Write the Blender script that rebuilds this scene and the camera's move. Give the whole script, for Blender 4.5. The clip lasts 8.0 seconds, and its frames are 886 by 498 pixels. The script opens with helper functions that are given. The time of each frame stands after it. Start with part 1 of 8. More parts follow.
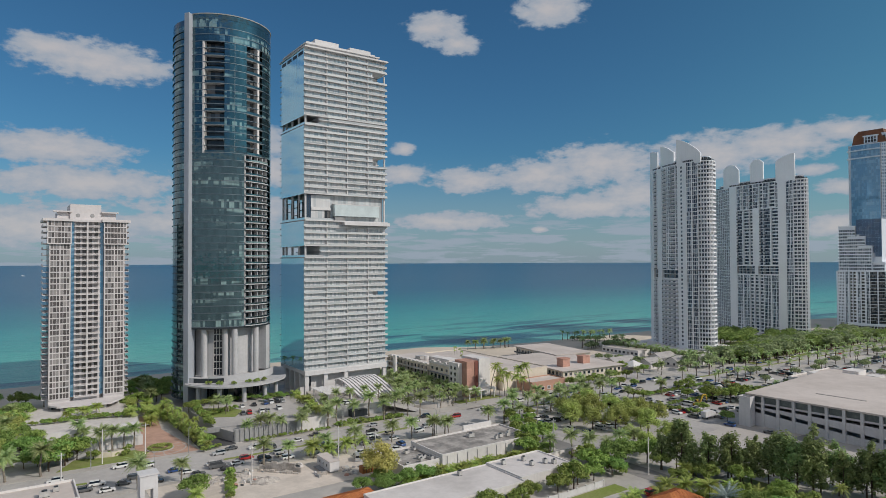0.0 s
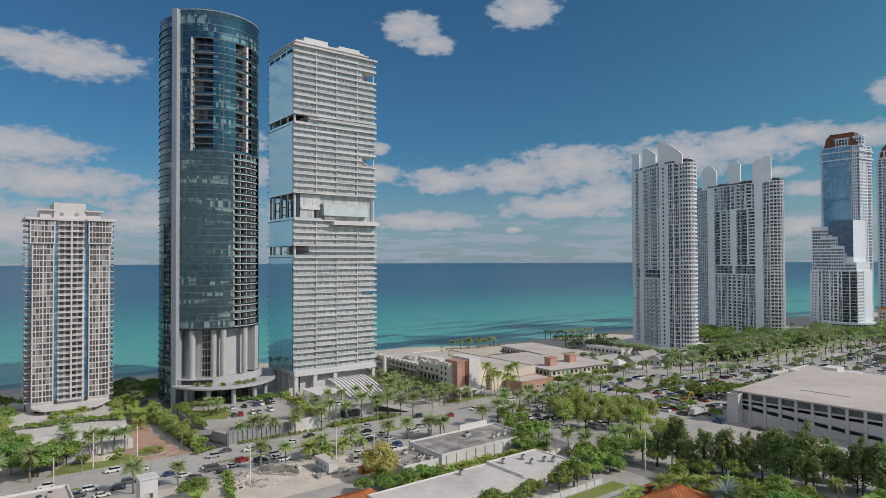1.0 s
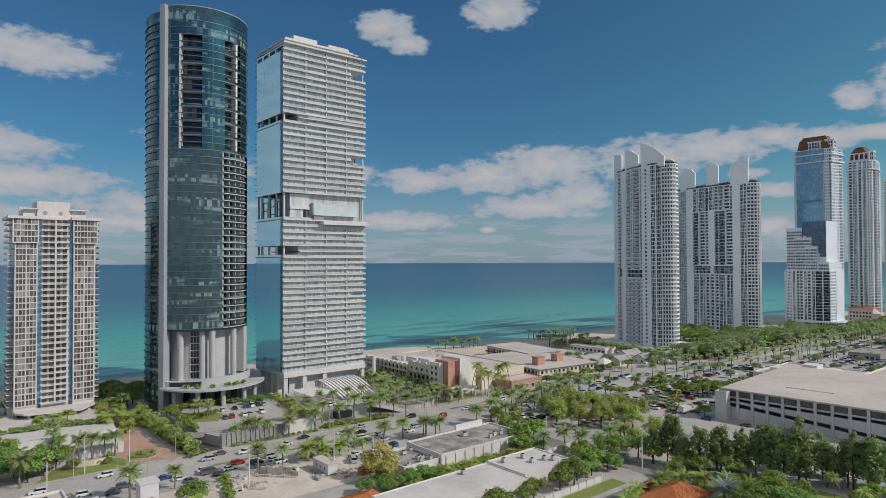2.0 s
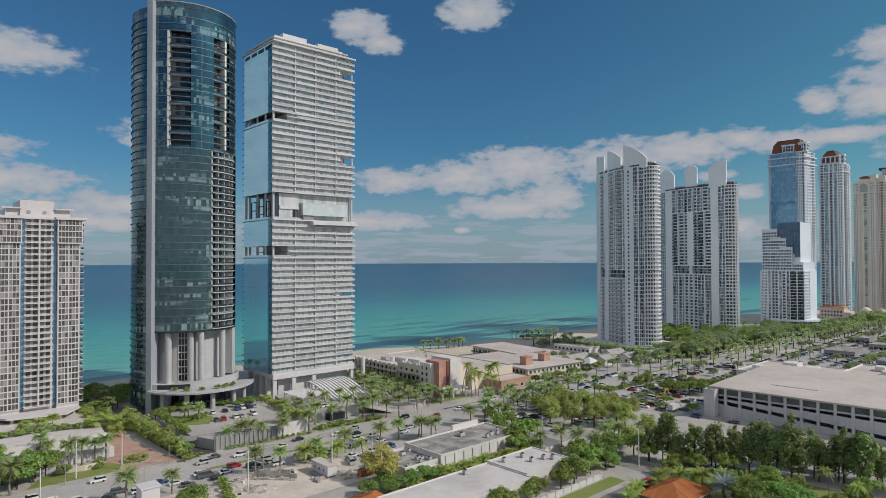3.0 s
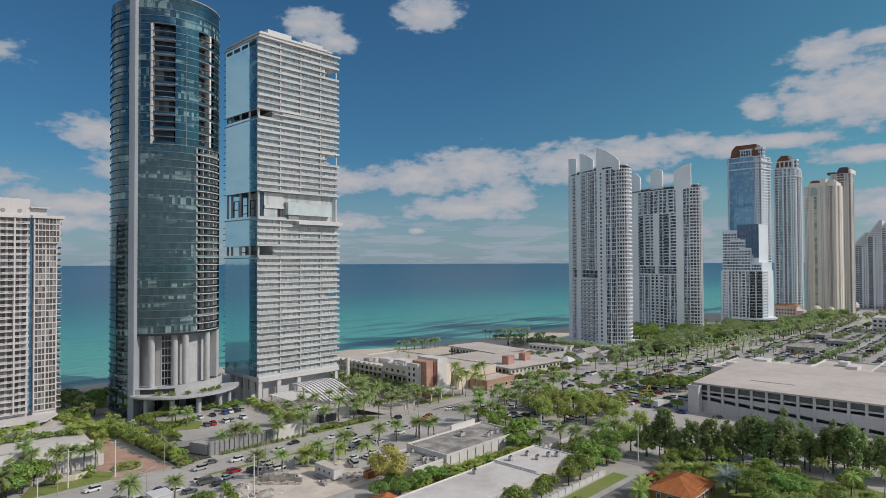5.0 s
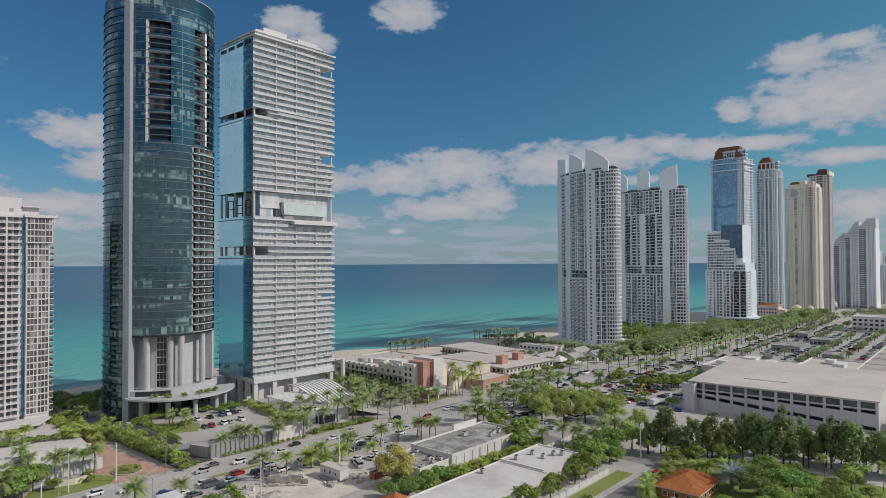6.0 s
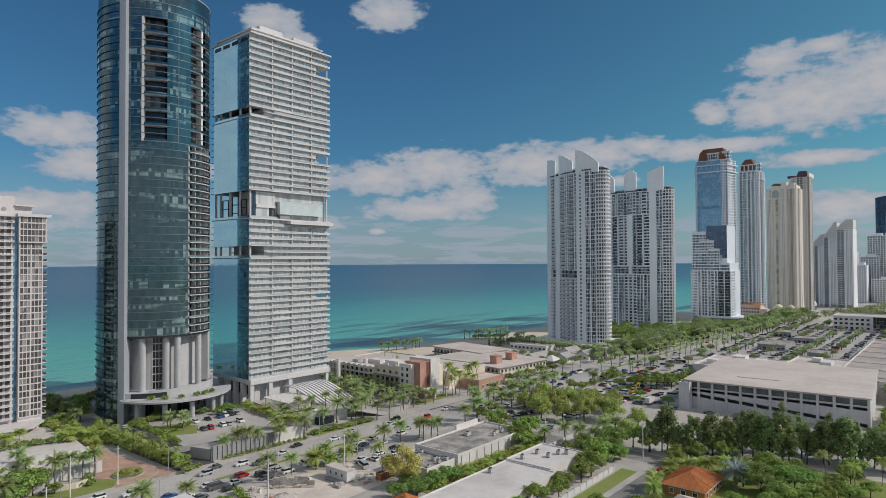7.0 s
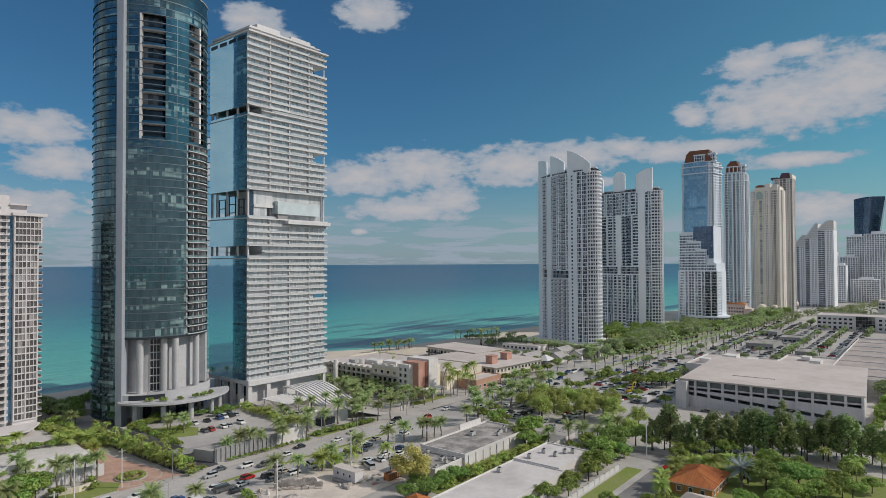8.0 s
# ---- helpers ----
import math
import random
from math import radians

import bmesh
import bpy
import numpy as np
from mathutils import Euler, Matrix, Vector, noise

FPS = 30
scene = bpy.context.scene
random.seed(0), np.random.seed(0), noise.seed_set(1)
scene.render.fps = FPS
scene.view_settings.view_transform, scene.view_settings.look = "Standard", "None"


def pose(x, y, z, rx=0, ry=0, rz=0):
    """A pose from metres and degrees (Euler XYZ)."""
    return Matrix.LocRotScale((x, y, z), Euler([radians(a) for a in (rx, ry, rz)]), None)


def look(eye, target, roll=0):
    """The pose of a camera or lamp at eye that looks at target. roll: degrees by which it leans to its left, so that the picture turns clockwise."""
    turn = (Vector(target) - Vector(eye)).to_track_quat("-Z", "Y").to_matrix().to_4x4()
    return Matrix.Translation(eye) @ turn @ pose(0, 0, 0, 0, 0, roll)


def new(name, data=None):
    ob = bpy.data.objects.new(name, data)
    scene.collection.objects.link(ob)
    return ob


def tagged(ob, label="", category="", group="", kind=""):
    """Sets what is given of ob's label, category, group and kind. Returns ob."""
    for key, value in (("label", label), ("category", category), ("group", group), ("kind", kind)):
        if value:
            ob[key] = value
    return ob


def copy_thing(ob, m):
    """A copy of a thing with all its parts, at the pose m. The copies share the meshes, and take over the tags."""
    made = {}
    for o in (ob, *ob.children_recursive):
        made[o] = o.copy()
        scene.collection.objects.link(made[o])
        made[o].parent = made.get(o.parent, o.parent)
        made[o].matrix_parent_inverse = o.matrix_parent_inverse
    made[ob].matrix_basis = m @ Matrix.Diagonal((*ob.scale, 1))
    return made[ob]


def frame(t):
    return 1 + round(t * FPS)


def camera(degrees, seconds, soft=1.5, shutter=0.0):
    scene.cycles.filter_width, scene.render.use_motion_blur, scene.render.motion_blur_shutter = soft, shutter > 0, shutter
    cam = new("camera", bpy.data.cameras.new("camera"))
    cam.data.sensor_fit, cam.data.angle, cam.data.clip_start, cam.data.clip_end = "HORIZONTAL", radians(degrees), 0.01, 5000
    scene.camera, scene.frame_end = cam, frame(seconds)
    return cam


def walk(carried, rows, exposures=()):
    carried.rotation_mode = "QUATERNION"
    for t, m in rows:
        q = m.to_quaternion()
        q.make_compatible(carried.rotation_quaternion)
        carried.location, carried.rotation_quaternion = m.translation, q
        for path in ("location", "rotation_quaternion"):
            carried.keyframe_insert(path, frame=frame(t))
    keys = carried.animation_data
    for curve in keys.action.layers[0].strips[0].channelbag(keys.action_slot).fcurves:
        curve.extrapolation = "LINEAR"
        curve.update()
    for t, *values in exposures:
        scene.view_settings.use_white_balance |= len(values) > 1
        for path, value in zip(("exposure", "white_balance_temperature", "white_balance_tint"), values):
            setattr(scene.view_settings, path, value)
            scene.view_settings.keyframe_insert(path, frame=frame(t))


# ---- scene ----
cam = camera(71.0, 8.0, soft=0.6)
METRES, EYE, TILT, LEAN, TURN = 69.4, 72.0, 0.0, 0.0, -35.0
ROWS = [
    (0.0, 0.0, 0.0, 0.0, 0.0, 1.06, 0.23),
    (0.5, -0.0626, -0.0, 0.0001, -1.16, 1.06, 0.23),
    (1.0, -0.1246, 0.0006, -0.0004, -2.37, 1.05, 0.23),
    (1.5, -0.187, 0.0026, -0.0, -3.55, 1.04, 0.22),
    (3.0, -0.3743, 0.0178, 0.0016, -7.1, 1.06, 0.22),
    (3.5, -0.4364, 0.0257, 0.0002, -8.26, 1.08, 0.22),
    (4.0, -0.4986, 0.0351, 0.0003, -9.41, 1.09, 0.22),
    (4.5, -0.561, 0.0453, 0.0003, -10.36, 1.09, 0.22),
    (6.0, -0.7454, 0.0823, -0.0027, -13.11, 1.14, 0.27),
    (6.5, -0.8063, 0.0962, -0.0023, -13.98, 1.13, 0.28),
    (7.0, -0.8666, 0.1108, -0.0026, -14.9, 1.15, 0.27),
    (7.5, -0.9266, 0.1266, -0.0031, -15.74, 1.16, 0.26),
    (8.0, -0.9859, 0.1432, -0.0032, -16.54, 1.17, 0.25),
]
walk(cam, [(t, pose(0, 0, EYE, TILT, LEAN, TURN) @ pose(METRES * x, METRES * y, METRES * z, 90 + pitch, roll, yaw)) for t, x, y, z, yaw, pitch, roll in ROWS])

# ---- light ----
SUN = Vector((0.54, -0.77, 0.72)).normalized()      # towards the sun: south-west, afternoon
sun = new("sun", bpy.data.lights.new("sun", "SUN"))
sun.data.energy, sun.data.angle, sun.data.color = 2.95, radians(0.53), (1.0, 0.925, 0.845)
sun.matrix_world = look((0, 0, 400), Vector((0, 0, 400)) - SUN)


# ---- node helpers ----
def node(tree, kind, operation="", **sets):
    n = tree.nodes.new(kind)
    if operation:
        n.operation = operation
    for key, value in sets.items():
        n.inputs[key].default_value = value
    return n


def maths(tree, op, a, b=None, c=None):
    n = tree.nodes.new("ShaderNodeMath")
    n.operation = op
    for i, v in enumerate((a, b, c)):
        if v is None:
            continue
        if isinstance(v, (int, float)):
            n.inputs[i].default_value = v
        else:
            tree.links.new(v, n.inputs[i])
    return n.outputs[0]


def mixed(tree, fac, a, b, blend="MIX"):
    n = tree.nodes.new("ShaderNodeMix")
    n.data_type, n.blend_type = "RGBA", blend
    for i, v in ((0, fac), (6, a), (7, b)):
        if isinstance(v, (int, float)):
            n.inputs[i].default_value = v
        elif isinstance(v, tuple):
            n.inputs[i].default_value = (*v, 1.0)
        else:
            tree.links.new(v, n.inputs[i])
    return n.outputs[2]


def smooth(tree, v, lo, hi):
    n = tree.nodes.new("ShaderNodeMapRange")
    n.interpolation_type = "SMOOTHSTEP"
    tree.links.new(v, n.inputs[0])
    n.inputs[1].default_value, n.inputs[2].default_value = lo, hi
    return n.outputs[0]


# ---- sky: clear blue with fair-weather cumulus over the sea ----
# clouds: azimuth from +y towards +x, elevation, half width, half height, in degrees
CLOUDS_SEA = [
    (6.1, 15.8, 6.0, 1.6), (2.4, 16.4, 3.0, 1.0), (34.4, 20.6, 2.8, 1.4), (36.4, 19.3, 2.2, 1.0), (44.8, 21.9, 3.2, 1.6),
    (37.4, 7.3, 3.6, 1.3), (44.1, 7.6, 5.0, 1.7), (49.4, 8.5, 5.2, 2.0), (48.1, 4.8, 6.2, 1.3), (52.0, 5.6, 3.6, 1.8), (35.8, 3.6, 6.2, 1.0), (44.0, 2.8, 1.0, 0.35),
    (58.1, 8.7, 5.2, 2.0), (63.6, 9.4, 4.6, 1.5), (67.8, 10.0, 2.6, 0.9), (2.7, 8.9, 6.0, 1.4), (5.0, 6.3, 8.0, 1.5), (1.6, 2.8, 9.0, 2.0), (16.0, 4.6, 8.0, 1.2), (31.4, 10.2, 1.2, 0.6),
    (31.3, 7.9, 2.8, 1.0), (65.9, 7.1, 1.6, 0.5), (67.8, 5.6, 2.0, 0.7), (67.4, 2.6, 2.8, 1.2),
]
CLOUDS_SOUTH = [
    (78.2, 15.9, 3.0, 1.3), (81.8, 16.5, 2.5, 0.7), (81.0, 12.6, 6.8, 2.7), (85.4, 13.6, 4.6, 3.0), (73.5, 12.3, 1.7, 1.1), (77.3, 12.1, 2.6, 1.6), (74.6, 9.5, 4.6, 0.7),
    (80.9, 8.0, 4.2, 0.8), (71.5, 9.4, 3.4, 1.0), (18.1, 10.4, 4.0, 1.5), (19.8, 7.8, 3.4, 1.5), (82.4, 4.1, 4.8, 1.5),
    # the wide cloud at -36 is unseen, added to pale the mirroring north glass
    (100.0, 12.0, 8.0, 3.0), (-36.0, 9.0, 24.0, 15.0), (12.0, 3.2, 9.0, 1.0),
]
world = bpy.data.worlds.new("world")
scene.world = world
world.use_nodes = True
wt = world.node_tree
wt.nodes.clear()
sky = node(wt, "ShaderNodeTexSky")
sky.sky_type, sky.sun_disc = "NISHITA", False
sky.sun_elevation, sky.sun_rotation = math.asin(SUN.z), math.atan2(SUN.x, SUN.y)
sky.altitude, sky.air_density, sky.dust_density, sky.ozone_density = 20.0, 1.0, 0.6, 2.2
coord = node(wt, "ShaderNodeTexCoord")
sep = node(wt, "ShaderNodeSeparateXYZ")
wt.links.new(coord.outputs["Generated"], sep.inputs[0])
DEG = 180.0 / math.pi
az = maths(wt, "MULTIPLY", maths(wt, "ARCTAN2", sep.outputs[0], sep.outputs[1]), DEG)
el = maths(wt, "MULTIPLY", maths(wt, "ARCSINE", sep.outputs[2]), DEG)
place = node(wt, "ShaderNodeCombineXYZ")
wt.links.new(az, place.inputs[0])
wt.links.new(el, place.inputs[1])
field = None
for a, e, w, h in CLOUDS_SEA + CLOUDS_SOUTH:
    off = node(wt, "ShaderNodeVectorMath", operation="SUBTRACT")
    wt.links.new(place.outputs[0], off.inputs[0])
    off.inputs[1].default_value = (a, e, 0)
    mul = node(wt, "ShaderNodeVectorMath", operation="MULTIPLY")
    wt.links.new(off.outputs[0], mul.inputs[0])
    mul.inputs[1].default_value = (1 / w, 1 / h, 0)
    dist = node(wt, "ShaderNodeVectorMath", operation="LENGTH")
    wt.links.new(mul.outputs[0], dist.inputs[0])
    near = maths(wt, "SUBTRACT", 1.0, dist.outputs["Value"])
    field = near if field is None else maths(wt, "SMOOTH_MAX", field, near, 0.25)
stretch = node(wt, "ShaderNodeVectorMath", operation="MULTIPLY")
wt.links.new(place.outputs[0], stretch.inputs[0])
stretch.inputs[1].default_value = (0.95, 1.9, 1.0)
puff = node(wt, "ShaderNodeTexNoise", Scale=0.62, Detail=8.0, Roughness=0.58)
wt.links.new(stretch.outputs[0], puff.inputs["Vector"])
streaks = node(wt, "ShaderNodeVectorMath", operation="MULTIPLY")
wt.links.new(place.outputs[0], streaks.inputs[0])
streaks.inputs[1].default_value = (0.16, 1.3, 1.0)
band = node(wt, "ShaderNodeTexNoise", Scale=1.0, Detail=7.0, Roughness=0.6)
wt.links.new(streaks.outputs[0], band.inputs["Vector"])
# unseen broken cloud behind, thicker westwards, added as fill; its gap darkens reflections
west = node(wt, "ShaderNodeVectorMath", operation="DOT_PRODUCT")
wt.links.new(coord.outputs["Generated"], west.inputs[0])
west.inputs[1].default_value = (-0.55, -0.72, 0.42)
field = maths(wt, "MAXIMUM", field, maths(wt, "MULTIPLY_ADD", maths(wt, "MULTIPLY", smooth(wt, west.outputs["Value"], -0.35, 0.55), maths(wt, "MAXIMUM", maths(wt, "SUBTRACT", 1.0, smooth(wt, el, 8.0, 12.0)), smooth(wt, el, 17.0, 23.0))), 1.6, -0.75))
shape = maths(wt, "ADD", maths(wt, "ADD", field, 0.14), maths(wt, "MULTIPLY", maths(wt, "SUBTRACT", puff.outputs[0], 0.48), 1.7))
cover = maths(wt, "MULTIPLY", smooth(wt, shape, 0.02, 0.5), 0.95)
low = maths(wt, "MULTIPLY", maths(wt, "SUBTRACT", 1.0, smooth(wt, el, 2.6, 5.6)), smooth(wt, band.outputs[0], 0.36, 0.58))
veil = maths(wt, "MULTIPLY", maths(wt, "SUBTRACT", 1.0, smooth(wt, el, -1.0, 10.0)), 0.62)
cover = maths(wt, "MAXIMUM", cover, maths(wt, "MULTIPLY", low, 0.92))
cover = maths(wt, "MAXIMUM", cover, veil)
cloud_col = mixed(wt, smooth(wt, shape, 0.1, 1.3), (0.36, 0.425, 0.515), (0.565, 0.55, 0.568))
# the blue turns to teal towards the south
tint = mixed(wt, 1.0, sky.outputs[0], mixed(wt, smooth(wt, az, 38.0, 88.0), (0.42, 0.86, 1.09), (0.50, 1.02, 1.05)), "MULTIPLY")
# the unseen sky behind is brightened, to fill shaded fronts with blue light
bg_sky = node(wt, "ShaderNodeBackground")
wt.links.new(maths(wt, "MULTIPLY_ADD", maths(wt, "MULTIPLY", smooth(wt, west.outputs["Value"], -0.25, 0.5), smooth(wt, el, 16.0, 24.0)), 0.10, 0.062), bg_sky.inputs[1])
wt.links.new(tint, bg_sky.inputs[0])
bg_cloud = node(wt, "ShaderNodeBackground", Strength=0.84)
wt.links.new(cloud_col, bg_cloud.inputs[0])
blend = node(wt, "ShaderNodeMixShader")
wt.links.new(cover, blend.inputs[0])
wt.links.new(bg_sky.outputs[0], blend.inputs[1])
wt.links.new(bg_cloud.outputs[0], blend.inputs[2])
wt.links.new(blend.outputs[0], node(wt, "ShaderNodeOutputWorld").inputs[0])


# ---- materials ----
def blank(name):
    m = bpy.data.materials.new(name)
    m.use_nodes = True
    m.node_tree.nodes.clear()
    out = node(m.node_tree, "ShaderNodeOutputMaterial")
    bsdf = node(m.node_tree, "ShaderNodeBsdfPrincipled")
    m.node_tree.links.new(bsdf.outputs[0], out.inputs[0])
    return m, m.node_tree, bsdf


def surface(name, col, rough=0.7, var=0.15, big=0.05, fine=1.5, other=None, bump=0.0, metal=0.0, spec=0.3, per_piece=0.0, streak=0.0):
    """A matt surface with stains at a large scale and grain at a small one."""
    m, t, b = blank(name)
    pos = node(t, "ShaderNodeNewGeometry")
    n1 = node(t, "ShaderNodeTexNoise", Scale=big, Detail=6.0, Roughness=0.65)
    n2 = node(t, "ShaderNodeTexNoise", Scale=fine, Detail=4.0, Roughness=0.7)
    for n in (n1, n2):
        t.links.new(pos.outputs["Position"], n.inputs["Vector"])
    c = mixed(t, smooth(t, n1.outputs[0], 0.35, 0.68), col, other or tuple(v * (1 - 1.6 * var) for v in col))
    c = mixed(t, smooth(t, n2.outputs[0], 0.3, 0.75), c, mixed(t, 1.0, c, (1 - var,) * 3, "MULTIPLY"))
    if streak:
        thin = node(t, "ShaderNodeVectorMath", operation="MULTIPLY")
        t.links.new(pos.outputs["Position"], thin.inputs[0])
        thin.inputs[1].default_value = (1.2, 1.2, 0.03)
        n3 = node(t, "ShaderNodeTexNoise", Scale=1.0, Detail=5.0)
        t.links.new(thin.outputs[0], n3.inputs["Vector"])
        c = mixed(t, maths(t, "MULTIPLY", smooth(t, n3.outputs[0], 0.5, 0.75), streak), c, tuple(v * 0.6 for v in col))
    if per_piece:
        info = node(t, "ShaderNodeObjectInfo")
        mix = maths(t, "FRACT", maths(t, "ADD", info.outputs["Random"], pos.outputs["Random Per Island"]))
        v = maths(t, "MULTIPLY_ADD", mix, per_piece, 1 - per_piece / 2)
        hsv = node(t, "ShaderNodeHueSaturation")
        t.links.new(v, hsv.inputs["Value"])
        t.links.new(maths(t, "MULTIPLY_ADD", mix, 0.05 * per_piece, 0.5 - 0.025 * per_piece), hsv.inputs["Hue"])
        t.links.new(c, hsv.inputs["Color"])
        c = hsv.outputs[0]
    t.links.new(c, b.inputs["Base Color"])
    b.inputs["Roughness"].default_value, b.inputs["Metallic"].default_value = rough, metal
    b.inputs["Specular IOR Level"].default_value = spec
    if bump:
        bm_ = node(t, "ShaderNodeBump", Strength=bump, Distance=0.1)
        t.links.new(n2.outputs[0], bm_.inputs["Height"])
        t.links.new(bm_.outputs[0], b.inputs["Normal"])
    return m


def glazing(name, dark, light, share=0.3, rough=0.05, metal=0.55, wave=0.01, spec=0.6, tone=0.65, rows=False):
    """Coated facade glass: panes differ by blinds and rooms behind; slightly uneven, so reflections break up."""
    m, t, b = blank(name)
    geo = node(t, "ShaderNodeNewGeometry")
    info = node(t, "ShaderNodeObjectInfo")
    r = maths(t, "FRACT", maths(t, "MULTIPLY_ADD", info.outputs["Random"], 7.31, geo.outputs["Random Per Island"]))
    blinds = smooth(t, r, 1 - share - 0.12, 1 - share + 0.12)
    if rows:    # drawn blinds come in runs along a storey
        long = node(t, "ShaderNodeVectorMath", operation="MULTIPLY")
        t.links.new(geo.outputs["Position"], long.inputs[0])
        long.inputs[1].default_value = (0.03, 0.03, 0.26)
        run = node(t, "ShaderNodeTexNoise", Scale=1.0, Detail=2.0)
        t.links.new(long.outputs[0], run.inputs["Vector"])
        blinds = maths(t, "MULTIPLY", blinds, smooth(t, run.outputs[0], 0.50, 0.62))
    r2 = maths(t, "FRACT", maths(t, "MULTIPLY", r, 17.7))
    c = mixed(t, blinds, dark, light)
    c = mixed(t, r2, c, mixed(t, 1.0, c, (tone, tone, tone + 0.01), "MULTIPLY"))
    t.links.new(c, b.inputs["Base Color"])
    t.links.new(maths(t, "MULTIPLY", maths(t, "SUBTRACT", 1.0, maths(t, "MULTIPLY", blinds, 0.7)), metal), b.inputs["Metallic"])
    b.inputs["Roughness"].default_value = rough
    b.inputs["Specular IOR Level"].default_value = spec
    n = node(t, "ShaderNodeTexNoise", Scale=0.35, Detail=3.0)
    t.links.new(geo.outputs["Position"], n.inputs["Vector"])
    bump = node(t, "ShaderNodeBump", Strength=wave * 10, Distance=0.4)
    t.links.new(n.outputs[0], bump.inputs["Height"])
    t.links.new(bump.outputs[0], b.inputs["Normal"])
    return m


def foliage(name, a, b_, rough=0.6):
    m, t, b = blank(name)
    geo = node(t, "ShaderNodeNewGeometry")
    info = node(t, "ShaderNodeObjectInfo")
    r = maths(t, "FRACT", maths(t, "MULTIPLY_ADD", info.outputs["Random"], 3.7, geo.outputs["Random Per Island"]))
    c = mixed(t, r, a, b_)
    tone = maths(t, "MULTIPLY_ADD", info.outputs["Random"], 0.55, 0.95)
    hsv = node(t, "ShaderNodeHueSaturation")
    t.links.new(tone, hsv.inputs["Value"])
    t.links.new(maths(t, "MULTIPLY_ADD", info.outputs["Random"], 0.04, 0.48), hsv.inputs["Hue"])
    t.links.new(c, hsv.inputs["Color"])
    t.links.new(hsv.outputs[0], b.inputs["Base Color"])
    b.inputs["Roughness"].default_value = rough
    b.inputs["Specular IOR Level"].default_value = 0.25
    leaf = node(t, "ShaderNodeBsdfTranslucent")
    t.links.new(hsv.outputs[0], leaf.inputs[0])
    add = node(t, "ShaderNodeMixShader", Fac=0.4)
    t.links.new(b.outputs[0], add.inputs[1])
    t.links.new(leaf.outputs[0], add.inputs[2])
    t.links.new(add.outputs[0], t.nodes["Material Output"].inputs[0])
    return m


def carpaint(name, island=False):
    m, t, b = blank(name)
    info = node(t, "ShaderNodeNewGeometry" if island else "ShaderNodeObjectInfo")
    ramp = node(t, "ShaderNodeValToRGB")
    ramp.color_ramp.interpolation = "CONSTANT"
    tones = [(0.0, (0.72, 0.72, 0.71)), (0.38, (0.025, 0.025, 0.028)), (0.52, (0.42, 0.43, 0.44)), (0.72, (0.11, 0.115, 0.12)),
             (0.82, (0.38, 0.02, 0.02)), (0.88, (0.03, 0.08, 0.24)), (0.93, (0.48, 0.43, 0.35))]
    els = ramp.color_ramp.elements
    while len(els) < len(tones):
        els.new(0.5)
    for e, (p, c) in zip(els, tones):
        e.position, e.color = p, (*c, 1)
    t.links.new(info.outputs["Random Per Island" if island else "Random"], ramp.inputs[0])
    t.links.new(ramp.outputs[0], b.inputs["Base Color"])
    b.inputs["Roughness"].default_value = 0.25
    b.inputs["Coat Weight"].default_value = 0.6
    return m


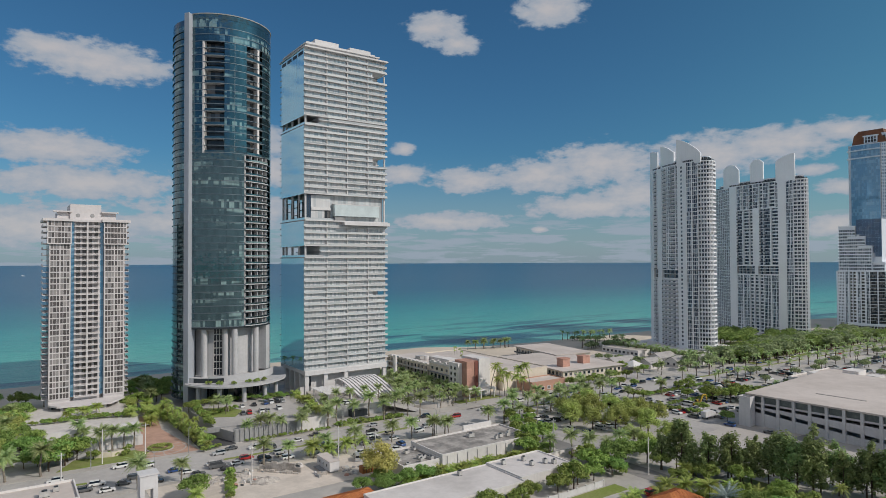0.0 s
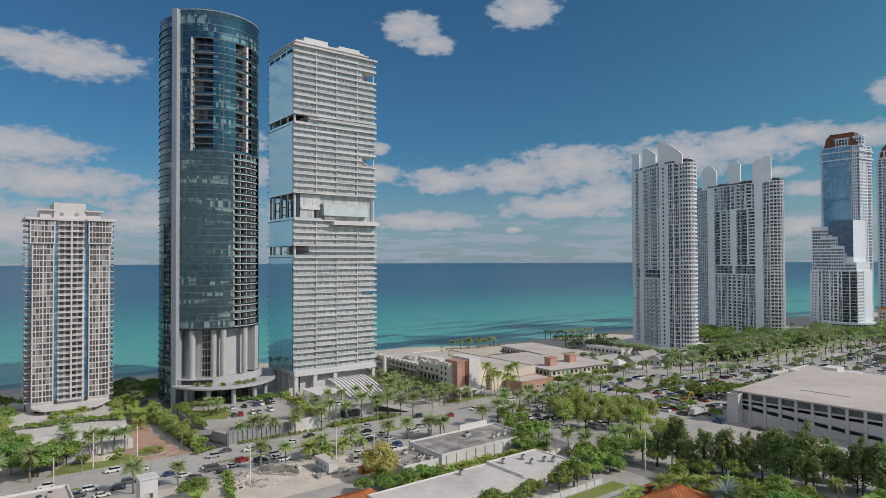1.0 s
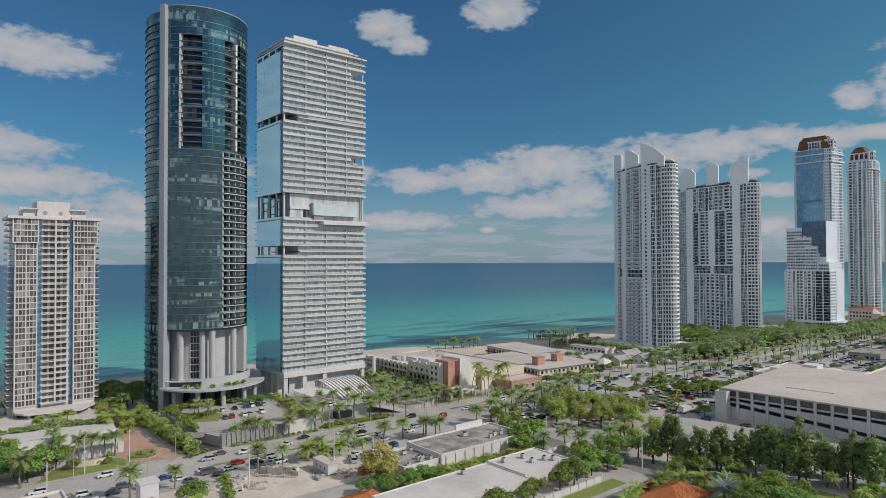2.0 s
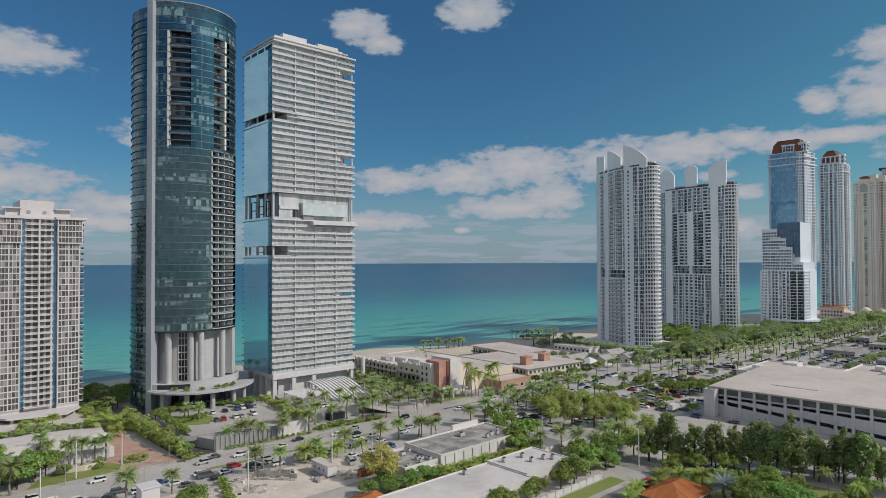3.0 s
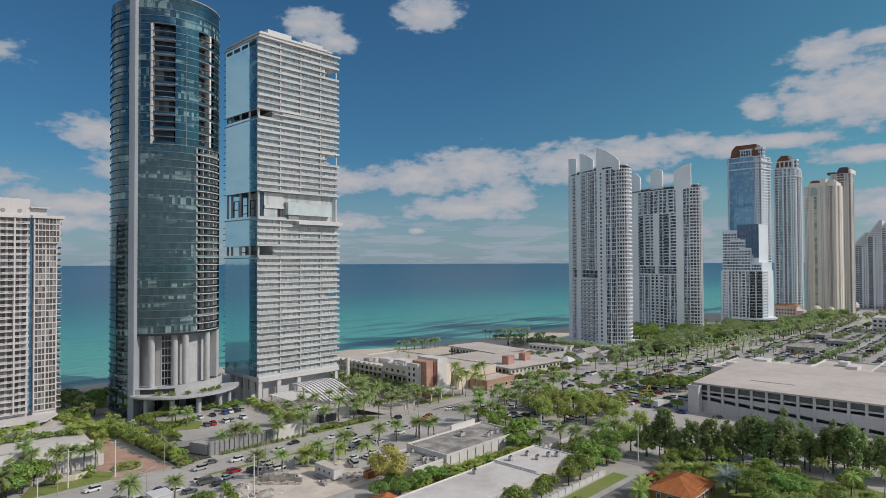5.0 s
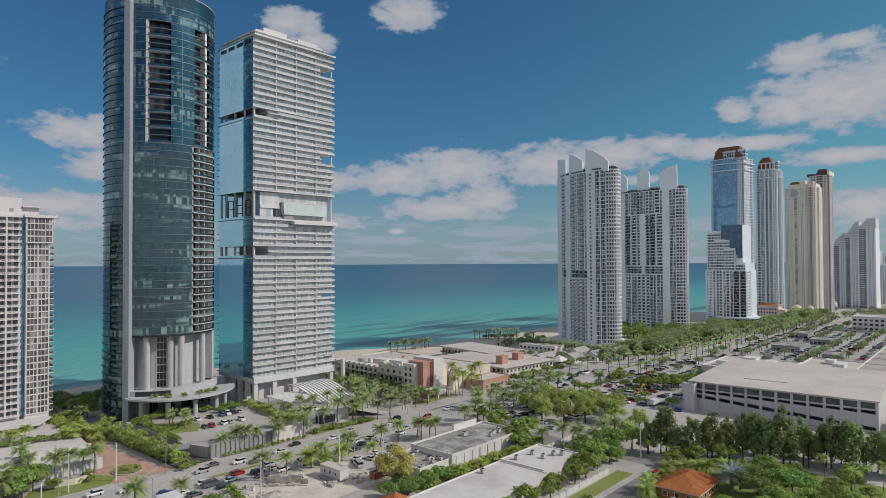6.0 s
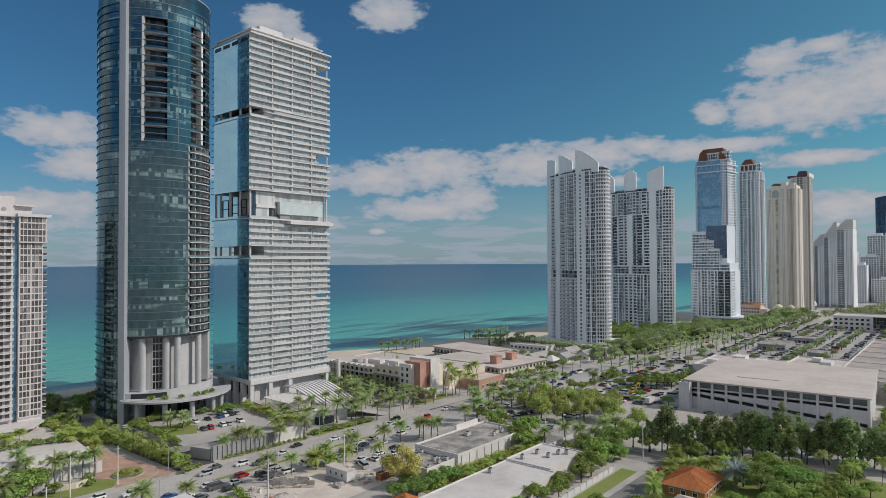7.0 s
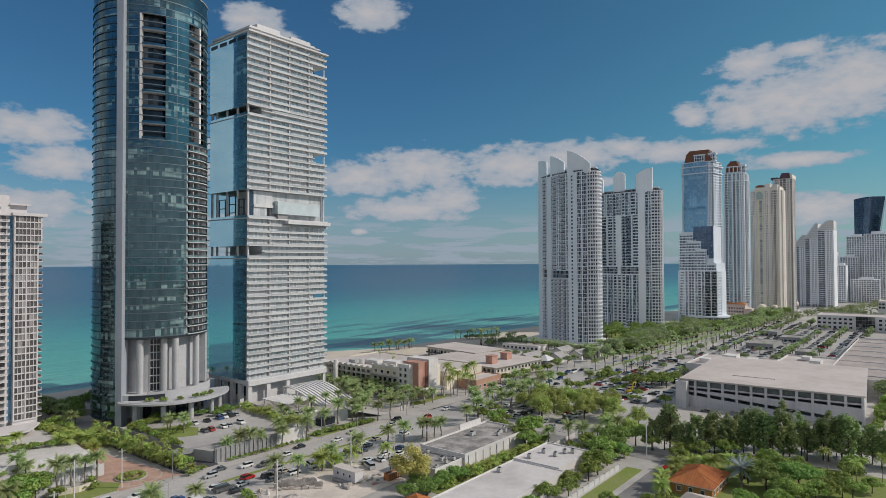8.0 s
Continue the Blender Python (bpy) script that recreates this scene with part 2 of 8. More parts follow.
def water():
    m, t, b = blank("sea_water")
    geo = node(t, "ShaderNodeNewGeometry")
    sp = node(t, "ShaderNodeSeparateXYZ")
    t.links.new(geo.outputs["Position"], sp.inputs[0])
    # distance from the shore, which runs along x and falls back to the south
    shore = maths(t, "MULTIPLY_ADD", maths(t, "MAXIMUM", maths(t, "SUBTRACT", sp.outputs[0], 300.0), 0.0), 0.13, maths(t, "SUBTRACT", sp.outputs[1], 435.0))
    flat = node(t, "ShaderNodeVectorMath", operation="MULTIPLY")
    t.links.new(geo.outputs["Position"], flat.inputs[0])
    flat.inputs[1].default_value = (0.0028, 0.011, 1.0)
    n1 = node(t, "ShaderNodeTexNoise", Scale=1.0, Detail=6.0, Roughness=0.6)
    t.links.new(flat.outputs[0], n1.inputs["Vector"])
    d = maths(t, "ADD", shore, maths(t, "MULTIPLY", maths(t, "SUBTRACT", n1.outputs[0], 0.5), 260.0))
    ramp = node(t, "ShaderNodeValToRGB")
    stops = [(0.0, (0.13, 0.43, 0.35)), (0.06, (0.085, 0.395, 0.325)), (0.17, (0.042, 0.30, 0.285)), (0.30, (0.019, 0.18, 0.215)), (0.52, (0.012, 0.105, 0.175)), (1.0, (0.012, 0.09, 0.16))]
    els = ramp.color_ramp.elements
    while len(els) < len(stops):
        els.new(0.5)
    for e, (p, c) in zip(els, stops):
        e.position, e.color = p, (*c, 1)
    t.links.new(maths(t, "DIVIDE", d, 1800.0), ramp.inputs[0])
    # long dark beds of weed close to the beach
    bed = node(t, "ShaderNodeVectorMath", operation="MULTIPLY")
    t.links.new(geo.outputs["Position"], bed.inputs[0])
    bed.inputs[1].default_value = (0.0042, 0.042, 1.0)
    n2 = node(t, "ShaderNodeTexNoise", Scale=1.0, Detail=4.0)
    t.links.new(bed.outputs[0], n2.inputs["Vector"])
    inshore = maths(t, "MULTIPLY", smooth(t, shore, -10.0, 15.0), maths(t, "SUBTRACT", 1.0, smooth(t, shore, 90.0, 260.0)))
    first = maths(t, "MULTIPLY", maths(t, "SUBTRACT", 1.0, smooth(t, shore, 24.0, 46.0)), 0.16)
    south = maths(t, "MULTIPLY_ADD", smooth(t, sp.outputs[0], 160.0, 300.0), 0.09, -0.09)
    weed = maths(t, "MULTIPLY", smooth(t, maths(t, "ADD", maths(t, "ADD", n2.outputs[0], first), south), 0.56, 0.63), inshore)
    c = mixed(t, maths(t, "MULTIPLY", weed, 0.85), ramp.outputs[0], (0.012, 0.06, 0.11))
    # rows of small waves running in to the beach, light and dark painted in
    crest = node(t, "ShaderNodeVectorMath", operation="MULTIPLY")
    t.links.new(geo.outputs["Position"], crest.inputs[0])
    crest.inputs[1].default_value = (0.045, 0.17, 1.0)
    n3 = node(t, "ShaderNodeTexNoise", Scale=1.0, Detail=7.0, Roughness=0.7)
    t.links.new(crest.outputs[0], n3.inputs["Vector"])
    c = mixed(t, smooth(t, n3.outputs[0], 0.36, 0.66), mixed(t, 1.0, c, (0.72, 0.80, 0.86), "MULTIPLY"), mixed(t, 1.0, c, (1.22, 1.13, 1.1), "MULTIPLY"))
    t.links.new(c, b.inputs["Base Color"])
    b.inputs["Roughness"].default_value = 0.28
    b.inputs["Specular IOR Level"].default_value = 0.35
    w1 = node(t, "ShaderNodeTexNoise", Scale=0.16, Detail=6.0, Roughness=0.65)
    t.links.new(geo.outputs["Position"], w1.inputs["Vector"])
    bump = node(t, "ShaderNodeBump", Strength=0.7, Distance=1.2)
    t.links.new(w1.outputs[0], bump.inputs["Height"])
    t.links.new(bump.outputs[0], b.inputs["Normal"])
    return m


WHITE = surface("white_render", (0.655, 0.645, 0.645), 0.6, 0.08, 0.03, 0.8, streak=0.25)
# white render with the sky's blue on shaded fronts put into its colour
SHELL = surface("bluish_white_render", (0.70, 0.75, 0.81), 0.55, 0.06, 0.03, 0.8, streak=0.12)
# white lifted in colour, for shaded beach fronts and haze on far towers
SAIL_WHITE = surface("bright_white_render", (0.86, 0.87, 0.89), 0.5, 0.05, 0.03, 0.8, streak=0.1)
STONE = surface("grey_stone_cladding", (0.50, 0.50, 0.51), 0.6, 0.08, 0.05, 0.8, streak=0.2)
CREAM = surface("cream_render", (0.76, 0.68, 0.56), 0.7, 0.1, 0.04, 0.8, streak=0.3)
IVORY = surface("ivory_render", (0.79, 0.74, 0.67), 0.7, 0.08, 0.04, 0.8, streak=0.2)
YELLOW = surface("yellow_render", (0.75, 0.71, 0.56), 0.7, 0.08, 0.03, 0.8, streak=0.2)
PALE = surface("pale_render", (0.75, 0.72, 0.695), 0.7, 0.1, 0.04, 0.8, streak=0.3)
BLUSH = surface("blush_white_render", (0.66, 0.63, 0.63), 0.65, 0.08, 0.04, 0.8, streak=0.2)
ROSY = surface("rosy_render", (0.56, 0.32, 0.25), 0.8, 0.15, 0.1, 1.2, streak=0.3)
GREY = surface("grey_concrete", (0.36, 0.36, 0.36), 0.8, 0.15, 0.08, 1.2, streak=0.4)
BRONZE = surface("dark_metal_frame", (0.05, 0.06, 0.07), 0.4, 0.1, 0.1, 1.0, metal=0.4)
COPPER = surface("copper_roof", (0.24, 0.10, 0.05), 0.5, 0.2, 0.1, 0.6, metal=0.2, streak=0.4)
ROOF = surface("white_roof_membrane", (0.60, 0.54, 0.50), 0.8, 0.09, 0.035, 0.35, other=(0.50, 0.445, 0.405))
BRIGHT_ROOF = surface("fresh_roof_membrane", (0.645, 0.61, 0.59), 0.75, 0.1, 0.06, 0.4, other=(0.51, 0.48, 0.46))
TAR = surface("grey_roof_felt", (0.21, 0.20, 0.19), 0.85, 0.25, 0.16, 0.9, other=(0.48, 0.45, 0.42))
WORN_ROOF = surface("worn_pale_roofing", (0.47, 0.41, 0.375), 0.85, 0.15, 0.05, 0.5, other=(0.34, 0.30, 0.28))
SHINGLE = surface("grey_shingles", (0.42, 0.40, 0.39), 0.8, 0.15, 0.2, 1.2)
RUBBLE = surface("rubble", (0.60, 0.55, 0.50), 0.9, 0.3, 0.3, 1.3, bump=0.5)
GROUND = surface("paved_ground", (0.50, 0.475, 0.445), 0.85, 0.14, 0.02, 0.25, other=(0.36, 0.345, 0.325))
ASPHALT = surface("worn_asphalt", (0.46, 0.44, 0.42), 0.85, 0.12, 0.03, 0.5, other=(0.36, 0.345, 0.335))
STREET = surface("street_asphalt", (0.27, 0.262, 0.255), 0.85, 0.15, 0.05, 0.6, other=(0.19, 0.185, 0.18))
SHADE_ASPH = surface("dark_asphalt", (0.10, 0.10, 0.105), 0.85, 0.15, 0.05, 0.5)
PALE_PAVING = surface("pale_terrace_paving", (0.60, 0.57, 0.54), 0.8, 0.1, 0.1, 0.8)
SIDEWALK = surface("pavement_concrete", (0.46, 0.43, 0.40), 0.85, 0.1, 0.08, 0.8)
DIRT = surface("sandy_dirt", (0.65, 0.58, 0.51), 0.9, 0.12, 0.08, 0.6, bump=0.3)
SAND = surface("beach_sand", (0.60, 0.53, 0.44), 0.95, 0.08, 0.03, 0.4)
GRASS = surface("lawn_grass", (0.20, 0.26, 0.06), 0.95, 0.25, 0.12, 1.5, other=(0.25, 0.27, 0.10), bump=0.4)
PAINT = surface("road_marking", (0.6, 0.6, 0.58), 0.7, 0.15, 0.4, 2.0)
BRICK = surface("brick_paving", (0.46, 0.29, 0.23), 0.85, 0.15, 0.2, 1.5, per_piece=0.3)
TILE = surface("orange_roof_tile", (0.52, 0.19, 0.07), 0.75, 0.15, 0.2, 2.0, per_piece=0.35)
ORANGE_WALL = surface("orange_render", (0.45, 0.22, 0.08), 0.8, 0.1, 0.2, 1.5)
BARK = surface("bark", (0.16, 0.12, 0.09), 0.95, 0.3, 0.5, 3.0)
PALM_BARK = surface("palm_bark", (0.30, 0.26, 0.21), 0.95, 0.25, 0.5, 3.0)
TYRE = surface("tyre_rubber", (0.02, 0.02, 0.02), 0.8, 0.1)
POLE = surface("galvanised_pole", (0.45, 0.45, 0.44), 0.5, 0.1, metal=0.3)
PLANT_GREY = surface("rooftop_plant_metal", (0.56, 0.55, 0.53), 0.55, 0.15, 0.3, 1.5, metal=0.05)
G_ROUND = glazing("blue_tower_glass", (0.11, 0.185, 0.21), (0.27, 0.40, 0.40), 0.55, 0.03, 0.85, 0.012, rows=True, tone=0.72)
G_NORTH = glazing("pale_blue_glass", (0.47, 0.80, 0.92), (0.50, 0.82, 0.93), -0.2, 0.03, 0.85, 0.002, tone=0.96)
G_PALE = glazing("pale_window_glass", (0.50, 0.545, 0.565), (0.68, 0.69, 0.69), 0.6, 0.12, 0.15, tone=0.84)
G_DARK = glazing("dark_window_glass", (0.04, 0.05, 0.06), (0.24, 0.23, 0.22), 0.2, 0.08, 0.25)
G_BROWN = glazing("brownish_window_glass", (0.13, 0.12, 0.12), (0.36, 0.34, 0.335), 0.35, 0.08, 0.15)
G_BLUE = glazing("blue_window_glass", (0.06, 0.10, 0.15), (0.20, 0.24, 0.27), 0.25, 0.06, 0.4)
G_SKY = glazing("sky_curtain_glass", (0.14, 0.31, 0.47), (0.21, 0.38, 0.52), 0.3, 0.04, 0.45, 0.004, tone=0.94)
# far windows: the haze before them is put into this greyer glass
G_FAR = glazing("grey_window_glass", (0.20, 0.24, 0.29), (0.46, 0.48, 0.50), 0.4, 0.1, 0.2)
G_BEACH = glazing("blue_grey_window_glass", (0.048, 0.083, 0.13), (0.30, 0.37, 0.44), 0.30, 0.07, 0.35)
G_AQUA = glazing("aqua_window_glass", (0.16, 0.27, 0.30), (0.34, 0.42, 0.42), 0.3, 0.06, 0.35)
G_SLATE = glazing("slate_blue_glass", (0.12, 0.19, 0.29), (0.16, 0.24, 0.34), 0.2, 0.06, 0.5)
G_NAVY = glazing("navy_curtain_glass", (0.04, 0.085, 0.155), (0.06, 0.11, 0.18), 0.2, 0.05, 0.6)
G_RAIL = glazing("frosted_balcony_glass", (0.52, 0.56, 0.575), (0.60, 0.62, 0.62), 0.5, 0.25, 0.0, 0.004, 0.4)
G_CAR = glazing("car_window_glass", (0.02, 0.025, 0.03), (0.05, 0.055, 0.06), 0.2, 0.05, 0.2)
CAR, FAR_CAR = carpaint("car_paint"), carpaint("far_car_paint", True)
SEA = water()
F_PALM = foliage("palm_fronds", (0.19, 0.26, 0.10), (0.40, 0.46, 0.22))
# leaves of far trees, greyed in colour to stand for aerial haze
F_HAZED = foliage("distant_leaves", (0.16, 0.215, 0.10), (0.31, 0.37, 0.19))
F_COCO = foliage("coconut_fronds", (0.20, 0.27, 0.06), (0.42, 0.48, 0.15))
F_BROAD = foliage("broad_leaves", (0.15, 0.23, 0.055), (0.34, 0.42, 0.12))
F_BRIGHT = foliage("bright_leaves", (0.13, 0.225, 0.055), (0.27, 0.37, 0.11))
F_OLIVE = foliage("olive_leaves", (0.27, 0.33, 0.09), (0.46, 0.51, 0.18))
F_PINE = foliage("sheoak_needles", (0.15, 0.215, 0.08), (0.33, 0.40, 0.165))
F_GOLD = foliage("golden_leaves", (0.36, 0.34, 0.10), (0.54, 0.48, 0.19))
F_SILVER = foliage("silver_fronds", (0.22, 0.27, 0.26), (0.34, 0.40, 0.38))


# ---- mesh helpers ----
class Geo:
    """Collects boxes, prisms and sheets into one mesh."""

    def __init__(self):
        self.v, self.f = [], []

    def add(self, verts, faces):
        k = len(self.v)
        self.v += [tuple(p) for p in verts]
        self.f += [tuple(i + k for i in f) for f in faces]
        return self

    def box(self, x0, x1, y0, y1, z0, z1):
        return self.add([(x, y, z) for z in (z0, z1) for y in (y0, y1) for x in (x0, x1)],
                        [(0, 2, 3, 1), (4, 5, 7, 6), (0, 1, 5, 4), (2, 6, 7, 3), (0, 4, 6, 2), (1, 3, 7, 5)])

    def prism(self, poly, z0, z1):
        n = len(poly)
        area = sum(poly[i][0] * poly[(i + 1) % n][1] - poly[(i + 1) % n][0] * poly[i][1] for i in range(n))
        poly = poly if area > 0 else poly[::-1]
        self.add([(x, y, z0) for x, y in poly] + [(x, y, z1) for x, y in poly],
                 [tuple(range(n))[::-1], tuple(range(n, 2 * n))] + [(i, (i + 1) % n, n + (i + 1) % n, n + i) for i in range(n)])
        return self

    def bar(self, a, b, w, d=None, up=(0, 0, 1)):
        """A straight square bar from a to b."""
        a, b = Vector(a), Vector(b)
        along = (b - a).normalized()
        side = along.cross(Vector(up))
        side = side.normalized() if side.length > 1e-4 else Vector((1, 0, 0))
        top = side.cross(along).normalized()
        s, u = side * w / 2, top * (d or w) / 2
        self.add([a - s - u, a + s - u, a + s + u, a - s + u, b - s - u, b + s - u, b + s + u, b - s + u],
                 [(0, 1, 2, 3), (7, 6, 5, 4), (0, 4, 5, 1), (1, 5, 6, 2), (2, 6, 7, 3), (3, 7, 4, 0)])
        return self

    def tube(self, pts, radii, n=8):
        """A round limb through pts, with a radius at each."""
        k = len(self.v)
        for j, (p, r) in enumerate(zip(pts, radii)):
            p = Vector(p)
            way = Vector(pts[min(j + 1, len(pts) - 1)]) - Vector(pts[max(j - 1, 0)])
            q = way.to_track_quat("Z", "Y")
            self.v += [tuple(p + q @ Vector((r * math.cos(2 * math.pi * i / n), r * math.sin(2 * math.pi * i / n), 0))) for i in range(n)]
        for j in range(len(pts) - 1):
            self.f += [(k + j * n + i, k + j * n + (i + 1) % n, k + (j + 1) * n + (i + 1) % n, k + (j + 1) * n + i) for i in range(n)]
        self.f += [tuple(k + i for i in range(n))[::-1], tuple(k + (len(pts) - 1) * n + i for i in range(n))]
        return self

    def mesh(self, name, mat):
        me = bpy.data.meshes.new(name)
        me.from_pydata(self.v, [], self.f)
        me.materials.append(mat)
        me.update()
        return me


def part(name, geo, mat, parent=None, label="", at=None):
    """Links one mesh object, from a Geo or a mesh that other parts share."""
    me = geo.mesh(name, mat) if isinstance(geo, Geo) else geo
    ob = new(name, me)
    ob.parent = parent
    if at:
        ob.location = at
    if label:
        tagged(ob, label)
    return ob


def thing(name, label, category, at=(0, 0, 0), group="", kind=""):
    ob = new(name)
    ob.empty_display_size = 0.5
    ob.location = at
    return tagged(ob, label, category, group, kind)


def setting(name, geo, mat, label, category, kind="structure"):
    return tagged(part(name, geo, mat), label, category, kind=kind)


def slab(name, x0, x1, y0, y1, z0, z1, mat, label, category):
    return setting(name, Geo().box(x0, x1, y0, y1, z0, z1), mat, label, category)


def lerp(a, b, t):
    return a + (b - a) * t


# ---- ground, sea, roads ----
def road_y(x):
    """The middle of the avenue, which runs along the coast."""
    return 235.0 - 0.032 * x


SHORE = [(-3400, 470), (-600, 445), (0, 437), (120, 434), (281, 437), (325, 412), (376, 405), (430, 402), (560, 399), (700, 376), (900, 340), (1100, 296), (1300, 246), (1800, 120), (3400, -300)]
BACK = [(3400, -3400), (-3400, -3400)]
tagged(part("ground", Geo().add([(x, y - 34, 0) for x, y in SHORE] + [(x, y, 0) for x, y in BACK], [tuple(range(len(SHORE) + 2))[::-1]]), GROUND),
       "sun-bleached paved ground of a coastal town", "ground", kind="structure")
beach = Geo()
for i, (off, z) in enumerate(((-84, 0.03), (-22, 0.35), (-6, 0.1), (8, -1.2))):
    beach.v += [(x, y + off, z) for x, y in SHORE]
n = len(SHORE)
for r in range(3):
    beach.f += [(r * n + i, r * n + i + 1, (r + 1) * n + i + 1, (r + 1) * n + i) for i in range(n - 1)]
setting("beach", beach, SAND, "pale sand beach along turquoise water", "beach")
sea = Geo()
RINGS = [(0, -0.4), (150, -0.4), (600, -0.4), (1500, -0.4), (2800, -0.4), (3300, 3.5), (3800, 12), (4300, 26), (4880, 49.5)]
N = 144
for r, z in RINGS:
    sea.v += [(100 + r * math.cos(2 * math.pi * i / N), r * math.sin(2 * math.pi * i / N), z) for i in range(N)]
for k in range(len(RINGS) - 1):
    sea.f += [(k * N + i, (k + 1) * N + i, (k + 1) * N + (i + 1) % N, k * N + (i + 1) % N) for i in range(N)]
setting("sea_water", sea, SEA, "calm blue and turquoise sea reaching the horizon", "sea")


def strip(x0, x1, a, b, z, step=40.0, thick=0.0):
    """A band along the avenue between two offsets from its middle line."""
    g = Geo()
    xs = list(np.linspace(x0, x1, max(2, int((x1 - x0) / step) + 1)))
    pts = [(x, road_y(x) + a) for x in xs] + [(x, road_y(x) + b) for x in xs[::-1]]
    if thick:
        return g.prism(pts, z - thick, z)
    return g.add([(x, y, z) for x, y in pts], [tuple(range(len(pts)))])


setting("road", strip(-300, 1500, -15.5, 12.0, 0.05), ASPHALT, "sunlit grey six-lane avenue with worn asphalt", "road")
for k, (x0, x1) in enumerate(((-300, 22), (64, 142), (196, 262), (330, 470), (490, 700))):
    med = thing("median", "raised concrete kerb and grass strip dividing the avenue", "road median", group="medians of the avenue", kind="structure")
    part("kerb", strip(x0, x1, -3.2, -0.4, 0.2, thick=0.2), SIDEWALK, med)
    part("grass_strip", strip(x0 + 0.6, x1 - 0.6, -2.7, -0.9, 0.27, thick=0.05), GRASS, med)
setting("pavement_sea_side", strip(-300, 1500, 12.0, 15.5, 0.17, thick=0.17), SIDEWALK, "pale concrete pavement along the avenue", "pavement")
setting("pavement_town_side", strip(-300, 1500, -18.0, -15.5, 0.17, thick=0.17), SIDEWALK, "pale concrete pavement along the avenue", "pavement")
marks = thing("road_marking", "worn white dashed lane lines on the avenue", "road marking", kind="structure")
for off in (-11.4, -7.2, 3.6, 7.8):
    x = -40.0
    g = Geo()
    while x < 620:
        g.add([(x, road_y(x) + off - 0.09, 0.075), (x + 3, road_y(x + 3) + off - 0.09, 0.075), (x + 3, road_y(x + 3) + off + 0.09, 0.075), (x, road_y(x) + off + 0.09, 0.075)], [(0, 1, 2, 3)])
        x += 9.0
    tagged(part("lane_line", g, PAINT, marks), kind="stuff")
for off in (-15.2, -3.5, -0.1, 11.7):
    part("edge_line", strip(-40, 620, off - 0.07, off + 0.07, 0.075), PAINT, marks)


def patch(name, poly, z, mat, label, category):
    return setting(name, Geo().prism(poly, -0.2, z), mat, label, category)


def rect(x0, x1, y0, y1):
    return [(x0, y0), (x1, y0), (x1, y1), (x0, y1)]


patch("side_street", rect(104, 300, 116, 125), 0.06, STREET, "narrow grey residential street beside low houses", "street")
patch("side_street_2", rect(172, 181, 125, 214), 0.065, STREET, "narrow street leading to the avenue", "street")
patch("verge", [(104, 127.5), (160, 127.5), (160, 133), (104, 133)], 0.12, GRASS, "mown green verge beside a white wall", "lawn")
patch("lawn_6", rect(138, 200, 56, 114), 0.055, GRASS, "shaded garden ground round low houses", "lawn")
patch("garage_yard", rect(228, 264, 40, 152), 0.04, SIDEWALK, "bright concrete yard in front of the parking garage", "yard")
patch("parking_lot_1", rect(186, 250, 150, 214), 0.05, ASPHALT, "grey asphalt parking lot shaded by trees", "parking lot")
patch("parking_lot_2", rect(252, 420, 156, 206), 0.05, ASPHALT, "busy asphalt parking lot with planted islands", "parking lot")
patch("parking_lot_3", rect(425, 760, 96, 196), 0.05, ASPHALT, "wide asphalt shopping centre parking lot full of cars", "parking lot")
patch("hotel_forecourt", rect(182, 330, 240, 262), 0.05, ASPHALT, "grey asphalt forecourt of a low hotel", "parking lot")
patch("building_plot", rect(36, 104, 186, 216), 0.08, DIRT, "bare sandy plot with heaps of rubble and stored gear", "plot")
patch("lawn_1", rect(186, 214, 252, 258), 0.14, GRASS, "strip of lawn by the hotel drive", "lawn")
patch("lawn_2", [(14, 251), (40, 251), (44, 257), (40, 263), (20, 262)], 0.14, GRASS, "corner lawn in front of a condominium", "lawn")
patch("lawn_3", rect(118, 150, 247, 254), 0.14, GRASS, "planted lawn beside the tower drive", "lawn")
patch("lawn_4", rect(420, 600, 226, 300), 0.14, GRASS, "green garden ground below white towers", "lawn")
patch("lawn_5", rect(100, 168, 166, 173), 0.14, GRASS, "green hedge bed behind low buildings", "lawn")


# ---- towers ----
def edge_panes(g, a, b, z0, z1, width, inset=0.0, gap=0.12, tilt=0.02):
    """Separate panes along the wall line a-b (outside on the right hand going from a to b)."""
    a, b = Vector((*a, 0)), Vector((*b, 0))
    way = (b - a).normalized()
    out = Vector((way.y, -way.x, 0))
    n = max(1, round((b - a).length / width))
    for i in range(n):
        p, q = a.lerp(b, i / n) + way * gap / 2 - out * inset, a.lerp(b, (i + 1) / n) - way * gap / 2 - out * inset
        t1, t2 = out * random.uniform(-tilt, tilt), out * random.uniform(-tilt, tilt)
        g.add([(p.x, p.y, z0), (q.x, q.y, z0), (q.x + t1.x, q.y + t1.y, z1), (p.x + t2.x, p.y + t2.y, z1)], [(0, 1, 2, 3)])


def grown(poly, d):
    """The polygon (anticlockwise) moved outwards by d."""
    n, res = len(poly), []
    for i in range(n):
        p, a, b = Vector(poly[i]), Vector(poly[i - 1]), Vector(poly[(i + 1) % n])
        u, v = (p - a).normalized(), (b - p).normalized()
        nu, nv = Vector((u.y, -u.x)), Vector((v.y, -v.x))
        m = nu + nv
        m = m / max(0.35, m.length_squared / 2) if m.length > 1e-6 else nu
        res.append(tuple(p + m * d))
    return res


def raised(total, g, z):
    """Adds a storey's sheet to the joined panes of a tower, z higher."""
    total.add([(x, y, h + z) for x, y, h in g.v], g.f)


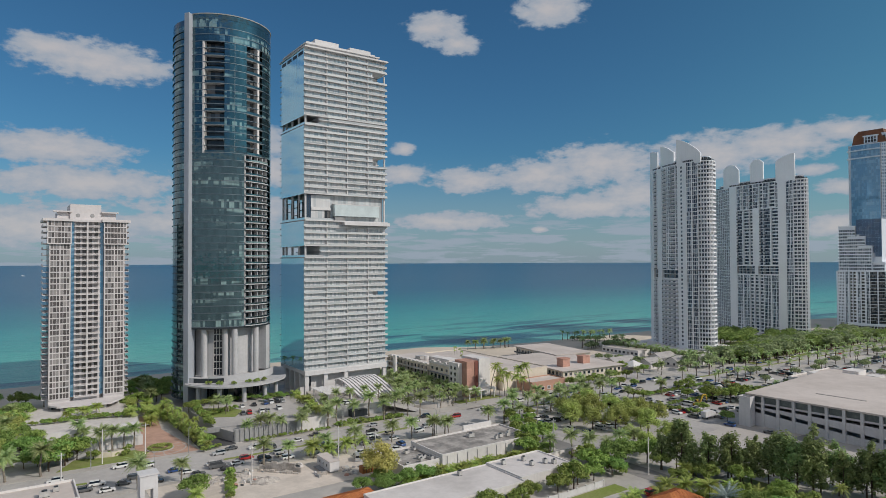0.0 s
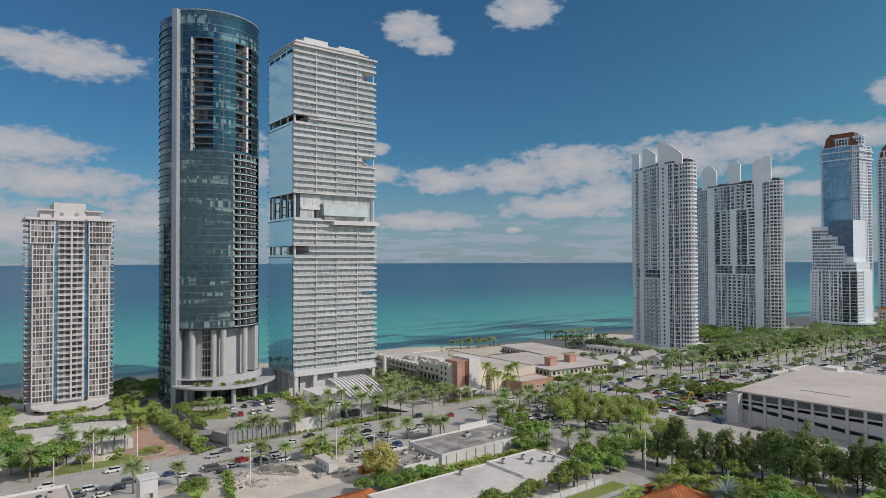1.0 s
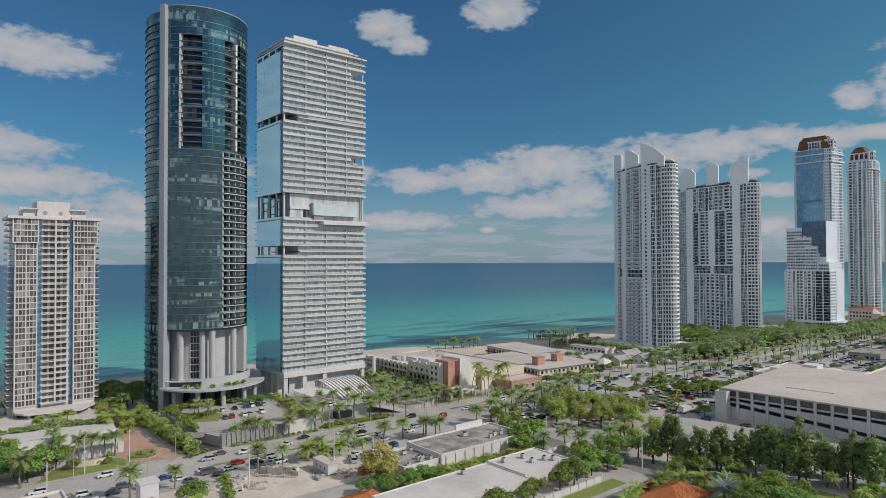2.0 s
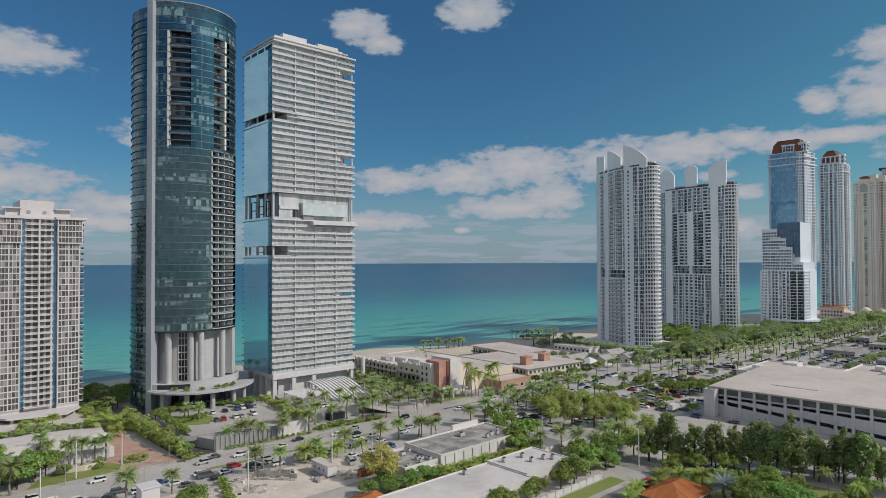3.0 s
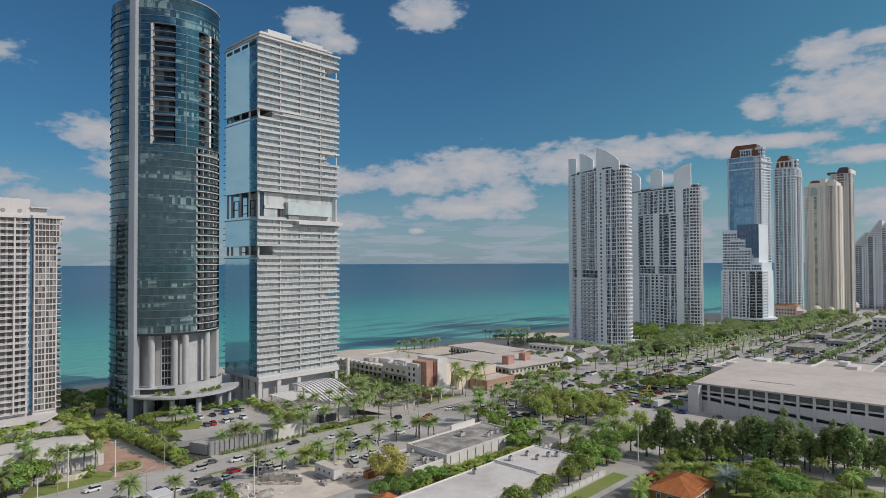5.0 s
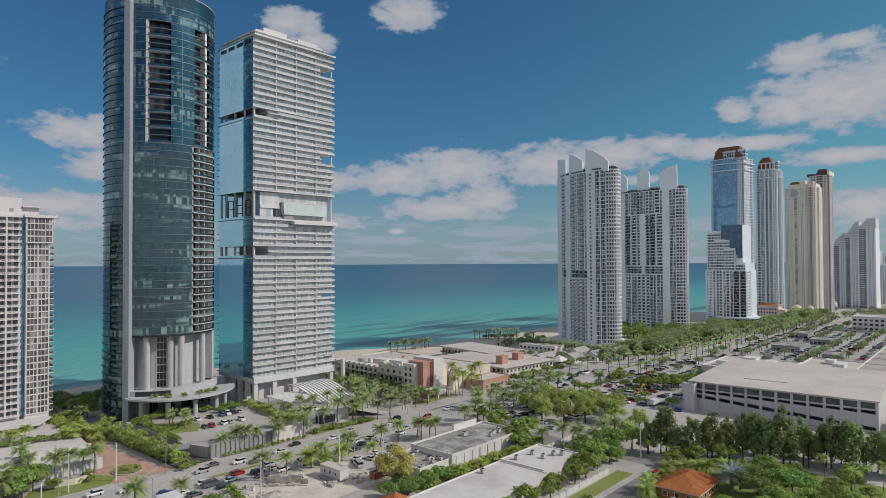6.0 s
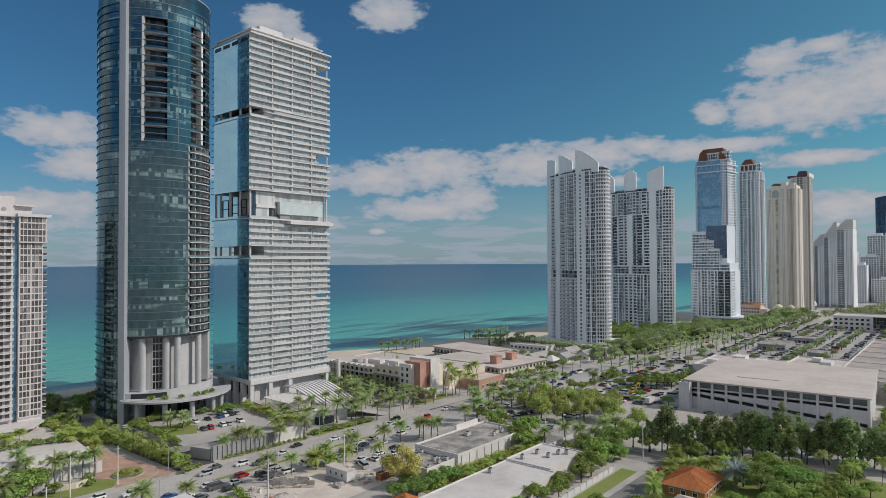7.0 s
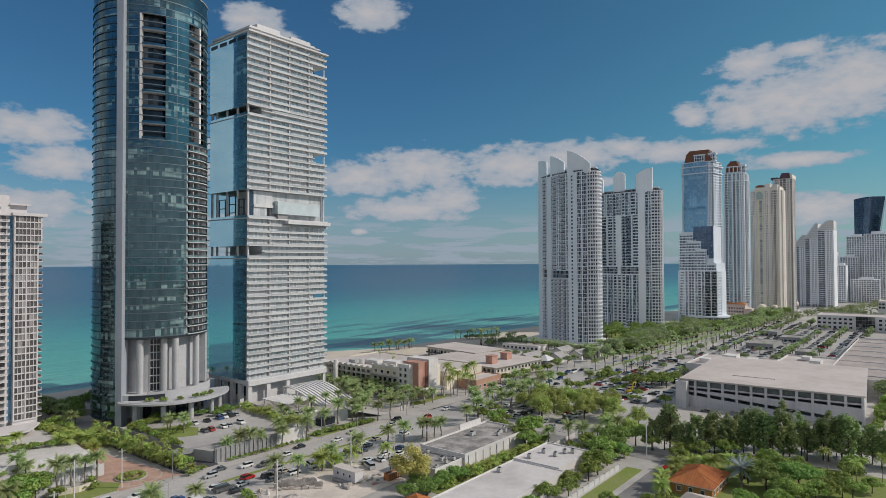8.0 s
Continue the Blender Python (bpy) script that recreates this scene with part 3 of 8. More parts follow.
def tower(name, label, poly, styles, z0, z1, floor, wall, glass, pane=1.6, out=0.6, thick=0.35, rail=None, pier=0.5, skip=(), core=None, group="", sill=0.5, mull=0.22, every=3, rail_h=0.9):
    """A high-rise on an anticlockwise footprint: each side is "w" blank wall, "g" glazed, "b" glazed with balconies.
    A floor plate and rail per storey, the panes of all storeys, and an upright pier at each end of a glazed side."""
    body = thing(name, label, "high-rise building", (poly[0][0], poly[0][1], 0), group)
    ox, oy = poly[0]
    loc = [(x - ox, y - oy) for x, y in poly]
    n = len(loc)
    part("core", Geo().prism(grown(loc, -1.4), 0, z1 - 0.2), core or GREY, body)
    win, plate, guard, uprights = Geo(), Geo(), Geo(), []
    for i in range(n):
        a, b = loc[i], loc[(i + 1) % n]
        va, vb = Vector((*a, 0)), Vector((*b, 0))
        way = (vb - va).normalized()
        o = Vector((way.y, -way.x, 0))
        if styles[i] == "w":
            pts = [va + o * 0.25, vb + o * 0.25, vb - o * 1.2, va - o * 1.2]
            part("wall", Geo().prism([(p.x, p.y) for p in pts], 0, z1 + 1.0), wall, body)
            continue
        deep = 1.1 if styles[i] == "b" else 0.3
        edge_panes(win, a, b, thick + (0.05 if styles[i] == "b" else sill), floor - 0.05, pane, deep)
        k = max(1, round((vb - va).length / pane / every))
        for j in range(1, k):
            uprights.append(va.lerp(vb, j / k) - o * (deep * 0.6))
        if styles[i] == "b":
            e1, e2 = va + o * (out - 0.12), vb + o * (out - 0.12)
            guard.bar((e1.x, e1.y, thick + rail_h / 2), (e2.x, e2.y, thick + rail_h / 2), 0.06, rail_h)
        elif sill > 0.1:
            e1, e2 = va - o * 0.2, vb - o * 0.2
            plate.bar((e1.x, e1.y, thick + sill / 2), (e2.x, e2.y, thick + sill / 2), 0.25, sill)
    plate.prism(grown(loc, out), 0, thick)
    plate_me = plate.mesh("floor_plate", wall)
    guard_me = guard.mesh("balcony_rail", rail or wall) if guard.v else None
    panes = Geo()
    z = z0
    while z < z1 - floor * 0.6:
        if not any(lo < z + floor / 2 < hi for lo, hi in skip):
            raised(panes, win, z)
            if guard_me:
                part("balcony_rail", guard_me, None, body, at=(0, 0, z))
        part("floor_plate", plate_me, None, body, at=(0, 0, z))
        z += floor
    tagged(part("window_panes", panes, glass, body), kind="stuff")
    up_me = Geo().box(-mull, mull, -mull, mull, 0, z1).mesh("mullion", wall)
    for p in uprights:
        part("mullion", up_me, None, body, at=(p.x, p.y, 0))
    if pier:
        pier_me = Geo().box(-pier, pier, -pier, pier, 0, z1 + 0.4).mesh("pier", wall)
        for i in range(n):
            if styles[i] != "w" or styles[i - 1] != "w":
                part("pier", pier_me, None, body, at=(*loc[i], 0))
    part("roof", Geo().prism(grown(loc, out * 0.7), z1 - 0.2, z1 + 0.9), wall, body)
    return body, ox, oy


def arc(cx, cy, r, a0, a1, n, ry=None):
    """Points on an arc; angles in degrees from west (-y) towards south (+x)."""
    return [(cx + r * math.sin(radians(lerp(a0, a1, i / n))), cy - (ry or r) * math.cos(radians(lerp(a0, a1, i / n)))) for i in range(n + 1)]


def ring_sector(g, cx, cy, r0, r1, a0, a1, z0, z1, n):
    g.prism(arc(cx, cy, r1, a0, a1, n) + arc(cx, cy, r0, a1, a0, n), z0, z1)


# ---- the round tower of dark glass ----
RX, RY, RR = 93.0, 336.0, 24.3
FLOOR = 3.44
BASE_GLASS, TOP = 39.6, 190.0
round_tower = thing("round_tower", "tall cylindrical condominium tower of dark blue glass with recessed balconies", "high-rise building", (RX, RY, 0))


def round_panes(a0, a1, width, r, z0, z1):
    g = Geo()
    n = max(1, round(radians(a1 - a0) * r / width))
    pts = arc(0, 0, r, a0, a1, n)
    for (x0, y0), (x1, y1) in zip(pts, pts[1:]):
        px, py, qx, qy = lerp(x0, x1, 0.016), lerp(y0, y1, 0.016), lerp(x0, x1, 0.984), lerp(y0, y1, 0.984)
        s = 1 + random.uniform(-0.0005, 0.0005)
        g.add([(px, py, z0), (qx, qy, z0), (qx * s, qy * s, z1), (px * s, py * s, z1)], [(0, 1, 2, 3)])
    return g


part("core", Geo().prism(arc(0, 0, RR - 4.6, 0, 352.5, 47), BASE_GLASS, TOP + 1.5), BRONZE, round_tower)
part("core", Geo().prism(arc(0, 0, RR - 9, 0, 352.5, 47), 0, BASE_GLASS), GREY, round_tower)
plain = round_panes(-52, 60, 1.25, RR, 0.3, FLOOR)
low_front = round_panes(-52, 9, 1.25, RR, 0.3, FLOOR)
mid_front = Geo()
for a0, a1 in ((-52, -37), (-14, 12), (36, 60)):
    g = round_panes(a0, a1, 1.25, RR, 0.3, FLOOR)
    mid_front.add(g.v, g.f)
back_band = round_panes(60, 235, 2.2, RR, 0.3, FLOOR)
side_band = round_panes(-125, -60, 1.5, RR, 0.3, FLOOR)
inner_left = round_panes(-37, -14, 2.2, RR - 3.2, 0.1, FLOOR * 2 - 0.3)
inner_right = round_panes(12, 36, 2.0, RR - 2.6, 0.1, FLOOR)
inner_low = round_panes(9, 60, 2.0, RR - 2.4, 0.1, FLOOR)
g = Geo()
ring_sector(g, 0, 0, RR - 1.0, RR + 0.16, -60, 60, 0.0, 0.32, 40)
ring_sector(g, 0, 0, RR - 1.0, RR + 0.05, 60, 235, 0.0, 0.26, 30)
plate_thin = g.mesh("floor_edge", surface("blue_grey_metal", (0.16, 0.20, 0.23), 0.4, 0.1, 0.1, 1.0, metal=0.4))
g = Geo()
ring_sector(g, 0, 0, RR - 0.6, RR + 0.4, -126, -60, 0.0, 0.2, 16)
fin_me = g.mesh("sun_fin", BRONZE)
g = Geo()
ring_sector(g, 0, 0, RR - 3.4, RR + 0.1, -37.5, -13.5, -0.1, 0.3, 10)
bal_left = g.mesh("balcony_slab", STONE)
g = Geo()
ring_sector(g, 0, 0, RR - 3.0, RR + 0.1, 11.5, 36.5, -0.2, 0.35, 10)
bal_right = g.mesh("balcony_slab", GREY)
g = Geo()
ring_sector(g, 0, 0, RR - 3.0, RR + 0.8, 10, 47, 0.0, 0.4, 14)
for a in (10.5, 19, 28.5, 38, 46):
    ring_sector(g, 0, 0, RR - 2.6, RR - 0.3, a, a + 0.9, 0.4, FLOOR, 1)
bal_low = g.mesh("balcony_slab", STONE)
g = Geo()
ring_sector(g, 0, 0, RR + 0.62, RR + 0.7, 10, 47, 0.5, 1.15, 14)
rail_low = g.mesh("balcony_rail", G_ROUND)
g = Geo()
ring_sector(g, 0, 0, RR - 0.2, RR - 0.1, -36.5, -14.5, 0.35, 1.3, 8)
rail_left = g.mesh("balcony_rail", G_ROUND)
g = Geo()
ring_sector(g, 0, 0, RR + 0.1, RR + 0.18, 12, 36, 0.35, 1.3, 8)
rail_right = g.mesh("balcony_rail", G_ROUND)
skin, rooms = Geo(), Geo()
z, k = BASE_GLASS, 0
while z < TOP - 1:
    part("floor_edge", plate_thin, None, round_tower, at=(0, 0, z))
    raised(skin, back_band, z)
    if z > 180:
        raised(skin, plain, z)
    elif z > 125:
        raised(skin, mid_front, z)
        raised(rooms, inner_right, z)
        if k % 2 == 1:
            raised(rooms, inner_left, z)
            for me in (bal_left, bal_right):
                part("balcony_slab", me, None, round_tower, "pale concrete balcony slab", at=(0, 0, z))
            for me in (rail_left, rail_right):
                part("balcony_rail", me, None, round_tower, at=(0, 0, z))
    else:
        raised(skin, low_front, z)
        raised(rooms, inner_low, z)
        part("balcony_slab", bal_low, None, round_tower, "pale concrete balcony slab", at=(0, 0, z))
        part("balcony_rail", rail_low, None, round_tower, at=(0, 0, z))
    z += FLOOR
    k += 1
z = 4.0
while z < TOP - 1:
    raised(skin, side_band, z)
    if z < BASE_GLASS - 2:
        raised(skin, back_band, z)
    part("sun_fin", fin_me, None, round_tower, at=(0, 0, z))
    z += FLOOR
tagged(part("glass_panes", skin, G_ROUND, round_tower), kind="stuff")
tagged(part("balcony_glazing", rooms, G_DARK, round_tower), kind="stuff")
g = Geo()
ring_sector(g, 0, 0, RR - 5, RR - 0.1, -60, 235, TOP - 0.4, TOP + 4.2, 90)
part("crown_wall", g, BRONZE, round_tower)
for i in range(2):
    part("crown_band", round_panes(-60, 235, 1.5, RR, TOP - 0.3 + 2.25 * i, TOP + 1.85 + 2.25 * i), G_ROUND, round_tower, "dark glass band crowning the tower")
g = Geo()
ring_sector(g, 0, 0, RR - 0.5, RR + 0.22, -60, 235, TOP + 4.2, TOP + 4.7, 90)
part("parapet_rim", g, GREY, round_tower)
g = Geo()
ring_sector(g, 0, 0, RR - 0.5, RR + 0.05, -126, -58, TOP - 0.4, TOP + 2.2, 16)
part("side_crown_band", g, G_NAVY, round_tower)
part("roof", Geo().prism(arc(0, 0, RR - 4, 0, 352.5, 47), TOP + 1.4, TOP + 2.0), TAR, round_tower)
# upright white fin and piers
g = Geo()
ring_sector(g, 0, 0, RR - 2.5, RR + 2.6, -57.5, -51.5, 0, TOP + 4.4, 4)
part("upright_fin", g, surface("silver_cladding", (0.42, 0.45, 0.50), 0.45, 0.06, 0.03, 0.5, metal=0.2), round_tower, "silver-grey upright fin")
for a0, a1, lo, hi in ((-38.6, -36.4, 125.4, 181), (27.5, 30.5, 125.4, 181), (-2.5, -2.15, 125.4, 183)):
    g = Geo()
    ring_sector(g, 0, 0, RR - 3.0 if a0 > 5 or a0 < -20 else RR - 0.3, RR + 0.12, a0, a1, lo, hi, 3)
    part("pier", g, GREY if a0 == -2.5 else PALE, round_tower, "pale concrete pier")
for a0, a1 in ((9.0, 10.0), (46.5, 47.5), (28, 30)):
    g = Geo()
    ring_sector(g, 0, 0, RR - 2.6, RR - (1.2 if a0 == 28 else -0.05), a0, a1, BASE_GLASS, 125.4, 2)
    part("pier", g, GREY, round_tower)
# open base: recessed white wall, round columns, stair window, soffit
g = Geo()
ring_sector(g, 0, 0, 4, RR + 0.1, -57, 60, BASE_GLASS - 0.9, BASE_GLASS, 30)
part("soffit", g, BRONZE, round_tower)
g = Geo()
ring_sector(g, 0, 0, RR - 7.0, RR - 5.4, -57, -28, 4, BASE_GLASS - 0.9, 8)
ring_sector(g, 0, 0, RR - 7.0, RR - 5.4, -12, 70, 4, BASE_GLASS - 0.9, 14)
part("recessed_wall", g, STONE, round_tower, "smooth pale recessed wall")
g = Geo()
ring_sector(g, 0, 0, RR - 8, RR + 0.05, 46, 60, 16, BASE_GLASS - 0.9, 8)
part("recessed_wall", g, STONE, round_tower)
g = round_panes(-28, -12, 1.2, RR - 5.4, 0.2, 3.2)
stair = g.mesh("stair_glazing", G_DARK)
g = Geo()
ring_sector(g, 0, 0, RR - 6.4, RR - 5.1, -28, -12, 0, 0.35, 5)
for a in (-28, -24, -20, -16, -12.6):
    ring_sector(g, 0, 0, RR - 6.4, RR - 5.15, a, a + 0.6, 0.3, 3.4, 1)
stair_bar = g.mesh("stair_transom", PALE)
for i in range(10):
    part("stair_glazing", stair, None, round_tower, at=(0, 0, 5 + i * 3.4))
    part("stair_transom", stair_bar, None, round_tower, at=(0, 0, 5 + i * 3.4))
for a, r in ((-38, RR - 2.2), (-12, RR - 3.6), (-1, RR - 1.6), (30, RR - 1.8)):
    x, y = r * math.sin(radians(a)), -r * math.cos(radians(a))
    part("column", Geo().tube([(x, y, 4), (x, y, BASE_GLASS - 0.8)], [1.45, 1.45], 20), STONE, round_tower, "round pale column")
# terrace over the entrance and its curved canopy
CXO, CYO = 2.5, -12.2
g = Geo()
ring_sector(g, 0, 0, 8, RR + 1.6, -57, 66, 12.4, 15.2, 30)
part("terrace", g, STONE, round_tower)
g = Geo()
ring_sector(g, 0, 0, RR + 1.4, RR + 1.6, -30, 66, 15.2, 16.2, 24)
part("terrace_parapet", g, STONE, round_tower)
# solid dark strip on the terrace edge, painting the shade of an opening
g = Geo()
ring_sector(g, 0, 0, RR + 1.0, RR + 1.68, -46, -14, 12.6, 15.0, 12)
part("terrace_opening", g, BRONZE, round_tower, "dark strip standing for a shaded opening below the terrace")
g = Geo()
ring_sector(g, CXO, CYO, 8, 24.6, -78, 60, 11.6, 12.9, 40)
g.prism(arc(CXO, CYO, 25.9, -78, 70, 44) + arc(CXO - 3.0, CYO + 3.5, 21.0, 62, -80, 30), 11.9, 12.7)
part("canopy", g, STONE, round_tower, "wide curved white entrance canopy")
g = round_panes(-70, 60, 2.4, 17, 4.2, 10.6)
g.v = [(x + CXO, y + CYO + 4, z) for x, y, z in g.v]
part("lobby_glazing", g, G_DARK, round_tower)
for a in (-66, -34, -4, 26, 54):
    x, y = CXO + 21.5 * math.sin(radians(a)), CYO - 21.5 * math.cos(radians(a))
    part("entrance_column", Geo().tube([(x, y, 3.5), (x, y, 10.8)], [1.1, 1.1], 16), STONE, round_tower)

# ---- the white slatted tower with open sky terraces ----
WX0, WX1, WY0, WY1 = 129.0, 178.4, 312.8, 346.6
slat_tower = thing("slatted_tower", "white tower with banded balconies, blue glass side and sky terraces", "high-rise building", (WX0, WY0, 0))
FH = 3.18
BLOCKS = [(13.6, 73.6, 19), (80.0, 93.6, 4), (108.0, 144.8, 11), (150.0, 186.4, 11)]
NOTCH = [(172.1, 178.6), (125.9, 131.3), (50.5, 56.2)]
W, D = WX1 - WX0, WY1 - WY0
cache = {}


def slat_storey(x0, x1, cut, short, high):
    """Meshes of one storey between x0 and x1 of the west front; cut leaves the south-west corner open."""
    key = (x0, x1, cut, short, high)
    if key in cache:
        return cache[key]
    xe = x1 - 8.0 if cut else x1
    win, plate, rail, north, side = Geo(), Geo(), Geo(), Geo(), Geo()
    edge_panes(win, (x0, 0.25), (xe, 0.25), 0.34, high, 1.15, 0, 0.1)
    for i in range(int((xe - x0) / 1.15)):
        plate.box(x0 + 1.15 * i - 0.05, x0 + 1.15 * i + 0.05, 0.17, 0.33, 0.34, high)
    plate.prism([(x0 - 0.05, -1.25)] + ([(xe, -1.25), (xe, 8.5), (x1 + 0.8, 8.5)] if short else [(x1 + 0.8, -1.25)]) + [(x1 + 0.8, D + 2.9), (x0 + 0.2, D + 2.9), (x0 + 0.2, 1.2), (x0 - 0.05, 1.2)], 0, 0.34)
    for sx in (12.8, 25.1, 37.9):
        if x0 < sx < xe - 1:
            plate.box(sx - 0.25, sx + 0.25, -0.7, 1.2, 0.34, high)
    for xa, xb in ((x0, 12.4), (13.2, 24.8), (25.4, 37.5), (38.3, x1 + 0.7)):
        if xb - max(xa, x0) > 1 and not (short and xa > 30):
            rail.box(max(xa, x0), xb, -1.2, -1.13, 0.34, 1.15)
    edge_panes(side, (x1, 9.0 if cut else 0.9), (x1, D), 0.4, high, 1.4, 0, 0.1)
    edge_panes(north, (x0, D), (x0, 0.6), -0.02, high - 0.04, 2.05, 0, 0.03, 0.003)
    win.add(side.v, side.f)
    cache[key] = (win, plate.mesh("floor_plate", WHITE), rail.mesh("balcony_rail", G_RAIL), north)
    return cache[key]


slat_panes, north_panes = Geo(), Geo()


def storey_at(z, high, x0=0.0):
    cut = any(lo < z + high / 2 < hi for lo, hi in NOTCH)
    short = cut and any(lo < z - high / 2 < hi for lo, hi in NOTCH)
    win, plate, rail, north = slat_storey(x0, W, cut, short, high)
    raised(slat_panes, win, z)
    part("balcony_rail", rail, None, slat_tower, at=(0, 0, z))
    part("floor_plate", plate, None, slat_tower, at=(0, 0, z))
    raised(north_panes, north, z)


for z0, z1, count in BLOCKS:
    storey_h = (z1 - z0) / count
    for i in range(count):
        storey_at(z0 + storey_h * i, storey_h)
    part("terrace_slab", Geo().box(0, W + 0.75, -1.55, D + 1.5, z1 - 0.1, z1 + 0.5), WHITE, slat_tower)
    part("inner_wall", Geo().box(1.0, W - 8.0, 1.6, D - 1, z0, z1), WHITE, slat_tower)
    part("inner_wall", Geo().box(W - 8.0, W - 0.6, 9.0, D - 1, z0, z1), WHITE, slat_tower)
tagged(part("window_panes", slat_panes, G_PALE, slat_tower), kind="stuff")
tagged(part("side_panes", north_panes, G_NORTH, slat_tower, "smooth pale blue curtain glass"), kind="stuff")
# open terraces: set-back rooms and corner columns
for z0, z1, xs in ((73.6, 80.0, 9.0), (93.6, 108.0, 15.5), (144.8, 150.0, 8.5)):
    deep = 1.6 if z0 == 93.6 else 0.6
    g = Geo()
    edge_panes(g, (xs, deep), (W - (0 if deep < 1 else 2), deep), z0 + 0.5, z1 - 0.1, 1.6, 0, 0.1)
    part("terrace_glazing", g, G_PALE if deep < 1 else G_RAIL, slat_tower)
    part("inner_wall", Geo().box(xs, W - 1.0, deep + 0.4, D - 5, z0, z1), WHITE, slat_tower)
    if deep < 1:
        for j in range(int((z1 - z0) / FH) + 1):
            part("floor_plate", Geo().box(xs, W + 0.8, -1.5, D, z0 + j * FH, z0 + j * FH + 0.42), WHITE, slat_tower)
            part("balcony_rail", Geo().box(xs + 5, W + 0.7, -1.44, -1.36, z0 + j * FH + 0.42, z0 + j * FH + 1.5), G_RAIL, slat_tower)
    for x, y in ((0.9, 0.9), (0.9, 9.5), (0.9, 19.0), (0.9, 28.0), (0.9, D - 1.0), (W - 0.4, 0.9)):
        part("terrace_column", Geo().tube([(x, y, z0 + 0.4), (x, y, z1)], [0.62, 0.62], 12), WHITE, slat_tower)
    part("terrace_rail", Geo().box(0.1, 0.2, 0.2, D - 1, z0 + 0.5, z0 + 1.7), G_NORTH, slat_tower)
    part("terrace_rail", Geo().box(0.2, xs + 2, 0.1, 0.2, z0 + 0.5, z0 + 1.7), G_RAIL, slat_tower)
part("sky_pool", Geo().box(21.6, W + 0.7, -4.2, 2.0, 91.6, 93.4), WHITE, slat_tower, "projecting white pool deck")
part("pool_tank", Geo().box(16.8, 44.4, -1.7, 1.2, 96.6, 102.8), surface("pale_aqua_panels", (0.58, 0.66, 0.67), 0.2, 0.08, 0.2, 0.9), slat_tower, "pale aqua glass pool wall")
part("pool_rim", Geo().box(16.6, 44.7, -1.8, 1.4, 102.8, 103.2), WHITE, slat_tower)
part("pool_bearer", Geo().box(17.4, 23.6, -1.0, 1.2, 94.1, 96.6), GREY, slat_tower)
# two-storey lounge behind the corner column
for z0, z1, x0, x1, mat in ((94.1, 99.6, 4.2, 12.0, G_PALE), (94.1, 99.6, 12.0, 15.5, G_DARK), (94.1, 107.6, 1.6, 4.2, G_BLUE), (101.2, 107.6, 4.2, 15.5, G_PALE)):
    g = Geo()
    edge_panes(g, (x0, 1.0), (x1, 1.0), z0, z1, 1.4, 0, 0.1)
    part("lounge_glazing", g, mat, slat_tower)
part("lounge_band", Geo().box(4.2, 15.6, 0.3, 2.0, 99.6, 101.2), WHITE, slat_tower)
part("inner_wall", Geo().box(4.4, 15.6, 1.4, 14.0, 93.8, 107.8), WHITE, slat_tower)
# dark open frames under the north edge
for y0, y1, z0, z1 in ((4.0, 8.5, 95.5, 103.5), (11.5, 17.0, 97.0, 105.5), (20.5, 26.0, 95.0, 104.0)):
    g = Geo()
    for y in (y0, y1):
        g.box(0.6, 1.1, y - 0.2, y + 0.2, 94.1, z1)
    for z in (z0, (z0 + z1) / 2, z1):
        g.box(0.6, 1.1, y0, y1, z - 0.2, z + 0.2)
    part("open_frame", g, BRONZE, slat_tower, "dark open steel frame")
for z0, z1 in NOTCH:
    part("corner_column", Geo().tube([(W - 0.3, 0.5, z0), (W - 0.3, 0.5, z1)], [0.5, 0.5], 12), WHITE, slat_tower)
# roof works
part("roof_slab", Geo().box(-0.4, W + 1.2, -2.0, D + 2.2, 186.4, 187.2), WHITE, slat_tower)
part("roof_screen", Geo().box(1.0, W - 7, -0.4, D - 2, 187.2, 189.8), WHITE, slat_tower)
part("roof_cornice", Geo().box(0.2, W - 4, -1.2, D - 1, 188.4, 188.9), WHITE, slat_tower)
part("roof_plant_room", Geo().box(7, 21, 2, 20, 189.8, 192.8), WHITE, slat_tower)
part("roof_plant_room", Geo().box(28, 41, 2, 20, 189.8, 192.2), WHITE, slat_tower)
for i in range(4):
    part("roof_louvre", Geo().box(-0.1, 0.05, 2 + 8.2 * i, 8 + 8.2 * i, 183.4, 185.2), BRONZE, slat_tower)
# base: tall lobby, columns
part("lobby_wall", Geo().box(5, W - 2, 3, D - 3, 0, 13.6), WHITE, slat_tower)
part("transfer_beam", Geo().box(-0.2, W + 1, -1.6, 3.2, 11.2, 13.6), WHITE, slat_tower)
part("transfer_beam", Geo().box(-0.2, 5.2, 3.2, D, 15.8 - 4.0, 13.6), WHITE, slat_tower)
for x, y in ((1.2, 0), (1.2, 7), (1.2, 14), (1.2, 21), (1.2, 28), (12, 0), (24, 0), (W - 1, 0)):
    part("base_column", Geo().box(x - 1.1, x + 1.1, y - 1.0, y + 1.0, 0, 11.6), WHITE, slat_tower)
g = Geo()
edge_panes(g, (4.9, D - 3), (4.9, 3), 4.5, 11.0, 2.4, 0, 0.15)
part("lobby_glazing", g, G_BLUE, slat_tower)

# ---- the white condominium with two window wings ----
LX0, LX1, LY0, LY1 = 15.4, 46.6, 337.0, 362.0
wing_tower = thing("winged_tower", "white condominium tower with dark window grids and central balconies", "high-rise building", (LX0, LY0, 0))
LF = 2.66
LW, LD = LX1 - LX0, LY1 - LY0


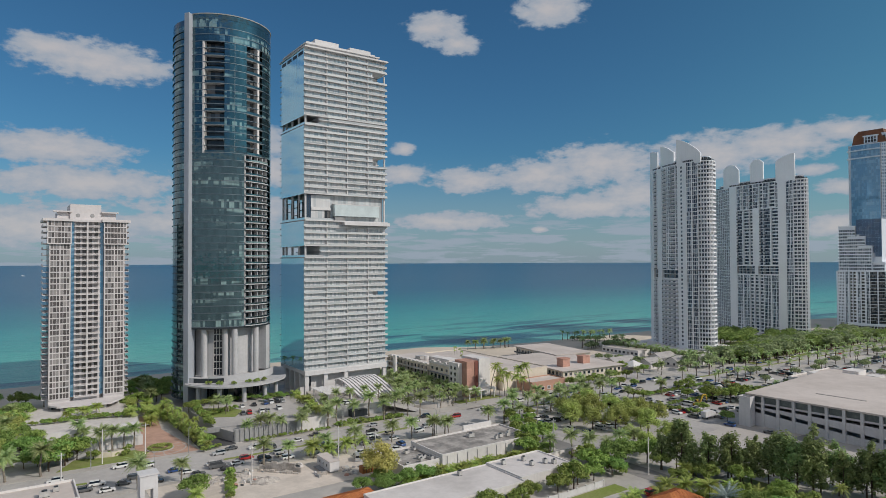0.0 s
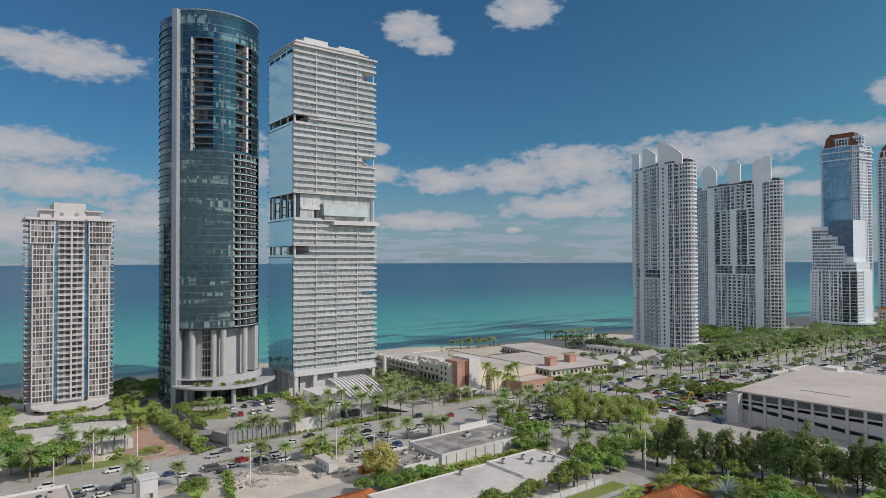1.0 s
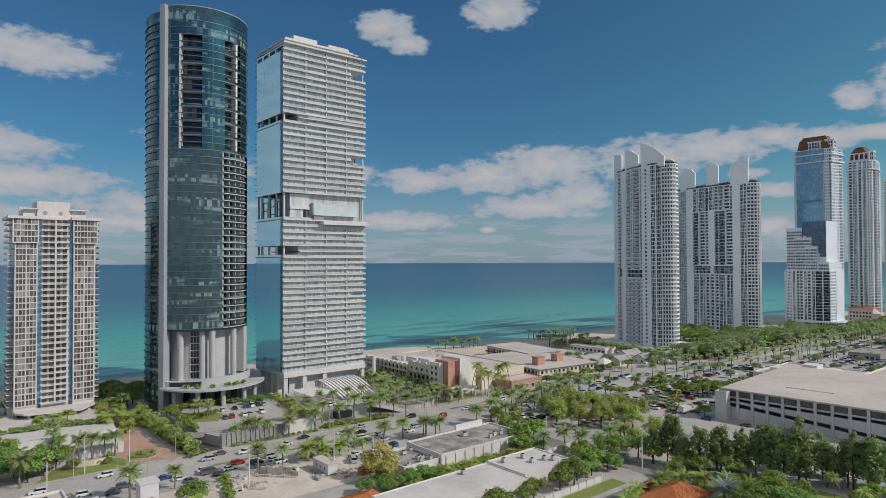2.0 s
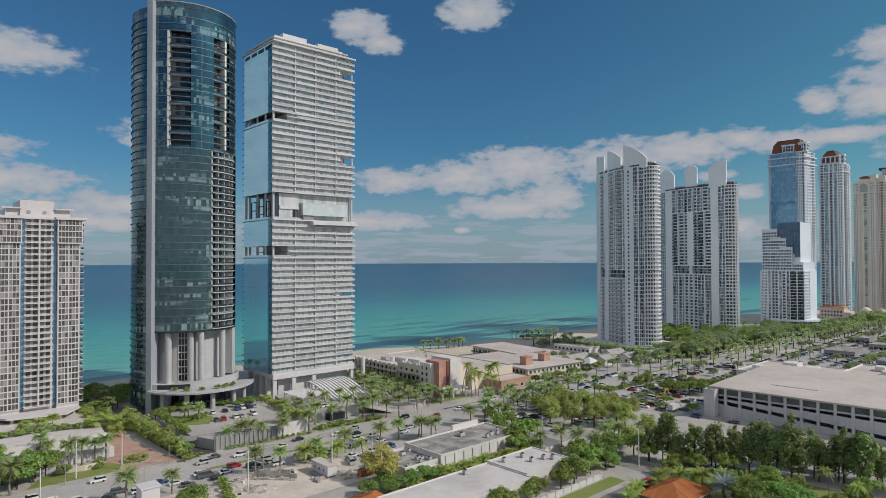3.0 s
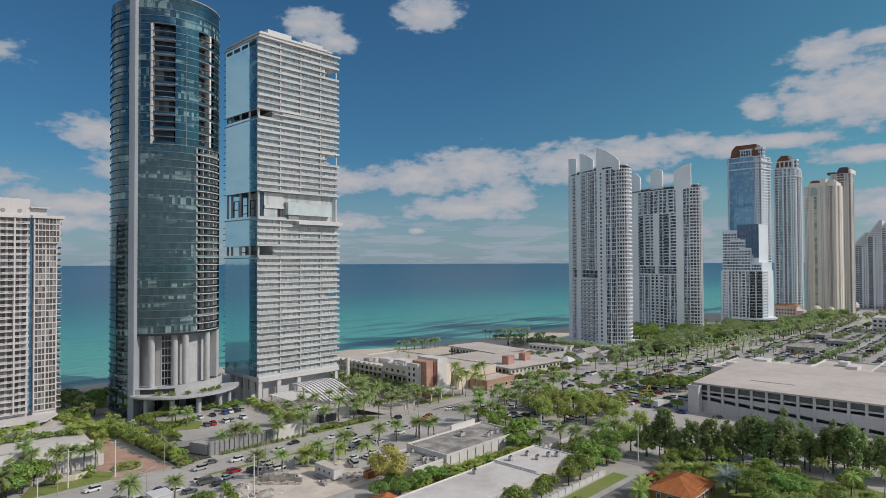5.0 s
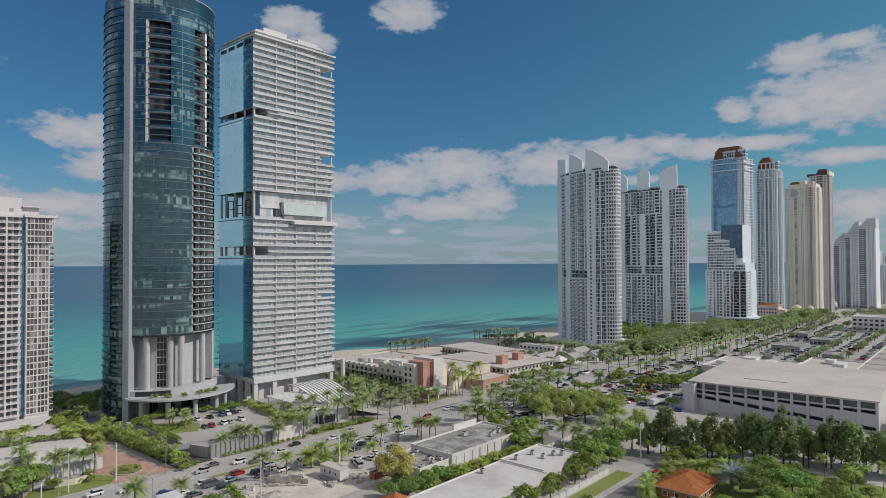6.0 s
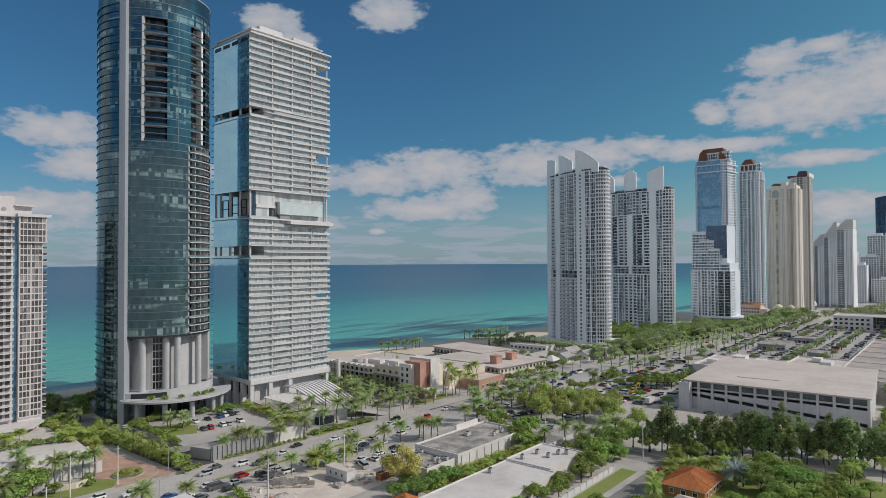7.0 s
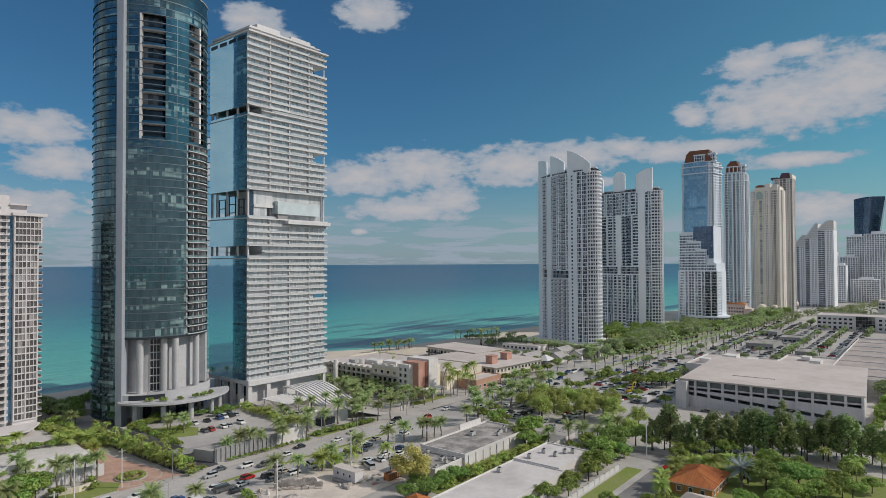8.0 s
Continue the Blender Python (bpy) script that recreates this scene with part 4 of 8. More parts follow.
def wing_storey(x0, x1, cols, top):
    g, w = Geo(), Geo()
    step = (x1 - x0) / cols
    edge_panes(w, (x0, 0.22), (x1, 0.22), 0.35, LF - 0.1, step, 0, 0.2)
    g.box(x0 - 0.15, x1 + 0.15, -0.05, 0.5, -0.08, 0.4)
    for i in range(cols + 1):
        wide = 0.24 if (i % 3 == 0 and not top) or i in (0, cols) else 0.09
        g.box(x0 + i * step - wide, x0 + i * step + wide, 0.0, 0.45, 0.42, LF - 0.08)
    return g.mesh("wing_frame", BLUSH), w


left = wing_storey(0.3, 8.3, 6, False)
right = wing_storey(22.6, 30.8, 6, False)
left_top = wing_storey(-0.6, 8.6, 7, True)
right_top = wing_storey(22.3, 31.8, 7, True)
g = Geo()
g.box(10.2, 20.6, 1.2, 3.2, 0, 0.3)
g.box(10.2, 15.0, -0.3, 1.3, 0, 0.3)
g.box(15.8, 20.6, -0.3, 1.3, 0, 0.3)
for x0, x1 in ((10.2, 15.0), (15.8, 20.6)):
    g.box(x0, x1, -0.3, -0.2, 0.9, 1.0)
    for i in range(13):
        g.box(x0 + i * 0.39, x0 + i * 0.39 + 0.19, -0.28, -0.22, 0.3, 0.9)
g.box(15.1, 15.7, -0.3, 3.2, 0, LF)
centre_slab = g.mesh("balcony_slab", BLUSH)
g = Geo()
edge_panes(g, (10.4, 1.5), (20.4, 1.5), 0.3, LF, 2.4, 0, 0.9)
centre_win = g
g = Geo()
side_slabs = []
for x0, x1 in ((-2.4, 0.3), (LW - 0.3, LW + 2.0)):
    for y0, y1 in ((2.0, 8.5), (11.0, 19.0)):
        e = x0 if x0 < 0 else x1 - 0.08
        side_slabs.append(Geo().box(x0, x1, y0, y1, 0, 0.28).box(e, e + 0.08, y0, y1, 0.27, 1.15).mesh("side_balcony", BLUSH))
g = Geo()
edge_panes(g, (0, LD), (0, 0.5), 0.3, LF - 0.2, 2.0, -0.03, 0.8)
edge_panes(g, (LW, 0.5), (LW, LD), 0.3, LF - 0.2, 2.0, -0.03, 0.8)
side_win = g
wing_panes = Geo()
part("body_wall", Geo().box(0, 8.6, 0.5, LD, 0, 91.0), BLUSH, wing_tower)
part("body_wall", Geo().box(22.3, LW, 0.5, LD, 0, 91.0), BLUSH, wing_tower)
part("body_wall", Geo().box(10.1, 20.7, 1.6, 3.4, 0, 91.0).box(8.6, 22.3, 3.3, LD, 0, 91.0), BLUSH, wing_tower)
for x0, x1 in ((8.7, 10.1), (20.7, 22.2)):
    g = Geo()
    for i in range(31):
        edge_panes(g, (x0, 1.6), (x1, 1.6), 9 + i * LF, 9 + i * LF + LF - 0.06, 1.4, 0, 0.04)
    tagged(part("glass_strip", g, G_SKY, wing_tower, "blue glass strip between wing and balconies"), kind="stuff")
for i in range(31):
    z = 8.6 + i * LF
    l, r = (left_top, right_top) if i > 26 else (left, right)
    for me in (l, r):
        part("wing_frame", me[0], None, wing_tower, at=(0, -0.9 if i > 26 else 0, z))
        wing_panes.add([(x, y - (0.9 if i > 26 else 0), h + z) for x, y, h in me[1].v], me[1].f)
    part("balcony_slab", centre_slab, None, wing_tower, at=(0, 0, z))
    raised(wing_panes, centre_win, z)
    for me in side_slabs:
        part("side_balcony", me, None, wing_tower, at=(0, 0, z))
    raised(wing_panes, side_win, z)
tagged(part("window_panes", wing_panes, G_BROWN, wing_tower), kind="stuff")
for x0, x1 in ((-0.7, 8.7), (22.2, 31.9)):
    part("upper_bay", Geo().box(x0, x1, -0.4, 2.0, 80.2, 91.2), BLUSH, wing_tower)
part("roof_slab", Geo().box(-2.6, 9.4, -1.6, LD, 91.0, 92.2), BLUSH, wing_tower)
part("roof_slab", Geo().box(21.4, LW + 2.4, -1.6, LD, 91.0, 92.2), BLUSH, wing_tower)
part("roof_slab", Geo().box(9.4, 21.4, -0.6, LD, 90.9, 91.8), BLUSH, wing_tower)
part("penthouse", Geo().box(8.4, 21.2, 2.0, LD - 4, 91.8, 99.2), BLUSH, wing_tower, "stepped white penthouse box")
part("penthouse", Geo().box(3.2, 8.4, 3.0, LD - 6, 92.2, 95.4), BLUSH, wing_tower)
part("penthouse", Geo().box(21.2, 27.6, 3.0, LD - 6, 92.2, 95.4), BLUSH, wing_tower)
part("roof_fascia", Geo().box(1.6, 9.0, 1.2, 4.0, 95.4, 96.0), BLUSH, wing_tower)
part("roof_fascia", Geo().box(21.2, 28.6, 1.2, 4.0, 95.4, 96.0), BLUSH, wing_tower)
for x in (11.5, 17.5):
    part("roof_opening", Geo().tube([(x, 1.9, 94.0), (x, 2.2, 94.0)], [0.9, 0.9], 14), GREY, wing_tower)
part("entrance_canopy", Geo().prism([(3, -9), (24, -13), (31, -3), (30, 1), (0, 1), (0, -4)], 6.4, 7.2), BLUSH, wing_tower, "flared white entrance canopy")
for x, y in ((5, -7), (13, -9), (22, -10.5), (28, -4)):
    part("canopy_column", Geo().tube([(x, y, 3), (x, y, 6.5)], [0.6, 0.6], 12), BLUSH, wing_tower)
g = Geo()
edge_panes(g, (1, -1.0), (30, -1.0), 3.2, 6.4, 2.4, 0, 0.4)
part("lobby_glazing", g, G_DARK, wing_tower)

# ---- bay-fronted towers: each side is a run of bays ----
def along(g, va, way, o, s0, s1, d0, d1, z0, z1):
    """A box along a wall line: s along it, d outwards."""
    pts = [va + way * s0 + o * d0, va + way * s1 + o * d0, va + way * s1 + o * d1, va + way * s0 + o * d1]
    g.prism([(p.x, p.y) for p in pts], z0, z1)


def sheet(g, va, way, o, s0, s1, d, z0, z1):
    p, q = va + way * s0 + o * d, va + way * s1 + o * d
    t = o * random.uniform(-0.03, 0.03)
    g.add([(p.x, p.y, z0), (q.x, q.y, z0), (q.x + t.x, q.y + t.y, z1), (p.x + t.x, p.y + t.y, z1)], [(0, 1, 2, 3)])


def bay_tower(name, label, poly, zones, floor, wall, glass, dark=None, group="", slab=0.3, pane=1.5, z0=4.0, rail_glass=None, other=None):
    """A high-rise whose sides are bays, given for each side as letter and share, over zones of height:
    w blank wall, g sheer glass, c curtain glass with thin white bars, p windows set in the wall, b balconies with white rails,
    k balconies with glass rails, o open double-height terrace, y the second wall colour with a glass strip."""
    body = thing(name, label, "high-rise building", (poly[0][0], poly[0][1], 0), group)
    ox, oy = poly[0]
    loc = [(x - ox, y - oy) for x, y in poly]
    n = len(loc)
    top = zones[-1][0]
    part("core", Geo().prism(grown(loc, -1.75), 0, top - 0.1), GREY, body)
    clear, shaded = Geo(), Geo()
    lo = 0.0
    for hi, sides in zones:
        plate, rail = Geo(), Geo()
        win, deep_win = Geo(), Geo()
        plate.prism(grown(loc, -0.3), 0, slab)
        for i in range(n):
            a, b = Vector((*loc[i], 0)), Vector((*loc[(i + 1) % n], 0))
            way, length = (b - a).normalized(), (b - a).length
            o = Vector((way.y, -way.x, 0))
            bays = [(k[0], float(k[1:] or 1)) for k in sides[i].split()]
            total, s = sum(w for _, w in bays), 0.0
            for kind, w in bays:
                e = s + length * w / total
                m = max(1, round((e - s) / pane))
                step = (e - s) / m
                if kind == "w":
                    g = Geo()
                    along(g, a, way, o, s, e, -1.6, 0.35, lo, hi + 0.6)
                    part("pier", g, wall, body)
                elif kind == "y":
                    g = Geo()
                    along(g, a, way, o, s, e, -1.6, 0.25, lo, hi)
                    part("pier", g, other or wall, body)
                    along(plate, a, way, o, s + 0.3 * (e - s), e - 0.3 * (e - s), 0.2, 0.32, 0, slab * 1.6)
                    sheet(win, a, way, o, s + 0.3 * (e - s), e - 0.3 * (e - s), 0.28, slab * 1.6, floor)
                elif kind == "c":
                    along(plate, a, way, o, s, e, -0.4, 0.08, 0, slab)
                    for j in range(m):
                        sheet(win, a, way, o, s + step * j + 0.07, s + step * (j + 1) - 0.07, -0.1, slab, floor)
                    for j in range(m + 1):
                        wide = 0.26 if j % 3 == 0 or j == m else 0.07
                        q = min(max(s + step * j, s + wide), e - wide)
                        along(plate, a, way, o, q - wide, q + wide, -0.3, 0.06 if wide < 0.2 else 0.16, slab, floor)
                elif kind == "g":
                    along(rail, a, way, o, s, e, -0.2, 0.0, -0.1, 0.12)
                    for j in range(m):
                        sheet(win, a, way, o, s + step * j + 0.03, s + step * (j + 1) - 0.03, -0.04, 0.14, floor - 0.1)
                elif kind == "p":
                    along(plate, a, way, o, s, e, -0.6, 0.1, 0, 0.95)
                    along(plate, a, way, o, s, e, -0.6, 0.1, floor - 0.5, floor)
                    for j in range(m):
                        sheet(win, a, way, o, s + step * (j + 0.2), s + step * (j + 0.8), -0.25, 0.95, floor - 0.5)
                    for j in range(m + 1):
                        q0, q1 = max(s, s + step * (j - 0.2)), min(e, s + step * (j + 0.2))
                        along(plate, a, way, o, q0, q1, -0.6, 0.1, 0.95, floor - 0.5)
                elif kind in "bk":
                    along(plate, a, way, o, s, e, -1.6, 0.5, 0, slab * 0.8)
                    for j in range(m):
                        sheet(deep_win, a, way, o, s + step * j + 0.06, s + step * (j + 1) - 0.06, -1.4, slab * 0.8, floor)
                    for q in ((s + 0.15, e - 0.15) if e - s < 9 else (s + 0.15, (s + e) / 2, e - 0.15)):
                        along(plate, a, way, o, q - 0.14, q + 0.14, -1.5, 0.3, slab * 0.8, floor)
                    along(rail if kind == "k" else plate, a, way, o, s + 0.1, e - 0.1, 0.36, 0.44, slab * 0.8 + 0.1, 1.15)
                else:
                    along(plate, a, way, o, s, e, -1.6, 0.35, 0, slab)
                    for j in range(m):
                        if j % 3:
                            sheet(deep_win, a, way, o, s + step * j + 0.06, s + step * (j + 1) - 0.06, -1.3, slab, floor)
                s = e
        plate_me = plate.mesh("floor_plate", wall)
        rail_me = rail.mesh("balcony_rail", rail_glass or G_SMOKE) if rail.v else None
        count = max(1, round((hi - max(lo, z0 if lo == 0 else lo)) / floor))
        base = max(lo, z0) if lo == 0 else lo
        for k in range(count):
            z = base + (hi - base) * k / count
            part("floor_plate", plate_me, None, body, at=(0, 0, z))
            if rail_me:
                tagged(part("balcony_rail", rail_me, None, body, at=(0, 0, z)), kind="stuff")
            raised(clear, win, z)
            raised(shaded, deep_win, z)
        lo = hi
    if clear.v:
        tagged(part("window_panes", clear, glass, body), kind="stuff")
    # set-back panes default to darker glass, the recess's shade put into colour
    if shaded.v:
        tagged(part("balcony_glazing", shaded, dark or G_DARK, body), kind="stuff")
    part("roof", Geo().prism(grown(loc, 0.15), top - 0.05, top + 0.7), wall, body)
    return body, ox, oy


def bowed(a, b, rise, n=4):
    """Points from a up to b, not b itself, bowed outwards."""
    a, b = Vector(a), Vector(b)
    o = Vector(((b - a).y, -(b - a).x)).normalized()
    return [tuple(a.lerp(b, i / n) + o * (4 * rise * (i / n) * (1 - i / n))) for i in range(n)]


def sail(parent, ox, oy, a, b, heights, z0, thick=1.1, label="white sail-shaped roof fin"):
    """An upright plate from a to b in plan; heights run along its top edge."""
    a, b = Vector((a[0] - ox, a[1] - oy, 0)), Vector((b[0] - ox, b[1] - oy, 0))
    way = (b - a).normalized()
    o = Vector((way.y, -way.x, 0)) * thick
    run = [(a.lerp(b, i / (len(heights) - 1)), h) for i, h in enumerate(heights)]
    pts = [(a.x, a.y, z0)] + [(p.x, p.y, h) for p, h in run] + [(b.x, b.y, z0)]
    n = len(pts)
    g = Geo().add(pts + [(x - o.x, y - o.y, z) for x, y, z in pts], [tuple(range(n))[::-1], tuple(range(n, 2 * n))] + [(i, (i + 1) % n, n + (i + 1) % n, n + i) for i in range(n)])
    part("roof_fin", g, SAIL_WHITE, parent, label)


def beach_top(body, poly, ox, oy, z):
    """Dark parapet glazing and a set-back white penthouse ring."""
    loc = [(x - ox, y - oy) for x, y in poly]
    inner = grown(loc, -0.5)
    g = Geo()
    for p, q in zip(inner, inner[1:] + inner[:1]):
        edge_panes(g, p, q, z + 0.75, z + 2.1, 1.5, 0, 0.2)
    part("parapet_glazing", g, G_DARK, body)
    inner = grown(loc, -3.2)
    g = Geo()
    for p, q in zip(inner, inner[1:] + inner[:1]):
        edge_panes(g, p, q, z + 0.9, z + 3.4, 1.5, 0, 0.35)
    part("penthouse_glazing", g, G_DARK, body)
    part("penthouse_rim", Geo().prism(grown(loc, -2.6), z + 3.4, z + 4.3), SHELL, body)
    part("penthouse", Geo().prism(grown(loc, -3.4), z, z + 3.4), SHELL, body)


# ---- twin white towers by the beach with sail-shaped roof fins ----
G_SMOKE = glazing("smoked_balcony_glass", (0.042, 0.066, 0.10), (0.11, 0.145, 0.195), 0.3, 0.08, 0.3)
front = bowed((437.4, 312.8), (428.4, 291.6), 1.2, 4)
poly = [(449, 332), (444.6, 326.8)] + bowed((443.6, 325.0), (440.5, 318.5), 0.4, 2) + [(440.5, 318.5)] + front + [(428.4, 291.6), (426, 284)] + bowed((425.6, 282.6), (427.0, 273.5), 0.4, 2) + bowed((427.0, 273.5), (433, 265.2), 1.6, 5) + [(433, 265.2), (439, 266.5), (462, 285), (470, 305), (464, 332)]
low_sides = ["w", "w", "k2 b3", "k3 b2", "w"] + ["k3 w0.3 b3"] * 4 + ["w", "w", "c", "c"] + ["b"] * 6 + ["w"] * 4
open_sides = ["w", "w", "o", "o", "w"] + ["o"] * 4 + low_sides[9:]
high_sides = ["w", "w", "c2 k3", "k3 c2", "w"] + ["c3 w0.3 k3", "k3 w0.2 c3", "c3 k3", "k3 w0.3 c3"] + low_sides[9:]
t1, ox, oy = bay_tower("beach_tower", "white beachfront tower with curved window bays and sail-shaped roof fins", poly, [(57.0, low_sides), (64.0, open_sides), (146.0, high_sides)], 3.1, SAIL_WHITE, G_BEACH, G_BEACH, "twin beach towers", slab=0.42, pane=1.35)
beach_top(t1, poly, ox, oy, 146)
for z in (56.2, 63.6):
    g = Geo()
    pts = [(x - ox, y - oy) for x, y in front + [(428.4, 291.6)]]
    g.prism(pts + [(x + 2.2, y - 0.6) for x, y in pts[::-1]], z, z + 1.1)
    part("band_slab", g, SAIL_WHITE, t1, "broad white band above an open storey")
sail(t1, ox, oy, (447.5, 331.0), (441, 319), (163, 162.4, 161), 145)
sail(t1, ox, oy, (438.2, 314.0), (431.5, 297), (164.6, 163.8, 162, 159.5, 157), 145)
sail(t1, ox, oy, (427.6, 292.0), (426.2, 270.5), (165.6, 164.6, 163.2, 161.2, 158.8, 156, 152.5), 145)
for k in range(4):
    g = Geo()
    edge_panes(g, (435.6 - 0.9 * k - ox, 307.2 - 2.3 * k - oy), (435.1 - 0.9 * k - ox, 306.0 - 2.3 * k - oy), 150, 157.5 - k, 3, 0.0, 0.1)
    part("fin_window", g, G_BEACH, t1)
for i in range(45):
    g = Geo()
    edge_panes(g, (427.4 - ox, 288.6 - oy), (426.5 - ox, 285.7 - oy), 6 + 3.1 * i, 7.6 + 3.1 * i, 3, -0.45, 1.2)
    part("pier_window", g, G_BEACH, t1)
part("podium", Geo().prism([(x - ox, y - oy) for x, y in [(418, 335), (414, 255), (470, 256), (480, 340)]], 0, 3.5), PALE, t1)

poly = [(599, 364), (578, 336), (576.6, 328.5)] + bowed((576.6, 328.5), (568.2, 284.5), 1.0, 3)[1:] + [(568.2, 284.5), (567.3, 277.5), (566.3, 270.5)] + bowed((566.3, 270.5), (573, 261), 1.4, 4)[1:] + [(573, 261), (602, 276), (614, 335)]
right = ["w", "c", "b", "b", "b", "b", "w", "w", "w"]
base_sides = ["c", "w"] + ["c3 w0.2 c3", "b3 w0.4 b3 w0.4 b3", "c3 w0.2 c3"] + right
t2, ox, oy = bay_tower("beach_tower", "white beachfront tower with a central shaft and sail-shaped roof fins", poly,
                       [(58.0, base_sides), (66.0, ["c", "w", "o", "o5 w3 o5", "o"] + right), (119.0, ["c", "w", "k5 w0.5 b5", "b3 w5 k3", "k5 w0.5 b5"] + right), (142.0, ["c", "w", "c2 b1 c3", "k2 c3 b2", "c2 b2 c1"] + right)],
                       3.1, SAIL_WHITE, G_BEACH, G_BEACH, "twin beach towers", slab=0.42, pane=1.45)
beach_top(t2, poly, ox, oy, 142)
centre = poly[2:6]
for z in (57.2, 65.6, 118.4):
    g = Geo()
    pts = [(x - ox, y - oy) for x, y in centre]
    g.prism([(x - 0.5, y) for x, y in pts] + [(x + 2.2, y - 0.6) for x, y in pts[::-1]], z, z + (1.2 if z < 100 else 0.6))
    part("band_slab", g, SAIL_WHITE, t2, "broad white band above an open storey")
sail(t2, ox, oy, (568.2, 286.5), (566.4, 269), (160, 162.6, 164.2, 165.2, 165.6), 141)
sail(t2, ox, oy, (575.2, 314), (572.4, 300), (161.5, 164.8, 165.6, 164.8, 162), 141)
sail(t2, ox, oy, (581, 344), (577.0, 326), (160, 163.5, 164.4, 163, 158), 141)
part("podium", Geo().box(558 - ox, 615 - ox, 252 - oy, 332 - oy, 0, 3.5), PALE, t2)

# ---- stepped white tower with a navy glass face, at the foot of a blue glass tower ----
poly = [(668, 272), (652, 272), (650, 270)] + bowed((650, 270), (649, 243), 2.0, 4)[1:] + [(649, 243), (653, 231.5), (668, 230), (690, 232), (690, 272)]
st, ox, oy = bay_tower("stepped_tower", "white stepped condominium with dense balconies and a round arcaded base", poly, [(60.0, ["p", "w", "p3 w0.5", "c3 w0.6 b3", "b3 w0.6 c3", "b3 w0.6 c3", "k3 w0.3 k3", "p3 w1", "w", "w", "w"])], 3.0, SHELL, G_BEACH, G_DARK, slab=0.36, pane=1.5, z0=12)
for (x0, x1, y0, y1, top) in ((655, 688, 257, 271.5, 102), (653, 686, 248, 263, 92), (651, 684, 242, 253, 83), (652, 686, 232, 242, 68)):
    lo = 60.5
    part("upper_wall", Geo().box(x0 + 1 - ox, x1 - ox, y0 - oy, y1 - oy, lo, top), SHELL, st)
    g = Geo()
    z = lo + 0.3
    while z < top - 2.5:
        edge_panes(g, (x0 + 0.9 - ox, y1 - 0.4 - oy), (x0 + 0.9 - ox, y0 + 0.4 - oy), z + 0.5, z + 2.7, 1.5, 0, 0.35)
        part("upper_slab", Geo().box(x0 - 0.4 - ox, x1 - ox, y0 - 0.3 - oy, y1 - oy, z - 0.15, z + 0.2).box(x0 - 0.4 - ox, x0 - 0.3 - ox, y0 - oy, y1 - oy, z + 0.2, z + 0.8), SHELL, st)
        z += 3.0
    tagged(part("upper_glazing", g, G_BEACH, st), kind="stuff")
    part("roof_parapet", Geo().box(x0 - 0.3 - ox, x1 - ox, y0 - 0.3 - oy, y1 - oy, top, top + 1.2), SHELL, st)
for i in range(10):
    for j in range(8):
        y1, z = 256 - 2.6 * j, 74 + 3.5 * i
        if z < 74 + 3.5 * (6 - j) * 1.0:
            continue
        navy = Geo().add([(655 - ox, y1 - oy, z), (655 - ox, y1 - 2.55 - oy, z), (655 - ox, y1 - 2.55 - oy, z + 3.45), (655 - ox, y1 - oy, z + 3.45)], [(0, 1, 2, 3)])
        part("navy_pane", navy, G_NAVY, st, "sheer navy blue glass pane")
part("upper_wall", Geo().box(656 - ox, 686 - ox, 235.4 - oy, 256 - oy, 60.5, 109), SHELL, st)
g = Geo().prism([(x - ox, y - oy) for x, y in arc(668, 248, 25, -120, 60, 24)] + [(690 - ox, 272 - oy)], 0, 12)
part("round_base", g, SHELL, st)
pts = arc(668 - ox, 248 - oy, 25.2, -118, 50, 30)
for a, b in zip(pts, pts[1:]):
    g = Geo()
    edge_panes(g, a, b, 1.5, 5.2, 2.4, -0.05, 0.5)
    edge_panes(g, a, b, 6.0, 10.5, 2.4, -0.05, 0.5)
    part("base_window", g, G_DARK, st)

poly = [(727, 290), (725, 289), (724, 272), (725, 259), (729, 254), (753, 251), (762, 290)]
ct, ox, oy = bay_tower("copper_top_tower", "blue glass tower with white balconies and a copper mansard roof", poly, [(190.0, ["w", "b1 g9", "g8 b1", "p3 b2", "p2 w0.5 p2 w0.5 b3", "w", "w"])], 3.3, SHELL, G_SKY, G_DARK, "copper-roofed towers", slab=0.2, pane=1.8, rail_glass=G_SKY)
for z in (184, 176):
    part("cornice", Geo().prism(grown([(x - ox, y - oy) for x, y in poly], 1.6), z, z + 1.2), SHELL, ct)


